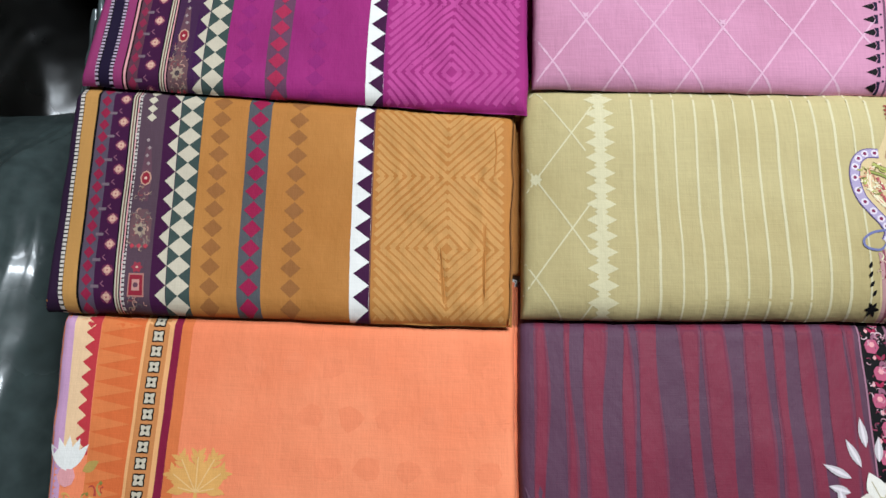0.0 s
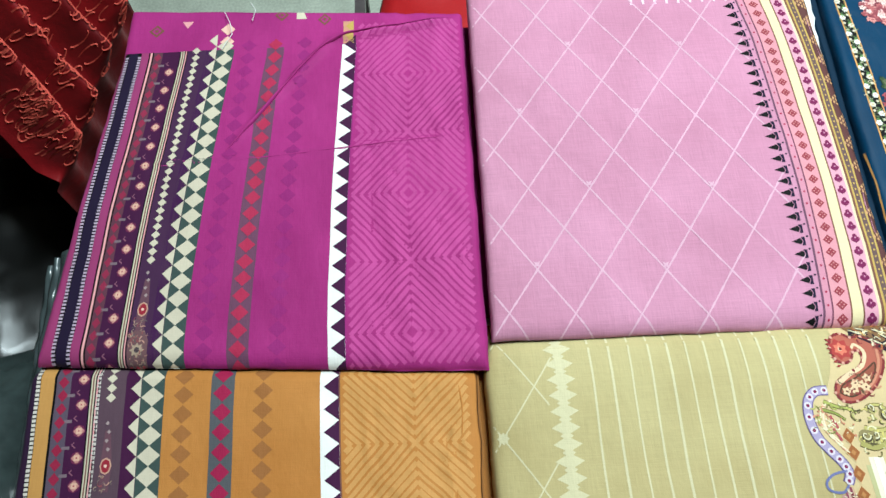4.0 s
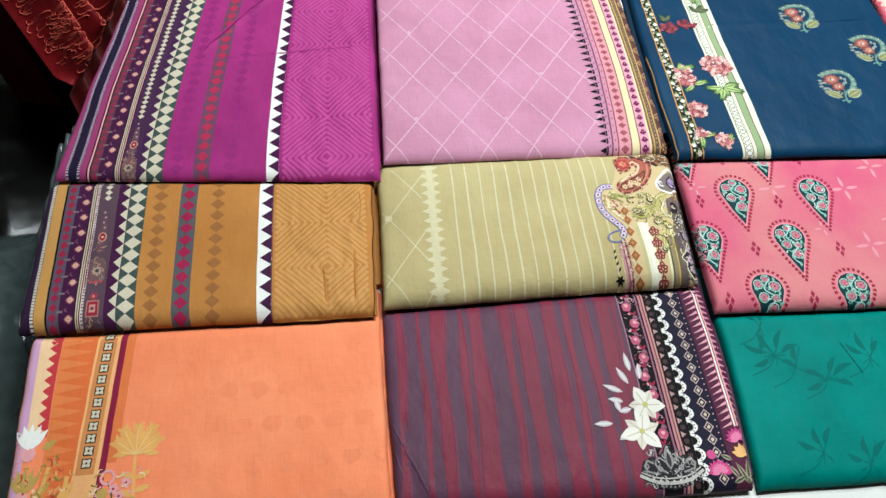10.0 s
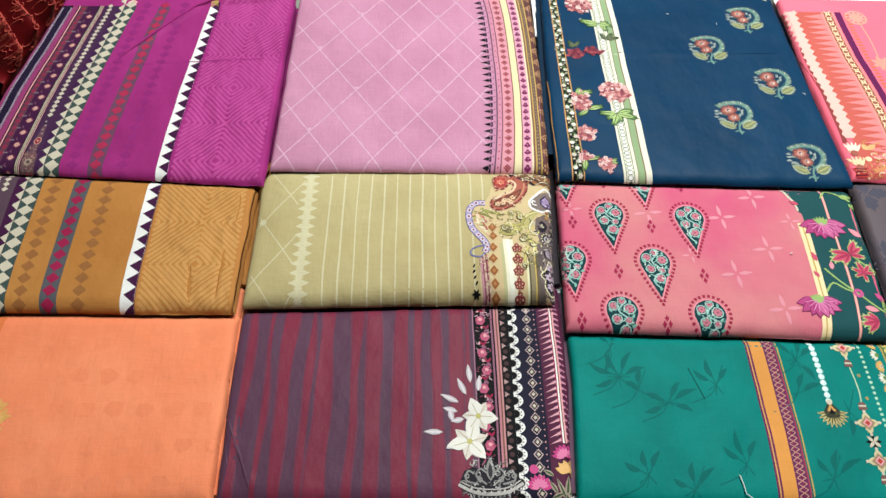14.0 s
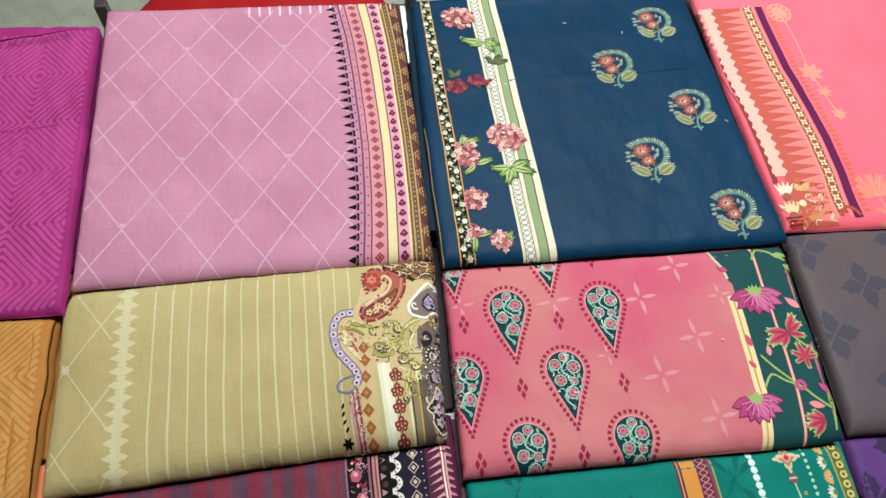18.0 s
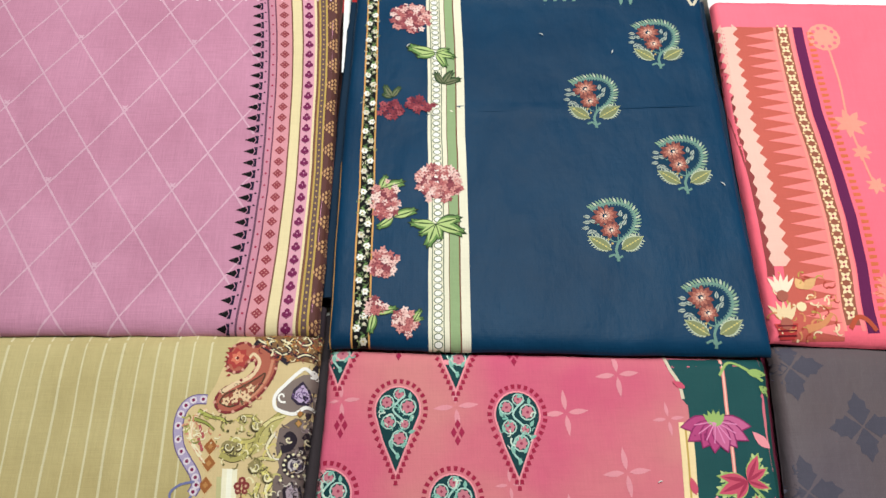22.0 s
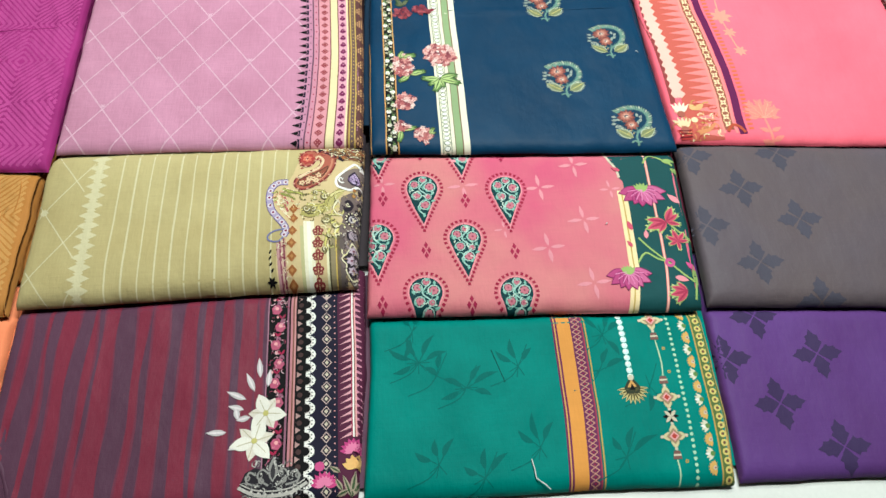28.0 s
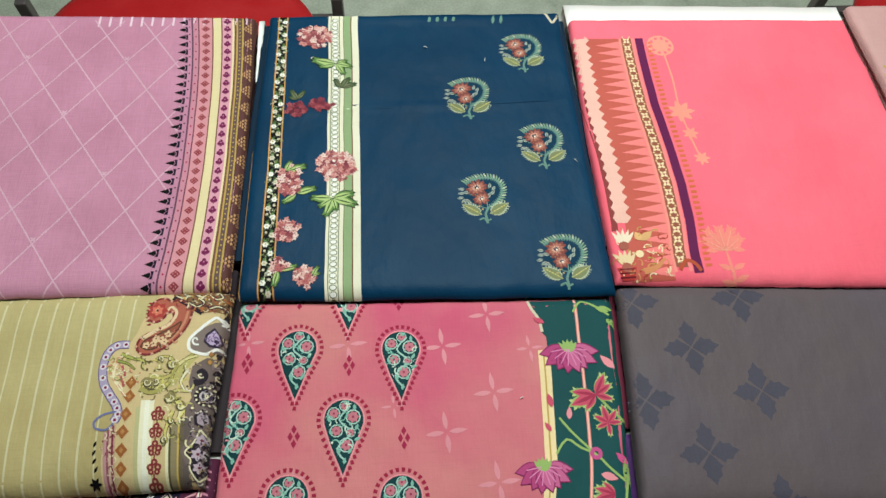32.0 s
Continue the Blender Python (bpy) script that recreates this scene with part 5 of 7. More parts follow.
q.curve([(0.279, -0.100), (0.292, -0.106), (0.309, -0.108), (0.326, -0.106), (0.339, -0.099)], 0.0012, fabric((198, 192, 184)), 7)
for sx in (-1, 1):
    q.curve([(0.309 + sx * 0.004, -0.103), (0.309 + sx * 0.014, -0.095), (0.309 + sx * 0.010, -0.088), (0.309 + sx * 0.004, -0.092)], 0.0018, LACE, 7)
    q.curve([(0.309 + sx * 0.012, -0.103), (0.309 + sx * 0.024, -0.099), (0.309 + sx * 0.022, -0.090), (0.309 + sx * 0.016, -0.093)], 0.0018, LACE, 7)
    q.ring(0.309 + sx * 0.0235, -0.095, 0.0014, 0.0028, LACE, 8, 8)
    q.ring(0.309 + sx * 0.0105, -0.0985, 0.0014, 0.0028, LACE, 8, 8)
q.leaf(0.309, -0.100, 90, 0.024, 0.009, LACE, 7)
q.leaf(0.309, -0.098, 90, 0.016, 0.0045, fabric((58, 54, 58)), 8)
for a in range(9):
    q.disc(0.283 + 0.0065 * a, -0.1055 - 0.005 * math.sin(math.pi * a / 8), 0.0011, fabric((214, 208, 200)), 6, 8)
    q.disc(0.292 + 0.0042 * a, -0.1155 + 0.0006 * abs(a - 4), 0.0010, LACE, 6, 8)
q.done()
q = Print(wine, "corner_leaf_spray", layer=6)
for x, y, r, m in ((0.3845, -0.0760, 0.013, fabric((196, 70, 132))), (0.357, -0.1060, 0.013, fabric((204, 72, 132)))):
    for a in range(0, 181, 22):
        q.leaf(x, y, a, r, 0.006, m)
        q.leaf(x, y, a + 11, r * 0.7, 0.004, fabric((230, 130, 170)), 7)
    q.cut("corner_flower")
for a in range(20, 161, 28):
    q.leaf(0.386, -0.092, a, 0.013, 0.007, fabric((240, 190, 120)), 8)
q.cut("corner_flower")
q.disc(0.3525, -0.0885, 0.0048, fabric((206, 84, 140)), 8)
for x, y, a, l in ((0.382, -0.118, 80, 0.024), (0.382, -0.118, 110, 0.022), (0.382, -0.118, 60, 0.020), (0.372, -0.095, 150, 0.012), (0.368, -0.116, 20, 0.014), (0.374, -0.112, 120, 0.014)):
    q.leaf(x, y, a, l, 0.005, fabric((176, 158, 140)), 6)
    q.leaf(x, y, a, l, 0.0018, LEAFDARK, 7)
q.done()

crease(wine, [(0.040, -0.030), (0.056, -0.066), (0.078, -0.116)], 0.0020, 0.0010, AUBERGINE, lean=0.001)
crease(wine, [(0.040, -0.052), (0.048, -0.080), (0.060, -0.116)], 0.0016, 0.0008, AUBERGINE, lean=0.001)

# ---- navy cloth, back row ----
NAVY = fabric((13, 58, 90), (10, 50, 80), rough=0.5, slub=0.06)
# under: darker copy of the navy, for shade in the gaps beside it
navy = Cloth("folded_cloth", "deep teal navy cloth with floral border and small sprigs, folded", "folded cloths in the back row", NAVY,
             knots([(0.27, 0.4090), (0.45, 0.4125), (0.64, 0.4215)]), knots([(0.26, 0.790), (0.45, 0.7865), (0.66, 0.788)]), knots([(0.41, 0.2715), (0.79, 0.2595)]), knots([(0.42, 0.652), (0.79, 0.650)]), ROW1, T1, stand=0.318, seed=7, under=fabric((14, 40, 62)), peek=(0.0105, 0.009),
             ridges=((0.53, 0.645, 0.70, 0.640, 0.002, 0.004), (0.44, 0.503, 0.785, 0.508, 0.0011, 0.0022)))
shift = knots([(0.27, 0.0), (0.45, 0.002), (0.60, 0.0045)])
q = Print(navy, "flower_ribbon", layer=1)
q.strip(lambda y: 0.4305 + shift(y), lambda y: 0.4320 + shift(y), TAN)
q.strip(lambda y: 0.4320 + shift(y), lambda y: 0.4455, BLACK)
q.strip(lambda y: 0.4455, lambda y: 0.4470, TAN)
q.strip(lambda y: 0.4125 + shift(y), lambda y: 0.4135 + shift(y), TAN, 0.27, 0.45)
q.under = q.cut("flower_ribbon")
for i in range(35):
    y = 0.276 + i * 0.0108
    x = 0.4385 + shift(y) * 0.5
    q.flower(x + 0.0028 * (-1) ** i, y, 0.0036, 6, WHITE if i % 3 else fabric((222, 214, 196)), GOLD, wide=0.8, layer=2)
    q.disc(x - 0.0032 * (-1) ** i, y + 0.0035, 0.0016, CREAM, 6, 2)
    q.leaf(x, y + 0.002, 40 + 100 * (i % 2), 0.006, 0.0022, LEAF, 2)
    q.leaf(x, y - 0.003, 220 + 100 * (i % 2), 0.005, 0.002, LEAFDARK, 2)
    scrollwork(q, lambda g: (x + g.uniform(-0.0055, 0.0055), y + g.uniform(-0.005, 0.005)), 6, [fabric((150, 162, 110)), fabric((214, 206, 176)), fabric((110, 120, 84))], 0.0040, 500 + i, 2)
    q.cut("ribbon_floret")
q = Print(navy, "ivory_band", layer=1)
q.strip(0.4965, 0.5325, fabric((238, 232, 208)))
q.under = q.cut("ivory_band")
for a, b, m in ((0.4995, 0.5003, LEAFDARK), (0.5095, 0.5103, LEAFDARK), (0.5145, 0.5152, BROWN), (0.5152, 0.5235, fabric((150, 172, 126))), (0.5235, 0.5248, fabric((120, 80, 62)))):
    q.strip(a, b, m, layer=2)
    q.cut("band_line")
for i in range(60):
    y = 0.266 + i * 0.0064
    q.disc(0.5049, y, 0.0040, LEAFDARK, 10, 2, 0.0030)
    q.disc(0.5049, y, 0.0032, WHITE, 10, 3, 0.0023)
    q.cut("chain_link")
ROSES = [fabric((214, 146, 140)), fabric((232, 186, 178)), fabric((188, 108, 108)), fabric((242, 212, 204)), fabric((150, 76, 84))]
for x, y, rx, ry, n, sd in ((0.480, 0.618, 0.021, 0.018, 46, 1), (0.505, 0.425, 0.022, 0.019, 52, 2), (0.457, 0.408, 0.013, 0.019, 30, 3), (0.457, 0.345, 0.013, 0.014, 22, 4), (0.452, 0.305, 0.009, 0.008, 12, 5), (0.477, 0.292, 0.010, 0.012, 18, 6)):
    q = Print(navy, "blossom_head", "pink blossom head", layer=4)
    q.disc(x, y, rx * 0.86, fabric((128, 60, 72)), 16, 3, ry * 0.86)
    q.cluster(x, y, rx, ry, int(n * 1.9), ROSES, 0.0037, sd, fabric((120, 50, 62)))
    q.done()
DUSKY = [fabric((140, 60, 72)), fabric((170, 84, 92)), fabric((112, 44, 60))]
for x, y, sd in ((0.462, 0.506, 8), (0.489, 0.511, 9)):
    q = Print(navy, "dusky_blossom", "dark red blossom head", layer=4)
    q.cluster(x, y, 0.014, 0.009, 34, DUSKY, 0.0036, sd, fabric((60, 24, 36)))
    q.done()
for x, y, leaves in ((0.505, 0.573, ((165, 0.032), (190, 0.022), (345, 0.022), (300, 0.022), (20, 0.016))), (0.503, 0.383, ((175, 0.026), (215, 0.020), (250, 0.026), (340, 0.030), (15, 0.026), (285, 0.018))),
                     (0.452, 0.418, ((70, 0.018), (40, 0.014), (20, 0.026))), (0.465, 0.390, ((20, 0.024), (215, 0.020))), (0.450, 0.300, ((10, 0.022), (260, 0.020))), (0.484, 0.292, ((60, 0.014), (20, 0.010))),
                     (0.462, 0.520, ((120, 0.018), (60, 0.016), (160, 0.012))), (0.512, 0.535, ((60, 0.020), (120, 0.018), (20, 0.020)))):
    q = Print(navy, "leaf_spray", layer=4)
    dark = 0.50 < y < 0.55
    for a, l in leaves:
        l *= 0.94
        ca, sa = math.cos(radians(a)), math.sin(radians(a))
        q.leaf(x, y, a, l * 1.06, l * 0.44, fabric((46, 62, 40)), 3.5, 0.05)
        for e in range(1, 6):
            for side in (-1, 1):
                t = e / 6
                q.leaf(x + t * l * ca * 0.85, y + t * l * sa * 0.85, a + 34 * side, l * 0.30, l * 0.15, fabric((46, 62, 40)), 3.5)
                q.leaf(x + t * l * ca * 0.85, y + t * l * sa * 0.85, a + 32 * side, l * 0.26, l * 0.11, LEAFDARK if dark else LEAF)
        q.leaf(x, y, a, l, l * 0.34, LEAFDARK if dark else LEAF, 4, 0.05)
        for side in (-1, 1):
            q.leaf(x, y, a, l * 0.86, l * 0.11, fabric((118, 120, 92)) if dark else fabric((186, 206, 134)), 5, 0.10 * side)
        q.line([(x, y), (x + l * ca, y + l * sa)], 0.0008, fabric((56, 74, 46)), 6)
    q.done()
SAGE, SALMON, CELERY = fabric((112, 146, 134)), fabric((172, 98, 84)), fabric((132, 138, 98))


def boteh(c, x, y):
    """A small paisley sprig: a fringed crest curving over two blossoms, on a forked stem with two toothed leaves."""
    q = Print(c, "paisley_sprig", layer=1)
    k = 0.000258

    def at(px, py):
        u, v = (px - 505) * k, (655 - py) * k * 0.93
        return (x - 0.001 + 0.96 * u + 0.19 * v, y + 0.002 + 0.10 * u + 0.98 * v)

    pale, rib = fabric((190, 198, 172)), fabric((176, 180, 128))
    shade = fabric((15, 54, 80))
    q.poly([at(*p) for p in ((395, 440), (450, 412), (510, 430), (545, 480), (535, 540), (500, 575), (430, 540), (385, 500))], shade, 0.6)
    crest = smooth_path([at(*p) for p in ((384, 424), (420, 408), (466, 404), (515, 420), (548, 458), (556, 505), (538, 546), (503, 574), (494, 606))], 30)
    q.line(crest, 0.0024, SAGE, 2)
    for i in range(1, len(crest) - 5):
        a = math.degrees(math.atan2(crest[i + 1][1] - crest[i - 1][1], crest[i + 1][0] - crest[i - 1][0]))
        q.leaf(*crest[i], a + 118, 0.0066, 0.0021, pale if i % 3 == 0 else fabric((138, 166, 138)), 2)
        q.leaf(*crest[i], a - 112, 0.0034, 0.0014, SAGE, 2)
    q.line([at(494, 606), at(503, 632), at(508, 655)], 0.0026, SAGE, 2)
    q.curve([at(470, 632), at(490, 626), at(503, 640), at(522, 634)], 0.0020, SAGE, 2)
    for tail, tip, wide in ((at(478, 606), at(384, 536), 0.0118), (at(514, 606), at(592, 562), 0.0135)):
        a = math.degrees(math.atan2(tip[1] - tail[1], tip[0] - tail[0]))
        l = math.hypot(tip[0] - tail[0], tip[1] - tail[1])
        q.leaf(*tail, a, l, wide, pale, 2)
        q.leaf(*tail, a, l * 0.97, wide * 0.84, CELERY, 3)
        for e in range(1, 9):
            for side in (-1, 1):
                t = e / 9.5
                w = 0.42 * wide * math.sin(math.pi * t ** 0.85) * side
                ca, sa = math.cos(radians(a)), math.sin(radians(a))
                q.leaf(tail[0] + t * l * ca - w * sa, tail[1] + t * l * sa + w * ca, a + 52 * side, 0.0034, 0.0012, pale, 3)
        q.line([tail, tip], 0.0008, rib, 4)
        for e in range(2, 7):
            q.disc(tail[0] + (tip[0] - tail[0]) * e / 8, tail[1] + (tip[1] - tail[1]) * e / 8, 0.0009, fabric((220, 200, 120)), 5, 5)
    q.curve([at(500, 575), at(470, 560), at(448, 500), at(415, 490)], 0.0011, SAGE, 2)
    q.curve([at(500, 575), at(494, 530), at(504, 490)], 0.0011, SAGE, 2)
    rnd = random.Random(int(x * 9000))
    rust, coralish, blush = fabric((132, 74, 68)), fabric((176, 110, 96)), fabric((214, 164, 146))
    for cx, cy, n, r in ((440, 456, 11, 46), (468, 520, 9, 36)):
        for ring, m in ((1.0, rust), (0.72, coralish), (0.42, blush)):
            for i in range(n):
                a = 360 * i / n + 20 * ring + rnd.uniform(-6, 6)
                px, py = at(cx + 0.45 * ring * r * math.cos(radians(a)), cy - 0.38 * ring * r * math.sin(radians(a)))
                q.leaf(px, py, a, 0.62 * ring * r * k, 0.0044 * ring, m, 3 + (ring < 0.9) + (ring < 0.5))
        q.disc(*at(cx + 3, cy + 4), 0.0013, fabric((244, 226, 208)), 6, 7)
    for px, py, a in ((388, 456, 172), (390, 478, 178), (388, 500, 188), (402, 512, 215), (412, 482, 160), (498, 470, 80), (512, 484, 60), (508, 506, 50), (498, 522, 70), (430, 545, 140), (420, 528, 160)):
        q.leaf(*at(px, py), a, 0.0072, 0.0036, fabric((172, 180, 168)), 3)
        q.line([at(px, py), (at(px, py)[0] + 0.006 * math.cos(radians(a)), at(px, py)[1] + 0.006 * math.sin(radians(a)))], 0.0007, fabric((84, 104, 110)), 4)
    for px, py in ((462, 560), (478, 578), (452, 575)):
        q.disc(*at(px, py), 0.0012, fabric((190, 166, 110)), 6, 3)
    q.done()


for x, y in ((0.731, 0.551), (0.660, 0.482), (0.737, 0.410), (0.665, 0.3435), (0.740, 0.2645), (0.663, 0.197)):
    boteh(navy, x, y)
q = Print(navy, "back_edge_motif", layer=1)
for x in (0.62, 0.63, 0.64, 0.65, 0.70, 0.71):
    q.leaf(x, 0.634, 80, 0.016, 0.004, SAGE)
    q.cut("back_edge_leaf")
q.line([(0.768, 0.652), (0.775, 0.634)], 0.003, CREAM)
q.line([(0.786, 0.650), (0.776, 0.634)], 0.003, CREAM)
q.done()

crease(navy, [(0.545, 0.5035), (0.64, 0.5045), (0.72, 0.507), (0.782, 0.5085)], 0.0013, 0.0005, NAVY, lean=0.0003)

# ---- rose paisley cloth, middle row ----
RASP = fabric((206, 91, 122), (208, 128, 130), blotch=6.5)
BOTTLE, MINT, PETAL = fabric((20, 60, 64)), fabric((134, 184, 168)), fabric((236, 150, 160))
# under: deepened rose, so the lower folds look shaded in the gap
rose = Cloth("folded_cloth", "rose pink cloth with green paisleys and lotus end panel, folded", "folded cloths in the middle row", RASP,
             knots([(0.06, 0.3995), (0.16, 0.4045), (0.265, 0.4095), (0.32, 0.4120)]), knots([(0.05, 0.7690), (0.16, 0.778), (0.25, 0.7855), (0.30, 0.7890), (0.6, 0.7915)]), knots([(0.40, 0.0625), (0.77, 0.0495)]), flat(0.312), ROW2, T2, pressed=knots([(0.41, 0.2715), (0.79, 0.2595)]), stand=0.132, seed=8, under=fabric((120, 44, 68)), side=fabric((26, 70, 68)))
for i in range(-1, 3):
    for j in range(-1, 4):
        x = 0.4725 + 0.0985 * i - 0.0520 * ((j + 1) % 2) - 0.0025 * j
        top = 0.240 + 0.068 - 0.068 * j - 0.055 * (x - 0.472)
        if not (0.385 < x < 0.60 and top > 0.06):
            continue
        q = Print(rose, "paisley_drop", "bottle green paisley drop with mint vine", layer=2)
        cx, r = x, 0.0200

        def drop(k, lift=0.0):
            pts = [(cx + k * r * math.cos(a), top - r + k * r * 1.02 * math.sin(a)) for a in np.linspace(math.radians(-12), math.radians(192), 16)]
            return pts + [(cx - k * r * 0.58 - 0.001, top - r - k * 0.026), (cx - 0.001, top - r - k * 0.0545), (cx + k * r * 0.58 - 0.001, top - r - k * 0.026)]

        outer = drop(1.0)
        q.poly(drop(0.97), PETAL)
        q.poly(drop(0.90), BOTTLE, 3)
        m = len(outer)
        for k in range(m):
            p, n = outer[k], outer[(k + 1) % m]
            steps = max(1, int(math.hypot(n[0] - p[0], n[1] - p[1]) / 0.0046))
            for s in range(steps):
                ux, uy = p[0] + (n[0] - p[0]) * s / steps, p[1] + (n[1] - p[1]) * s / steps
                a = math.degrees(math.atan2(uy - (top - r), ux - cx))
                ca, sa = math.cos(radians(a)), math.sin(radians(a))
                q.poly([(ux + 0.0012 * ca - 0.0013 * sa, uy + 0.0012 * sa + 0.0013 * ca), (ux + 0.0012 * ca + 0.0013 * sa, uy + 0.0012 * sa - 0.0013 * ca), (ux + 0.0048 * ca + 0.0017 * sa, uy + 0.0048 * sa - 0.0017 * ca), (ux + 0.0048 * ca - 0.0017 * sa, uy + 0.0048 * sa + 0.0017 * ca)], fabric((158, 32, 66)))
        for fx, fy, fr in ((-0.009, 0.006, 0.0050), (0.0085, 0.002, 0.0058), (-0.007, -0.010, 0.0050), (0.002, -0.023, 0.0056), (0.001, 0.0125, 0.0042), (0.006, -0.012, 0.0036)):
            q.flower(cx + fx, top - r + fy, fr, 7, fabric((198, 120, 134)), fabric((150, 56, 84)), wide=0.75, layer=4)
            q.ring(cx + fx, top - r + fy, fr * 1.0, fr * 1.22, fabric((176, 208, 196)), 10, 4)
        q.curve([(cx + 0.002, top - r - 0.038), (cx - 0.006, top - r - 0.026), (cx + 0.006, top - r - 0.012), (cx - 0.004, top - r), (cx + 0.006, top - r + 0.012)], 0.0016, fabric((168, 206, 194)), 4)
        for lx, ly, la in ((-0.004, -0.031, 100), (0.004, -0.031, 60), (-0.011, -0.014, 110), (0.010, -0.010, 60), (0.010, 0.008, 90), (-0.012, -0.002, 120), (0.0, 0.014, 30), (0.0, -0.040, 80), (0.009, -0.019, 20)):
            q.leaf(cx + lx, top - r + ly, la, 0.0062, 0.0030, MINT, 5)
        scrollwork(q, lambda g: (lambda a, d: (cx + d * 0.0155 * math.cos(a), top - r - 0.006 + d * (0.018 if math.sin(a) > 0 else 0.026) * math.sin(a)))(g.uniform(0, 6.28), math.sqrt(g.random()) * 0.85), 16, [MINT, fabric((120, 180, 164)), fabric((210, 226, 210))], 0.0062, 70 + i * 7 + j, 3.5)
        q.done()
for x, y in ((0.424, 0.208), (0.519, 0.201), (0.469, 0.137), (0.568, 0.130), (0.418, 0.073), (0.514, 0.068), (0.470, 0.272), (0.568, 0.266)):
    q = Print(rose, "lozenge_cluster", layer=2)
    for dx, dy in ((0, 0.0065), (-0.0032, 0), (0.0032, 0), (0, -0.0065)):
        q.diamond(x + dx, y + dy, 0.0048, 0.0085, CRIMSON)
        q.cut("small_red_lozenge")
PALE = fabric((224, 146, 158))
for x, y, k in ((0.4235, 0.228, 0.8), (0.518, 0.222, 1), (0.609, 0.216, 1), (0.654, 0.168, 1.05), (0.607, 0.133, 1.05), (0.650, 0.086, 1.05), (0.655, 0.247, 1), (0.694, 0.210, 0.7), (0.560, 0.160, 0.6), (0.470, 0.100, 0.5)):
    q = Print(rose, "pale_cross", layer=1)
    for a in (5, 95, 185, 275):
        q.leaf(x + 0.002 * math.cos(radians(a)), y + 0.002 * math.sin(radians(a)), a, 0.017 * k, 0.0046 * k, PALE)
    q.done()
lean = knots([(0.05, -0.018), (0.10, -0.008), (0.20, 0.0), (0.27, 0.004)])
q = Print(rose, "green_end_panel", "bottle green end panel", layer=1)
q.strip(lambda y: 0.711 + lean(y), lambda y: 0.80, fabric((32, 78, 80)), 0.048, 0.28)
q.cut("green_end_panel", "bottle green end panel")
q.poly([(0.700, 0.272), (0.716, 0.272), (0.716, 0.215), (0.708, 0.226), (0.706, 0.240), (0.700, 0.252)], fabric((32, 78, 80)))
q.cut("panel_corner")
q.curve([(0.697, 0.274), (0.700, 0.254), (0.707, 0.240), (0.709, 0.226)], 0.0028, CREAM, 2)
q.cut("panel_edge")
q = Print(rose, "cream_column", layer=2)
q.strip(lambda y: 0.7015 + lean(y), lambda y: 0.7125 + lean(y), fabric((246, 220, 170)), 0.048, 0.207)
q.strip(lambda y: 0.7060 + lean(y), lambda y: 0.7075 + lean(y), GOLD, 0.048, 0.207, 3)
q.cut("cream_column")
q.strip(lambda y: 0.7415 + lean(y) * 0.9, lambda y: 0.7445 + lean(y) * 0.9, fabric((240, 150, 140)), 0.048, 0.28)
q.strip(lambda y: 0.7425 + lean(y) * 0.9, lambda y: 0.7435 + lean(y) * 0.9, fabric((250, 206, 190)), 0.048, 0.28, 3)
q.cut("pink_rod")
LOTUS = [fabric((180, 70, 124)), fabric((200, 102, 148)), fabric((140, 44, 98))]
for x, y, k in ((0.732, 0.203, 1.0), (0.691, 0.093, 0.9)):
    q = Print(rose, "lotus_bloom", "magenta lotus bloom", layer=5)
    q.disc(x, y + 0.002, 0.008 * k, LOTUS[2], 10, 4.5)
    q.under = q.cut("lotus_bloom", "magenta lotus bloom")
    for i, a in enumerate((188, 352, 212, 328, 236, 304, 258, 284)):
        q.leaf(x, y + 0.004, a, (0.030 - 0.004 * (i > 3)) * k, 0.0150 * k, LOTUS[2], 4.6 + 0.25 * i)
        q.leaf(x, y + 0.004, a, (0.0285 - 0.004 * (i > 3)) * k, 0.0128 * k, LOTUS[i % 2], 4.75 + 0.25 * i)
        q.line([(x, y + 0.004), (x + 0.018 * k * math.cos(radians(a)), y + 0.004 + 0.018 * k * math.sin(radians(a)))], 0.0009, fabric((226, 140, 186)), 7)
        q.cut("petal")
    for a in (50, 70, 90, 110, 130):
        q.leaf(x, y, a, 0.014 * k, 0.005, LIME if a % 40 else LEAF, 7)
        q.cut("sepal")
for x, y, sprays in ((0.750, 0.160, ((200, 0.026), (170, 0.022), (230, 0.018), (60, 0.022), (30, 0.018), (340, 0.016))), (0.757, 0.133, ((100, 0.016), (150, 0.014), (50, 0.014), (200, 0.012), (0, 0.012), (270, 0.012))), (0.752, 0.070, ((190, 0.02), (160, 0.018), (220, 0.018), (130, 0.014)))):
    q = Print(rose, "red_leaf_spray", layer=5)
    for a, l in sprays:
        l *= 1.15
        q.leaf(x, y, a, l, l * 0.40, LIME)
        for e in range(1, 5):
            for side in (-1, 1):
                t = e / 5.5
                q.leaf(x + t * l * math.cos(radians(a)) * 0.9, y + t * l * math.sin(radians(a)) * 0.9, a + 38 * side, l * 0.30, l * 0.13, LIME if e % 2 else fabric((190, 206, 140)))
        q.leaf(x, y, a, l * 0.90, l * 0.34, fabric((206, 84, 110)), 6)
        q.leaf(x, y, a, l * 0.80, l * 0.12, fabric((168, 54, 84)), 7)
    q.done()
q = Print(rose, "vine", layer=4)
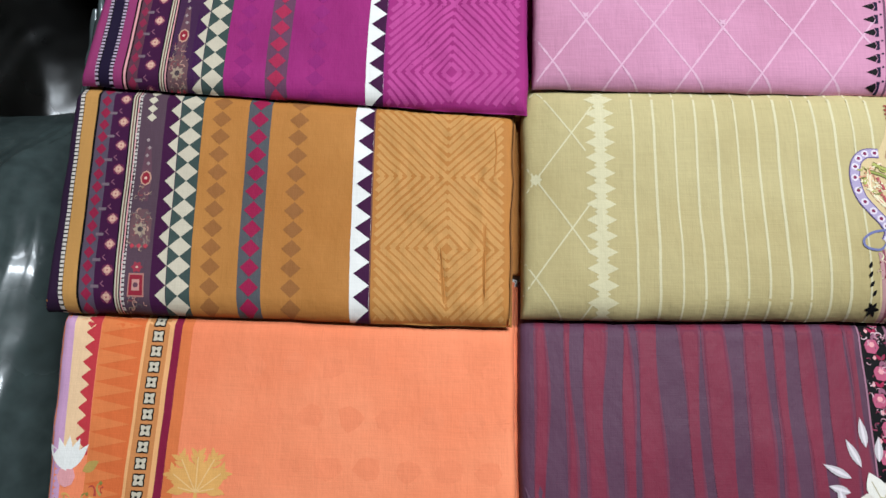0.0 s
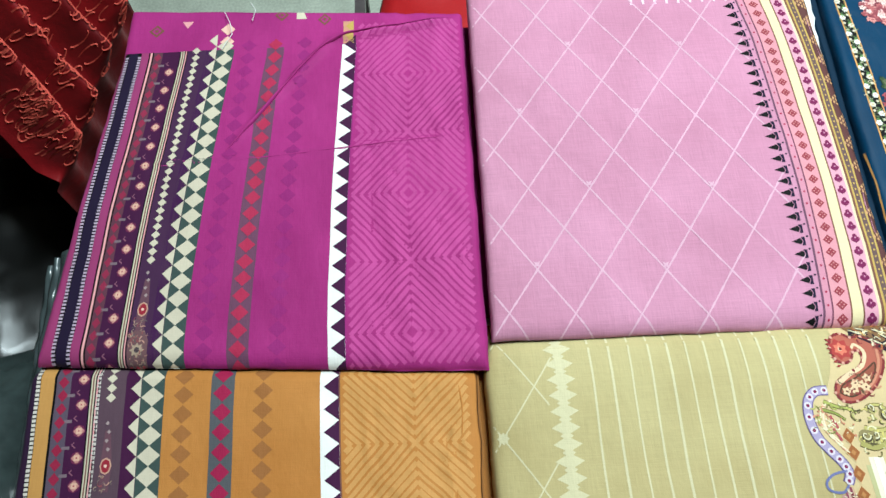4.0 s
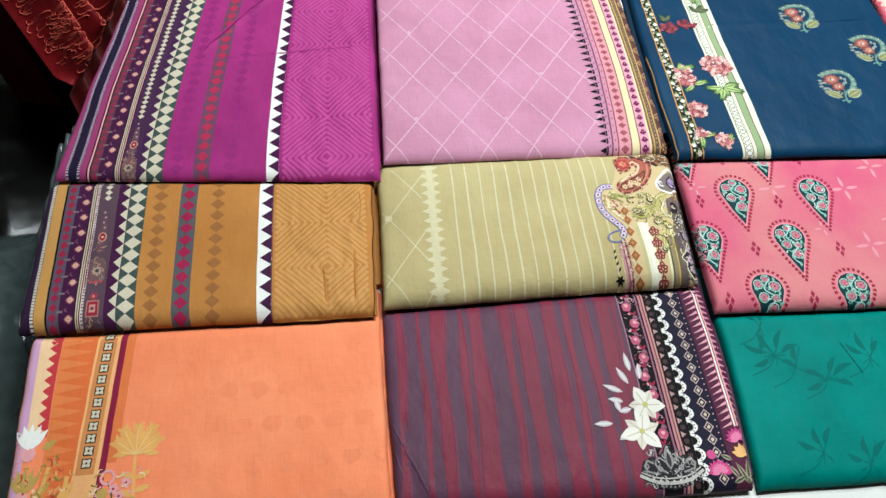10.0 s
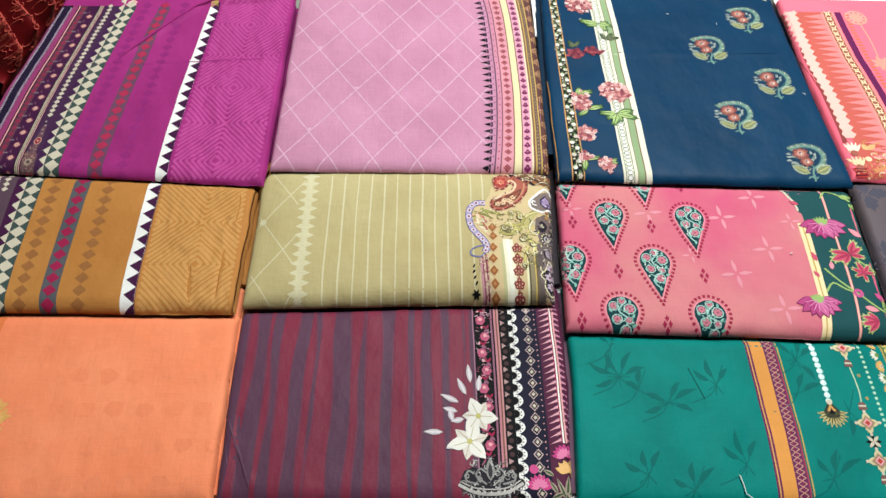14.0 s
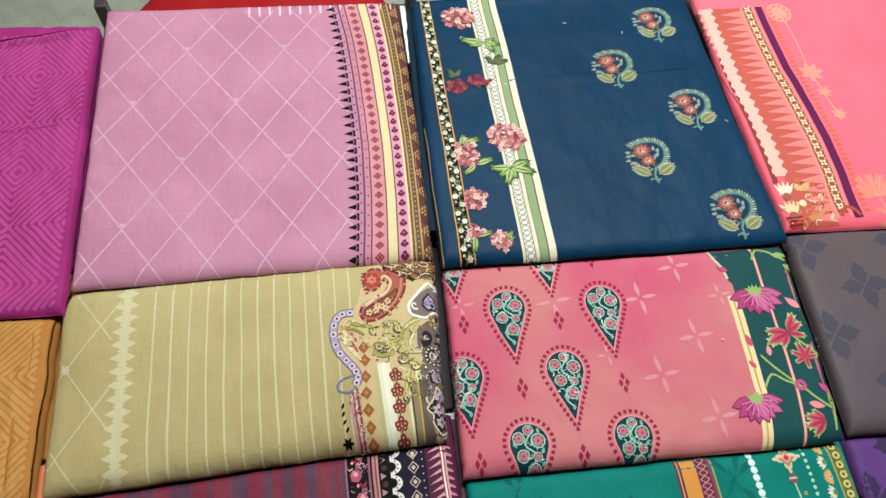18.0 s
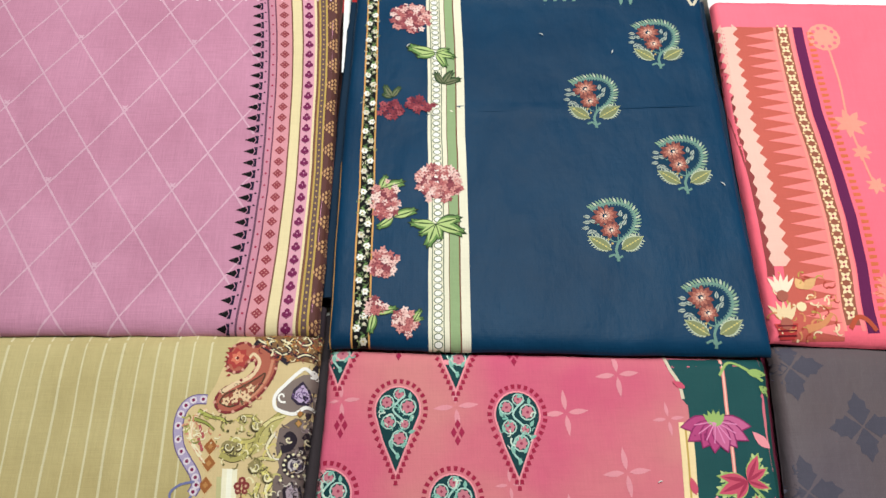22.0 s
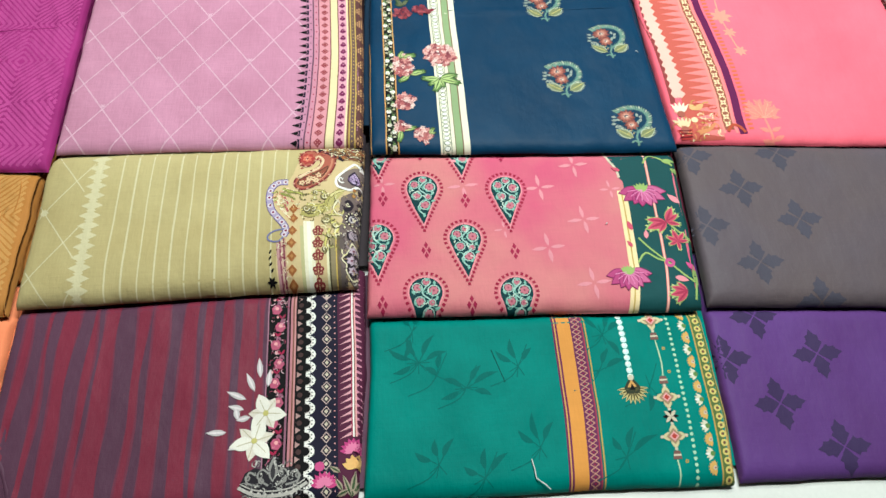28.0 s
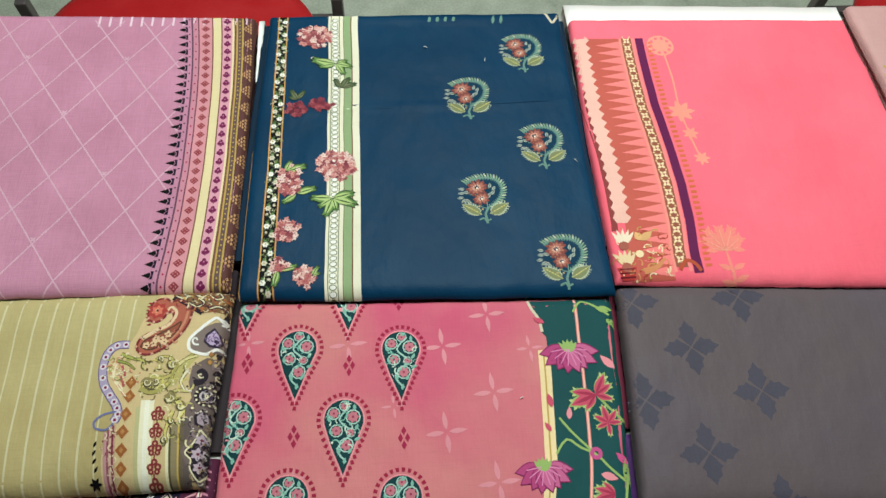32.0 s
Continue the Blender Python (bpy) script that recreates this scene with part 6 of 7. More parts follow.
for pts in ([(0.705, 0.108), (0.716, 0.120), (0.728, 0.112), (0.741, 0.105), (0.752, 0.092), (0.766, 0.078)], [(0.712, 0.140), (0.722, 0.126), (0.740, 0.106)], [(0.742, 0.245), (0.752, 0.256), (0.766, 0.250), (0.778, 0.240)], [(0.752, 0.158), (0.764, 0.142), (0.774, 0.130), (0.778, 0.112)], [(0.760, 0.060), (0.766, 0.085), (0.772, 0.100)]):
    q.curve(pts, 0.0022, LIME)
for x, y, a, l, m in ((0.721, 0.138, 80, 0.012, PETAL), (0.766, 0.248, 350, 0.016, LIME), (0.774, 0.236, 320, 0.016, LIME), (0.773, 0.185, 130, 0.018, PETAL), (0.768, 0.095, 130, 0.014, fabric((206, 84, 140))), (0.752, 0.262, 60, 0.014, fabric((206, 84, 140))),
                      (0.764, 0.266, 30, 0.014, fabric((206, 84, 140))), (0.742, 0.088, 340, 0.016, PETAL), (0.769, 0.075, 95, 0.026, LIME), (0.777, 0.120, 100, 0.016, LIME), (0.707, 0.150, 100, 0.014, fabric((206, 84, 110))), (0.703, 0.128, 120, 0.010, fabric((206, 84, 110))), (0.712, 0.235, 150, 0.012, fabric((206, 84, 110)))):
    q.leaf(x, y, a, l, l * 0.45, m, 5)
q.ring(0.741, 0.106, 0.002, 0.0058, fabric((196, 84, 140)), 10, 5)
q.done()

# ---- teal cloth, front row ----
TEAL = fabric((24, 132, 122), (18, 119, 110), blotch=14, slub=0.07)
TEAL_DARK = fabric((14, 105, 98))
teal = Cloth("folded_cloth", "sea green cloth with ochre band and jewelled border, folded", "folded cloths in the front row", TEAL,
             knots([(-0.13, 0.3905), (0.0, 0.4005), (0.06, 0.402)]), knots([(-0.135, 0.7555), (-0.065, 0.7655), (0.05, 0.7685)]), knots([(0.39, -0.1245), (0.60, -0.1265), (0.756, -0.132)]), flat(0.126), ROW3, T3, pressed=knots([(0.40, 0.0625), (0.77, 0.0495)]), stand=-0.113, seed=9, side=fabric((200, 166, 100)), fine=0.007,
             warp=lambda s, y: s + float(np.interp(y, (-0.13, -0.06, 0.06), (-0.007, -0.001, 0.002))))
q = Print(teal, "ochre_band", layer=1)
for a, b, m in ((0.5965, 0.5985, fabric((112, 44, 84))), (0.5985, 0.600, TAN), (0.600, 0.602, fabric((112, 44, 84))), (0.602, 0.6165, fabric((228, 156, 76))), (0.6165, 0.6285, fabric((110, 48, 88))), (0.6285, 0.6300, fabric((168, 60, 84))), (0.6300, 0.6315, TEAL_DARK), (0.6315, 0.6330, GOLD)):
    q.strip(a, b, m, -0.13, 0.09)
for i in range(36):
    y = -0.128 + i * 0.0058
    q.line([(0.6180, y), (0.6270, y + 0.0058)], 0.0009, fabric((206, 150, 130)), 2)
    q.line([(0.6270, y), (0.6180, y + 0.0058)], 0.0009, fabric((206, 150, 130)), 2)
    q.disc(0.6225, y + 0.0058, 0.0009, CRIMSON, 5, 3)
q.done()
for i in range(13):
    q = Print(teal, "pearl", layer=2)
    y = 0.064 - i * 0.0069
    q.disc(0.6715, y, 0.0034, fabric((214, 246, 238)), 10)
    q.disc(0.6708, y + 0.0008, 0.0018, WHITE, 8, 3)
    q.done()
q = Print(teal, "fan_pendant", "gold fan-shaped pendant", layer=3)
for i in range(11):
    a = 180 + 18 * i
    q.leaf(0.6715, -0.032, a, 0.0165, 0.0042, fabric((206, 190, 130)))
    q.leaf(0.6715, -0.032, a, 0.0150, 0.0016, fabric((92, 84, 50)), 4)
q.poly([(0.6715, -0.018), (0.6630, -0.030), (0.6650, -0.037), (0.6780, -0.037), (0.6800, -0.030)], fabric((56, 62, 46)), 4)
q.poly([(0.6715, -0.022), (0.6665, -0.030), (0.6765, -0.030)], TAN, 5)
q.poly([(0.6715, -0.026), (0.6685, -0.033), (0.6745, -0.033)], BLACK, 6)
q.disc(0.6715, -0.020, 0.0032, CREAM, 8, 5)
q.done()
for y in (0.043, -0.043, -0.083):
    q = Print(teal, "jewelled_cross", layer=3)
    for a in (0, 90, 180, 270):
        q.leaf(0.7055, y, a, 0.0125, 0.0085, fabric((216, 204, 160)))
        q.disc(0.7055 + 0.0125 * math.cos(radians(a)), y + 0.0125 * math.sin(radians(a)), 0.0018, CREAM, 6, 4)
    q.diamond(0.7055, y, 0.016, 0.016, fabric((170, 140, 110)), 4)
    q.diamond(0.7055, y, 0.010, 0.010, BLUSH, 5)
    q.diamond(0.7055, y, 0.006, 0.006, fabric((190, 70, 60)), 6)
    yy = y - 0.0185 if y != -0.043 else y + 0.0185
    q.poly([(0.7010, yy - 0.004), (0.7100, yy - 0.004), (0.7085, yy + 0.004), (0.7025, yy + 0.004)], fabric((126, 90, 84)), 4)
    q.line([(0.7015, yy), (0.7095, yy)], 0.0018, CREAM, 5)
    q.done()
q = Print(teal, "black_star", layer=3)
for i in range(8):
    q.leaf(0.7055, -0.063, 45 * i, 0.0085, 0.0036, BLACK if i % 2 == 0 else CREAM, 3 + i % 2)
q.done()
q = Print(teal, "chain_cord", layer=2)
q.curve([(0.7060, 0.020), (0.7075, -0.005), (0.7060, -0.020)], 0.0014, fabric((190, 214, 176)))
q.curve([(0.7050, -0.106), (0.7062, -0.118), (0.7050, -0.132)], 0.0014, fabric((190, 214, 176)))
for x, y in ((0.713, 0.010), (0.7135, -0.016), (0.7145, -0.108)):
    q.ring(x, y, 0.0008, 0.0019, GOLD, 8)
for i in range(34):
    q.disc(0.7235, 0.068 - i * 0.0060, 0.0019, fabric((178, 222, 190)), 7)
q.done()
q = Print(teal, "palmette_row", layer=2)
for i in range(14):
    y = 0.062 - i * 0.0137
    if i % 2 == 0:
        for a in (130, 155, 180, 205, 230):
            q.leaf(0.7425, y, a, 0.0088, 0.0036, fabric((226, 222, 196)) if a != 180 else WHITE)
        q.disc(0.7415, y, 0.0026, LEAF, 7, 3)
    else:
        for a in range(95, 266, 24):
            q.leaf(0.7425, y, a, 0.0076, 0.0036, fabric((222, 176, 100)))
        q.disc(0.7420, y, 0.0022, CREAM, 7, 3)
        q.disc(0.7420, y, 0.0010, fabric((170, 84, 60)), 7, 4)
    q.cut("palmette")
q = Print(teal, "ring_border", layer=1)
q.strip(0.7485, 0.7500, GOLD, -0.134, 0.09)
q.strip(0.7500, 0.7610, fabric((96, 116, 66)), -0.134, 0.09)
q.strip(0.7610, 0.7700, fabric((232, 196, 120)), -0.134, 0.09)
q.under = q.cut("ring_border")
for i in range(24):
    y = -0.128 + i * 0.0088
    q.ring(0.7553, y, 0.0016, 0.0036, fabric((226, 206, 120)), 10, 2)
    q.disc(0.7553, y, 0.0014, BROWN, 6, 2)
    q.cut("border_ring")
for bx, by, sprays in ((0.452, 0.010, ((60, .034), (110, .030), (150, .036), (20, .030), (200, .026), (320, .022))), (0.470, -0.005, ((75, .022), (330, .028))), (0.500, -0.020, ((25, .036), (55, .026), (200, .026), (340, .024))), (0.555, 0.00, ((100, .030), (50, .022), (140, .026))), (0.447, 0.045, ((70, .026), (110, .02), (250, .03))),
                       (0.570, -0.085, ((100, .036), (140, .026), (60, .026))), (0.470, -0.095, ((60, .026), (100, .022), (150, .024))), (0.650, 0.03, ((120, .036), (60, .030), (30, .026), (300, .026))), (0.640, -0.01, ((20, .03), (60, .024))), (0.690, -0.03, ((300, .036), (260, .024))), (0.655, -0.10, ((30, .040), (70, .03), (120, .02))),
                       (0.515, -0.11, ((45, .03), (90, .026), (150, .02)))):
    q = Print(teal, "shadow_leaf_spray", layer=1)
    for a, l in sprays:
        q.leaf(bx + 0.008 * math.cos(radians(a)), by + 0.008 * math.sin(radians(a)), a, 0.8 * l, 0.0062, TEAL_DARK, bend=0.1)
        q.line([(bx, by), (bx + 0.008 * math.cos(radians(a)), by + 0.008 * math.sin(radians(a)))], 0.0008, TEAL_DARK)
        q.line([(bx, by), (bx + 0.012 * math.cos(radians(a + 160)), by + 0.012 * math.sin(radians(a + 160)))], 0.0009, TEAL_DARK)
    q.curve([(bx - 0.03, by - 0.02), (bx - 0.01, by - 0.012), (bx, by), (bx + 0.012, by + 0.024)], 0.0011, TEAL_DARK)
    q.done()
q = Print(teal, "dark_slub_thread", layer=3)
q.line([(0.5285, 0.020), (0.540, -0.016)], 0.0006, fabric((10, 66, 62)))
q.done()

# ---- grey cloth, middle row, and purple cloth, front row ----
SLATE = fabric((97, 87, 95), (99, 86, 87), blotch=5, rough=0.52)
SLATE_MARK = fabric((80, 77, 90))
grey = Cloth("folded_cloth", "plain grey-mauve cloth with dark leaf crosses, folded", "folded cloths in the middle row", SLATE,
             knots([(0.05, 0.7725), (0.16, 0.782), (0.25, 0.789), (0.30, 0.7905), (0.6, 0.793)]), flat(1.16), knots([(0.77, 0.0545), (1.16, 0.030)]), flat(0.312), ROW2, T2, pressed=knots([(0.79, 0.2715), (1.16, 0.2500)]), stand=0.132, seed=10, plump=flat(0.004))
VIOLET = fabric((98, 62, 130), (90, 54, 116), blotch=6, rough=0.55)
VIOLET_MARK = fabric((66, 50, 90))
purple = Cloth("folded_cloth", "deep violet cloth with dark leaf crosses, folded", "folded cloths in the front row", VIOLET,
               knots([(-0.13, 0.7600), (0.05, 0.7720)]), flat(1.14), knots([(0.76, -0.131), (1.14, -0.140)]), flat(0.126), ROW3, T3, pressed=knots([(0.77, 0.0545), (1.16, 0.030)]), stand=-0.119, seed=11)


def leaf_cross(c, x, y, m, k=1.0):
    """Four toothed leaves set in a cross."""
    q = Print(c, "leaf_cross", layer=1)
    for a in (2, 92, 182, 272):
        ca, sa = math.cos(radians(a)), math.sin(radians(a))
        half = [(0.0015, 0.0006), (0.006, 0.0045), (0.0085, 0.0062), (0.0125, 0.0098), (0.0150, 0.0068), (0.0205, 0.0072), (0.0225, 0.0036), (0.0285, 0.0)]
        pts = half + [(u, -v) for u, v in half[-2::-1]]
        q.poly([(x + k * (u * ca - v * sa), y + k * (u * sa + v * ca)) for u, v in pts], m)
    q.done()


for x, y in ((0.802, 0.251), (0.852, 0.201), (0.909, 0.154), (0.844, 0.100), (0.913, 0.252), (0.796, 0.151), (0.903, 0.050)):
    leaf_cross(grey, x, y, SLATE_MARK)
for x, y in ((0.824, 0.042), (0.881, -0.006), (0.822, -0.057), (0.874, -0.105), (0.779, -0.006)):
    leaf_cross(purple, x, y, VIOLET_MARK)

# ---- coral cloth, back row ----
CORAL = fabric((252, 116, 136), (247, 106, 126), blotch=6)
RUST, SHELL = fabric((202, 98, 86)), fabric((247, 194, 180))
coral = Cloth("folded_cloth", "coral pink cloth with spiked rust border, folded over white lining", "folded cloths in the back row", CORAL,
              knots([(0.26, 0.788), (0.44, 0.789), (0.64, 0.796)]), flat(1.161), knots([(0.79, 0.2715), (1.16, 0.2500)]), knots([(0.79, 0.638), (1.16, 0.630)]), ROW1, T1, stand=0.318, seed=12,
              ridges=((0.938, 0.628, 0.952, 0.560, 0.0014, 0.002),), warp=lambda s, y: s + float(np.interp(y, (0.27, 0.30, 0.34, 0.39, 0.44, 0.50, 0.56, 0.61), (0.0, 0.0, 0.004, 0.006, 0.004, 0.0, 0.001, 0.002))))
q = Print(coral, "rust_edge", layer=1)
q.strip(0.7915, 0.7985, fabric((146, 66, 66)), 0.33, 0.605)
q.done()
q = Print(coral, "shell_zigzag", layer=2)
q.strip(0.7975, 0.8095, SHELL, 0.34, 0.605)
teeth(q, 0.8090, 0.0055, 0.0128, SHELL, 0.34, 0.605, 1)
teeth(q, 0.7980, 0.0035, 0.0128, SHELL, 0.34, 0.605, -1)
q.done()
q = Print(coral, "spiked_band", layer=1)
q.strip(0.807, 0.852, RUST, 0.272, 0.605)
teeth(q, 0.852, 0.031, 0.0125, fabric((252, 138, 136)), 0.275, 0.605, -1, 2)
q.done()
q = Print(coral, "quatrefoil_band", layer=1)
q.strip(0.852, 0.855, fabric((252, 150, 140)), 0.28, 0.605)
q.strip(0.855, 0.8675, fabric((158, 92, 74)), 0.285, 0.605)
q.strip(0.8675, 0.8715, fabric((252, 140, 140)), 0.28, 0.605)
q.under = q.cut("quatrefoil_band")
for i in range(27):
    y = 0.294 + i * 0.0118
    q.flower(0.8612, y, 0.0056, 4, fabric((252, 224, 180)), CRIMSON, turn=45, wide=0.6, layer=2)
    q.disc(0.8572, y + 0.0059, 0.0012, fabric((252, 214, 160)), 5, 2)
    q.disc(0.8655, y + 0.0059, 0.0012, fabric((252, 214, 160)), 5, 2)
    q.cut("quatrefoil")
q = Print(coral, "plum_stripe", layer=1)
q.strip(0.8725, 0.8825, fabric((104, 32, 82)), 0.278, 0.605)
q.done()
q = Print(coral, "bead_row", layer=1)
for i in range(46):
    y = 0.284 + i * 0.0069
    q.poly([(0.8860, y), (0.8925, y + 0.0006), (0.8930, y + 0.0036), (0.8860, y + 0.0040)], fabric((222, 112, 76)))
    q.cut("bead")
APRICOT = fabric((255, 158, 140))
q = Print(coral, "hanging_garland", layer=1, warp=False)
q.curve([(0.906, 0.590), (0.908, 0.54), (0.906, 0.490), (0.909, 0.45), (0.914, 0.418)], 0.0022, APRICOT)
q.disc(0.905, 0.592, 0.017, APRICOT, 14)
for i in range(10):
    q.disc(0.905 + 0.012 * math.cos(i * 0.628), 0.592 + 0.012 * math.sin(i * 0.628), 0.0022, CORAL, 6, 2)
for x, y, r in ((0.907, 0.488, 0.017), (0.910, 0.455, 0.010), (0.915, 0.420, 0.010)):
    q.flower(x, y, r, 7, APRICOT, wide=0.45)
q.done()
q = Print(coral, "straw_plant", layer=1, warp=False)
palm(q, 0.911, 0.302, 0.85, fabric((252, 146, 134)), fabric((255, 172, 150)))
q.done()
q = Print(coral, "lotus_column", layer=4)
for y, m in ((0.312, fabric((250, 230, 206))), (0.287, fabric((240, 212, 170)))):
    for a in (55, 72, 90, 108, 125):
        q.leaf(0.803, y, a, 0.021, 0.0050, m, 4 + (a == 90))
    q.disc(0.803, y, 0.0055, SALMON, 8, 6)
q.poly([(0.793, 0.287), (0.813, 0.287), (0.809, 0.274), (0.797, 0.274)], fabric((190, 62, 62)))
for i in range(3):
    q.line([(0.795, 0.277 + 0.004 * i), (0.811, 0.277 + 0.004 * i)], 0.0012, fabric((110, 30, 40)), 6)
q.leaf(0.822, 0.318, 40, 0.016, 0.009, fabric((226, 176, 122)))
q.leaf(0.822, 0.318, 120, 0.012, 0.008, fabric((236, 186, 128)))
q.disc(0.819, 0.302, 0.0045, fabric((252, 226, 180)), 8)
q.curve([(0.820, 0.282), (0.834, 0.286), (0.845, 0.296)], 0.007, fabric((220, 146, 100)), ends=0.003)
scrollwork(q, lambda g: (g.uniform(0.792, 0.850), g.uniform(0.274, 0.330)), 44, [GOLD, fabric((220, 146, 100)), fabric((176, 70, 56)), fabric((250, 220, 180))], 0.0075, 91, 3)
q.curve([(0.858, 0.282), (0.866, 0.292), (0.874, 0.290), (0.880, 0.280)], 0.004, fabric((190, 84, 60)))
q.done()
lining = tagged(new("white_paper_lining"), "white paper lining showing behind the coral cloth", "paper")
vs, fs = [], []
for j in range(7):
    for i in range(41):
        x, y = 0.797 + 0.366 * i / 40, 0.52 + 0.155 * j / 6 - 0.012 * i / 40
        vs.append((x, y, 0.7742 + 0.0004 * math.sin(i * 0.7 + j) + 0.0012 * (j / 6) ** 2))
for j in range(6):
    for i in range(40):
        a = j * 41 + i
        fs.append((a, a + 1, a + 42, a + 41))
n = len(vs)
vs += [(x, y, TABLE + 0.0005) for x, y, z in vs]
fs += [tuple(n + k for k in f[::-1]) for f in fs]
rim = list(range(41)) + [41 * j + 40 for j in range(1, 7)] + [246 + i for i in range(39, -1, -1)] + [41 * j for j in range(5, 0, -1)]
fs += [(rim[i - 1], rim[i], n + rim[i], n + rim[i - 1]) for i in range(len(rim))]
sheet = mesh_object("sheet", vs, fs, [surface("white_paper", (250, 250, 248), 0.7, scale=20, vary=0.03)], parent=lining)

# white piece added high in the gap, standing in for the lit table below
slip = tagged(new("gap_white_piece"), "white piece added in the gap between pink and navy cloths", "paper")
vs, fs = [], []
for j in range(9):
    y = 0.560 + 0.095 * j / 8
    for x in (0.4095, 0.4120, 0.4140 + 0.0025 * j / 8):
        vs.append((x, y, 0.7715 + 0.0050 * j / 8 + 0.0008 * math.sin(3 * j + 90 * x)))
for j in range(8):
    for i in range(2):
        fs.append((3 * j + i, 3 * j + i + 1, 3 * j + i + 4, 3 * j + i + 3))
n = len(vs)
vs += [(x, y, TABLE + 0.0005) for x, y, z in vs]
fs += [tuple(n + k for k in f[::-1]) for f in fs]
rim = [0, 1, 2] + [3 * j + 2 for j in range(1, 9)] + [25, 24] + [3 * j for j in range(7, 0, -1)]
fs += [(rim[i - 1], rim[i], n + rim[i], n + rim[i - 1]) for i in range(len(rim))]
mesh_object("gap_white_block", vs, fs, [surface("gap_white", (246, 246, 244), 0.7, scale=20, vary=0.03)], parent=slip)

# ---- beige cloth at the end of the back row ----
beige = Cloth("folded_cloth", "dusty beige-pink cloth with gold motif, folded", "folded cloths in the back row", fabric((204, 160, 158), (196, 150, 148)),
              knots([(0.25, 1.178), (0.65, 1.168)]), flat(1.53), flat(0.255), flat(0.655), ROW1, T1, stand=0.268, seed=13)
q = Print(beige, "gold_motif", layer=1)
for a in range(0, 360, 45):
    q.leaf(1.196, 0.535, a, 0.024, 0.010, GOLD)
    q.leaf(1.196, 0.535, a, 0.014, 0.004, CREAM, 2)
q.done()

# ---- things left of the table ----
def crumpled(name, label, category, x0, x1, y0, y1, z0, peak, m, seed, folds=1.0, cells=(110, 110), tilt=0.0, streak=0.0):
    """A bag or heap with creased film: sharp ridges between flat facets."""
    nx, ny = cells
    vs, fs = [], []
    for j in range(ny + 1):
        for i in range(nx + 1):
            u, v = i / nx, j / ny
            x, y = x0 + (x1 - x0) * u, y0 + (y1 - y0) * v
            dome = (1 - abs(2 * u - 1) ** 3.2) * (1 - abs(2 * v - 1) ** 3.2)
            r = 0.0
            for k, (f, a) in enumerate(((4, 0.040), (9, 0.016), (21, 0.005), (47, 0.0012))):
                r += a * (1 - 2 * abs(noise.noise((x * f + seed, y * f * 0.7, k + seed)))) * folds
            r += streak * max(0.0, u - 0.66) * abs(math.sin(x * 210 + 5 * noise.noise((x * 12, y * 7, seed)))) * (0.5 + noise.noise((x * 6, y * 5, 2.0)))
            vs.append((x + 0.012 * noise.noise((x * 9, y * 9, seed)), y + 0.012 * noise.noise((x * 9, y * 9, seed + 4)), z0 + max(0.0, dome * (peak - z0 + r + tilt * (u - 0.5)))))
    for j in range(ny):
        for i in range(nx):
            a = j * (nx + 1) + i
            fs.append((a, a + 1, a + nx + 2, a + nx + 1))
    root = tagged(new(name), label, category)
    mesh_object("film", vs, fs, [m], parent=root)
    return root


def film_material(name, rgb, rough, coat):
    m = surface(name, rgb, rough, scale=7, vary=0.35, relief=0.0004, fine=60, coat=coat)
    m.node_tree.nodes["Principled BSDF"].inputs["Coat Roughness"].default_value = 0.06
    m.node_tree.nodes["Principled BSDF"].inputs["Specular IOR Level"].default_value = 0.45
    return m


m_grey_film = film_material("grey_plastic_film", (62, 72, 71), 0.24, 0.30)
m_black_film = film_material("black_plastic_film", (9, 9, 8), 0.3, 0.05)
bench = tagged(new("side_bench"), "low dark bench beside the table that holds the bags", "bench")
m_bench = surface("dark_board", (52, 46, 42), 0.6, scale=8, vary=0.2)
part("seat_board", box(-1.35, -0.375, -0.45, 0.92, 0.46, 0.49, 0.004), m_bench, bench)
for x in (-1.30, -0.44):
    for y in (-0.40, 0.84):
        part("leg", box(x, x + 0.05, y, y + 0.05, 0.0, 0.46), m_bench, bench)
grey_bag = crumpled("plastic_bag", "crumpled clear grey plastic bag of cloth beside the table", "bag", -0.80, -0.345, -0.40, 0.42, 0.491, 0.665, m_grey_film, 3.0, 0.55, tilt=0.10, streak=0.045)
flap = []
for j in range(61):
    for i in range(61):
        u, v = i / 60, j / 60
        x, y = -0.432 + 0.080 * u, 0.085 + 0.325 * v
        x = min(x, (-0.354 if y < 0.27 else -0.350) - 0.002)
        ridge = abs(math.sin(u * 13 + 2.2 * noise.noise((u * 3, v * 2.5, 1.0)))) ** 0.7
        flap.append((x, y, 0.612 + 0.122 * u ** 0.6 * (0.75 + 0.25 * v) - 0.10 * max(0.0, 1 - v / 0.3) ** 2 + 0.012 * ridge * min(1.0, 2 * u) * (0.3 + 0.7 * v) + 0.004 * noise.noise((u * 9, v * 14, 3.0))))
m_clear = film_material("clear_pleated_film", (84, 94, 95), 0.2, 0.5)
mesh_object("pleated_flap", flap, [(j * 61 + i, j * 61 + i + 1, j * 61 + i + 62, j * 61 + i + 61) for j in range(60) for i in range(60)], [m_clear], parent=grey_bag, label="clear pleated flap catching the light")
crumpled("plastic_bag", "shiny black plastic bag lying on the bench", "bag", -1.15, -0.355, 0.22, 0.78, 0.491, 0.590, m_black_film, 8.0, 0.45)
m_case = film_material("greenish_clear_plastic", (96, 112, 100), 0.12, 0.8)
case = tagged(new("clear_plastic_box"), "greenish clear plastic box lying past the black bag", "box")
part("lid", box(-0.98, -0.640, 0.62, 0.86, 0.60, 0.612, 0.003), m_case, case)
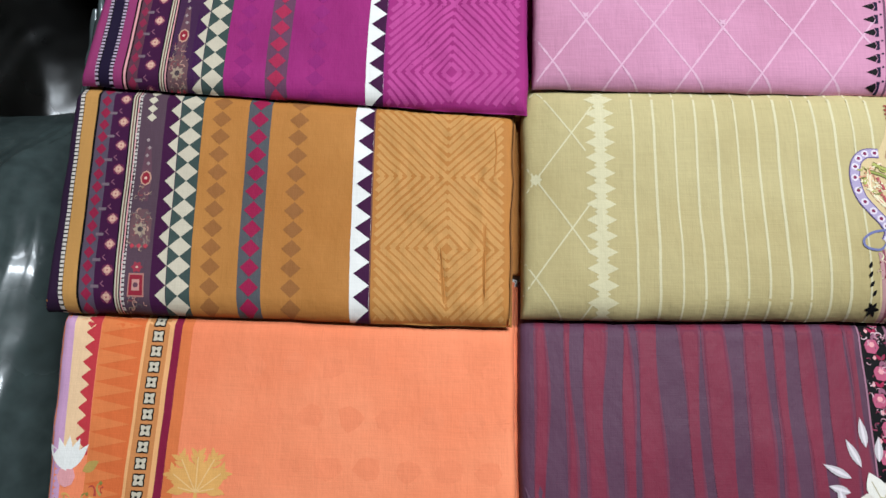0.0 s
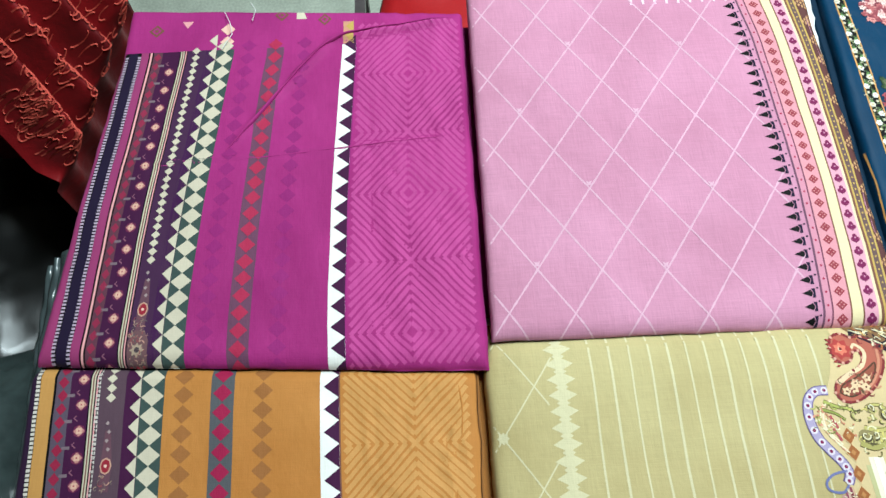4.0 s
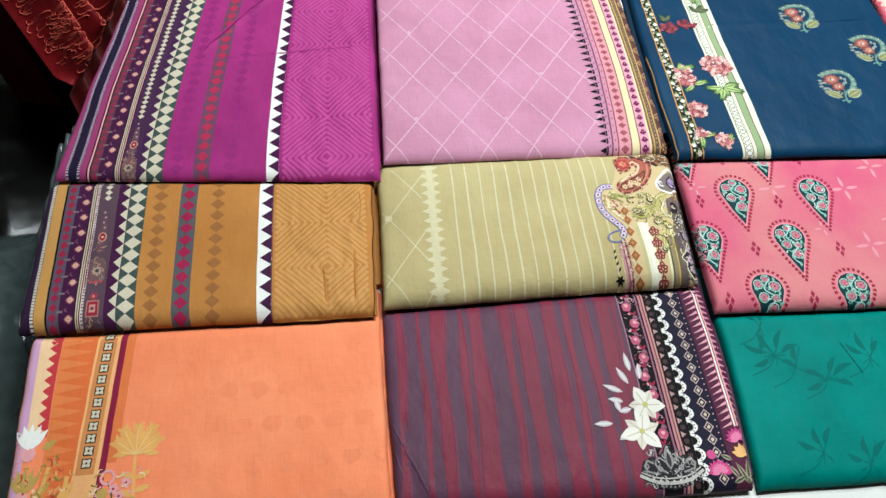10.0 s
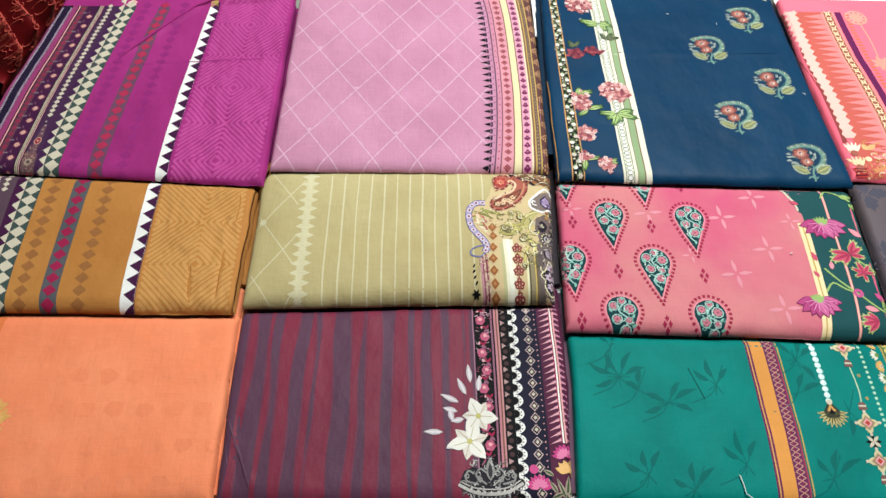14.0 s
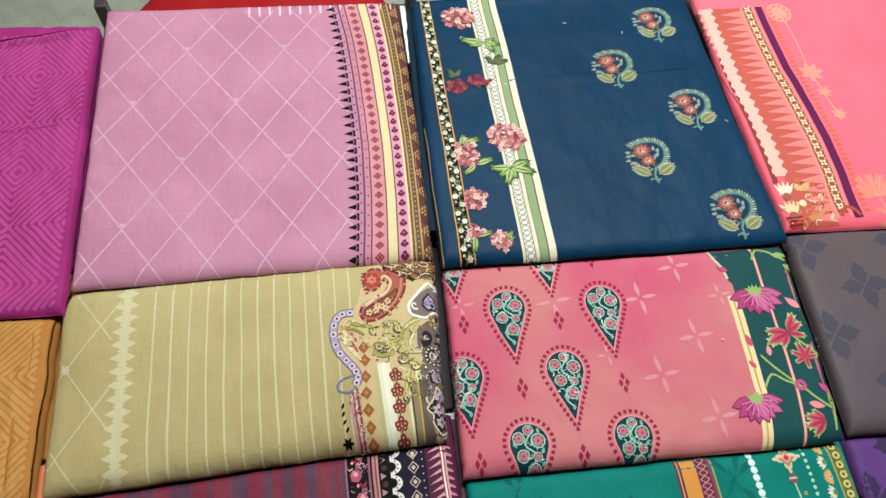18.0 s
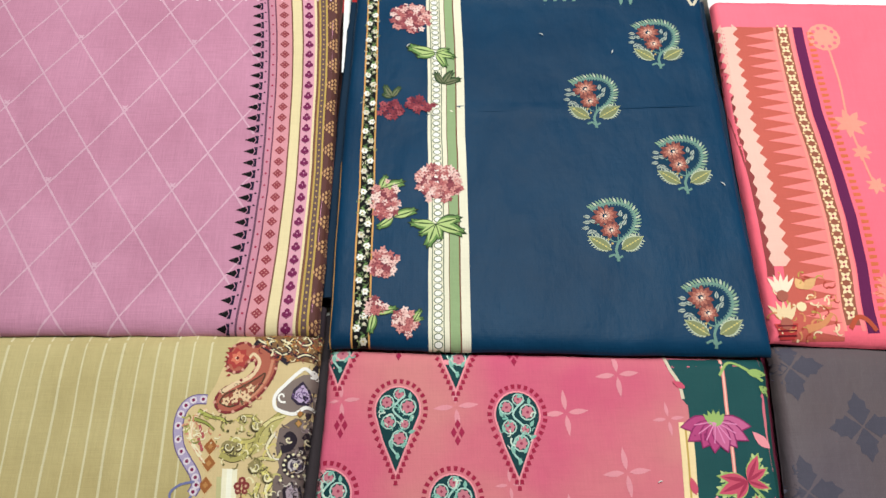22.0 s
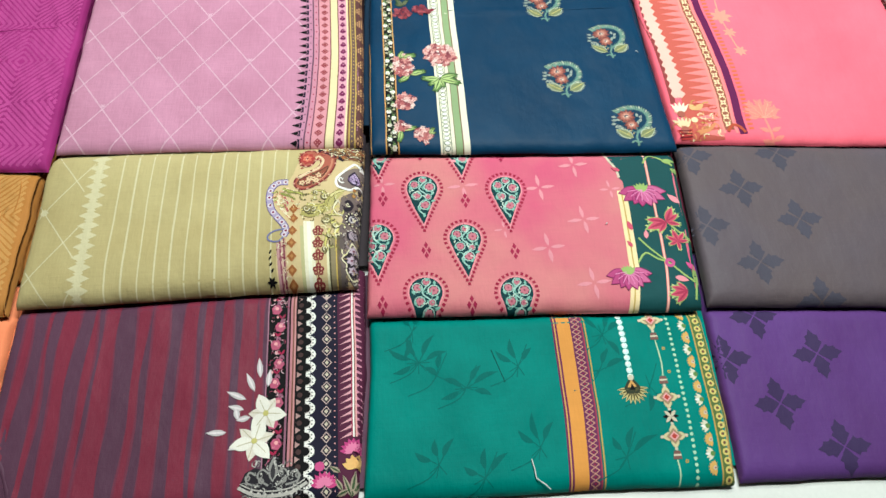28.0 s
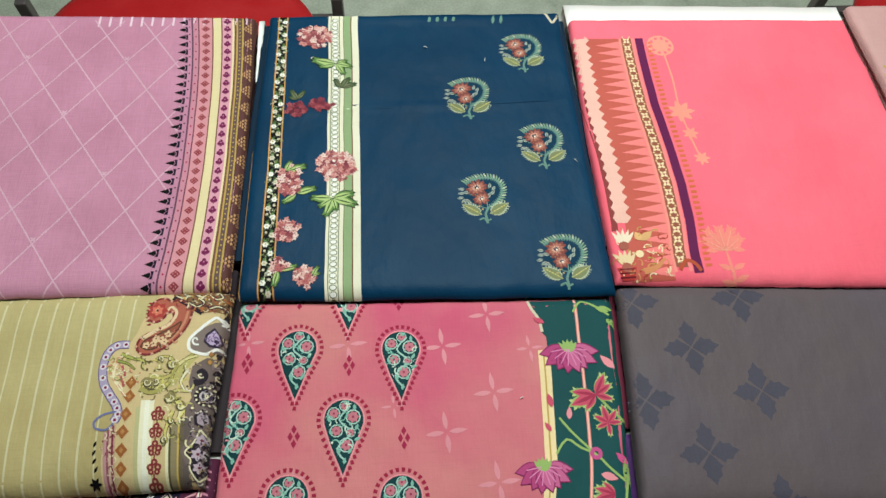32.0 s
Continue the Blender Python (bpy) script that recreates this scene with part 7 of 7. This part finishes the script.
part("tray", box(-0.975, -0.645, 0.625, 0.855, 0.491, 0.598, 0.004), m_case, case)
part("contents", box(-0.93, -0.69, 0.66, 0.82, 0.6125, 0.630, 0.006), surface("beige_card", (190, 160, 130), 0.7, scale=20, vary=0.1), case)
# ---- embroidered red cloth ----
m_red = fabric((128, 9, 18), (92, 6, 12), blotch=9, rough=0.58, sheen=0.04, slub=0.12, spec=0.18)
m_red_thread = fabric((206, 88, 74))
FOOT_A, FOOT_B, RISE = Vector((-0.350, 0.484, 0.752)), Vector((-0.312, 0.745, 0.752)), Vector((-1.0, 1.2, 1.95)).normalized()
ACROSS = (FOOT_B - FOOT_A).normalized()
OUT = RISE.cross(ACROSS).normalized()
if OUT.x < 0:
    OUT = -OUT


def red_point(u, v, up=0.0):
    """u: metres up the slope from the table's edge (below nought it hangs down to the bench); v: 0 to 1 across the folds."""
    p = FOOT_A.lerp(FOOT_B, v)
    if u < 0:
        p = p + Vector((-0.012 - 0.05 * min(0.1, -u), 0, u))
        slope = 0.0
    else:
        p = p + RISE * u
        slope = min(1.0, u / 0.02)
    a = 4.6 * math.pi * v ** 0.92 + 0.9 * noise.noise((v * 3, u * 5, 2.0)) + 1.2 * u
    f = (0.5 - 0.5 * math.cos(2 * a)) ** 1.4
    side = min(1.0, v / 0.06, (1 - v) / 0.06)
    bulge = (0.046 * f + 0.004 * noise.noise((u * 25, v * 9, 5.0)) + 0.0012 * noise.noise((u * 110, v * 50, 1.0))) * (0.35 + 0.65 * slope) * side
    return p + OUT * (bulge + up - 0.030 - 0.02 * (1 - side) * slope)


us = [-0.258 + 0.258 * i / 14 for i in range(14)] + [0.26 * i / 70 for i in range(71)]
nv = 110
vs = [tuple(red_point(u, j / nv)) for u in us for j in range(nv + 1)]
# the far side of the heap falls straight to the bench
for k in (0.5, 0.0):
    for j in range(nv + 1):
        p = red_point(us[-1], j / nv)
        vs.append((p.x - 0.05, min(p.y, 0.90), 0.492 + (p.z - 0.492) * k))
fs = []
for i in range(len(us) + 1):
    for j in range(nv):
        a = i * (nv + 1) + j
        fs.append((a, a + 1, a + nv + 2, a + nv + 1))
redcloth = tagged(new("draped_red_cloth"), "dark red satin cloth with gold-red embroidery, gathered in folds", "cloth")
mesh_object("gathered_sheet", vs, fs, [m_red], parent=redcloth)
vs, fs = [], []
rnd = random.Random(12)
for k in range(1500):
    fold = rnd.randrange(0, 5)
    u, v = rnd.uniform(0.003, 0.24), min(0.95, max(0.05, (fold + 0.5 + rnd.gauss(0, 0.16)) / 4.6))
    ang, pts = rnd.uniform(0, 6.28), []
    for i in range(7):
        ang += 0.5 * (1 if k % 2 else -1)
        u, v = u + 0.0022 * math.cos(ang), v + 0.0022 * math.sin(ang) / 0.218
        pts.append(red_point(max(0.001, u), v, 0.0018))
    for p, q2 in zip(pts, pts[1:]):
        w = (q2 - p).cross(OUT).normalized() * 0.00075
        b = len(vs)
        vs += [tuple(p + w), tuple(p - w), tuple(q2 - w), tuple(q2 + w)]
        fs.append((b, b + 1, b + 2, b + 3))
tagged(mesh_object("embroidery", vs, fs, [m_red_thread], parent=redcloth), kind="stuff")


# ---- chairs behind the table ----
def chair(x, y):
    root = tagged(new("chair"), "steel-framed chair with a round red vinyl seat", "chair", "chairs behind the table")
    root.location = (x, y, 0)
    bm = bmesh.new()
    n, rings = 48, [(0.0, 0.475), (0.16, 0.476), (0.235, 0.470), (0.258, 0.460), (0.264, 0.447), (0.258, 0.432), (0.235, 0.426), (0.0, 0.426)]
    prev = None
    for r, z in rings:
        ring = [bm.verts.new((r * math.cos(2 * math.pi * i / n), r * math.sin(2 * math.pi * i / n), z)) for i in range(n)] if r else [bm.verts.new((0, 0, z))]
        if prev:
            for i in range(n):
                a, b = prev[i % len(prev)], prev[(i + 1) % len(prev)]
                c, d = ring[(i + 1) % len(ring)], ring[i % len(ring)]
                bm.faces.new([v for k, v in enumerate((a, b, c, d)) if v not in (a, b, c, d)[:k]])
        prev = ring
    bmesh.ops.recalc_face_normals(bm, faces=bm.faces[:])
    part("seat", bm, m_seat, root, smooth=True)
    for px in (-0.295, 0.285):
        part("back_post", box(px - 0.011, px + 0.011, 0.130, 0.152, 0.0, 0.47, 0.003), m_steel, root)
        part("front_leg", box(px * 0.75 - 0.011, px * 0.75 + 0.011, -0.18, -0.158, 0.0, 0.43, 0.003), m_steel, root)
        part("side_rail", box(px - 0.009, px + 0.009, -0.17, 0.132, 0.400, 0.418), m_steel, root)
    part("cross_rail", box(-0.295, 0.285, 0.132, 0.150, 0.400, 0.418), m_steel, root)
    return root


first = chair(0.190, 0.905)
copy_thing(first, pose(1.745, 0.905, 0))

# ---- loose threads ----
m_thread = fabric((232, 232, 228))


def loose_thread(points, r, label):
    cu = bpy.data.curves.new("loose_thread", "CURVE")
    cu.dimensions, cu.bevel_depth, cu.bevel_resolution = "3D", r, 1
    sp = cu.splines.new("POLY")
    pts = []
    for i in range(len(points) - 1):
        for k in range(6):
            t = k / 6
            pts.append(tuple(points[i][c] * (1 - t) + points[i + 1][c] * t for c in range(3)))
    pts.append(points[-1])
    sp.points.add(len(pts) - 1)
    for p, co in zip(sp.points, pts):
        p.co = (*co, 1)
    cu.materials.append(m_thread)
    return tagged(new("loose_thread", cu), label, "thread")


loose_thread([(0.5560, -0.096, ROW3 + 0.0004), (0.5575, -0.105, ROW3 + 0.0006), (0.558, -0.114, ROW3 + 0.0003), (0.566, -0.120, ROW3 - 0.001), (0.571, -0.1245, ROW3 - 0.004)], 0.0006, "white loose thread lying on sea green cloth")
loose_thread([(0.925, 0.2285, ROW2 + 0.0004), (0.9285, 0.2255, ROW2 + 0.0008)], 0.0005, "white loose thread lying on grey cloth")
loose_thread([(-0.205, 0.606, ROW1 + 0.001), (-0.195, 0.622, ROW1 + 0.004), (-0.198, 0.636, ROW1 + 0.005), (-0.205, 0.652, ROW1 + 0.003)], 0.0004, "pale loose thread on magenta cloth edge")
loose_thread([(-0.176, 0.640, ROW1 + 0.002), (-0.172, 0.650, ROW1 + 0.006), (-0.178, 0.662, ROW1 + 0.004)], 0.0004, "pale loose thread on magenta cloth edge")
loose_thread([(0.6110, 0.5960, ROW1 + 0.0003), (0.6130, 0.5956, ROW1 + 0.0009), (0.6150, 0.5940, ROW1 + 0.0004)], 0.00045, "white lint speck lying on deep navy cloth")
loose_thread([(0.6830, 0.5710, ROW1 + 0.0003), (0.6835, 0.5736, ROW1 + 0.0009), (0.6840, 0.5750, ROW1 + 0.0004)], 0.00045, "white lint speck lying on deep navy cloth")
loose_thread([(0.7720, 0.4200, ROW1 + 0.0003), (0.7705, 0.4221, ROW1 + 0.0009), (0.7690, 0.4230, ROW1 + 0.0004)], 0.00045, "white lint speck lying on deep navy cloth")
loose_thread([(0.4760, 0.5800, ROW1 + 0.0003), (0.4775, 0.5821, ROW1 + 0.0009), (0.4790, 0.5830, ROW1 + 0.0004)], 0.00045, "white lint speck lying on deep navy cloth")
loose_thread([(0.6780, 0.1600, ROW2 + 0.0003), (0.6795, 0.1611, ROW2 + 0.0009), (0.6810, 0.1610, ROW2 + 0.0004)], 0.00045, "white lint speck lying on rose pink cloth")
loose_thread([(0.5610, 0.1870, ROW2 + 0.0003), (0.5600, 0.1891, ROW2 + 0.0009), (0.5590, 0.1900, ROW2 + 0.0004)], 0.00045, "white lint speck lying on rose pink cloth")
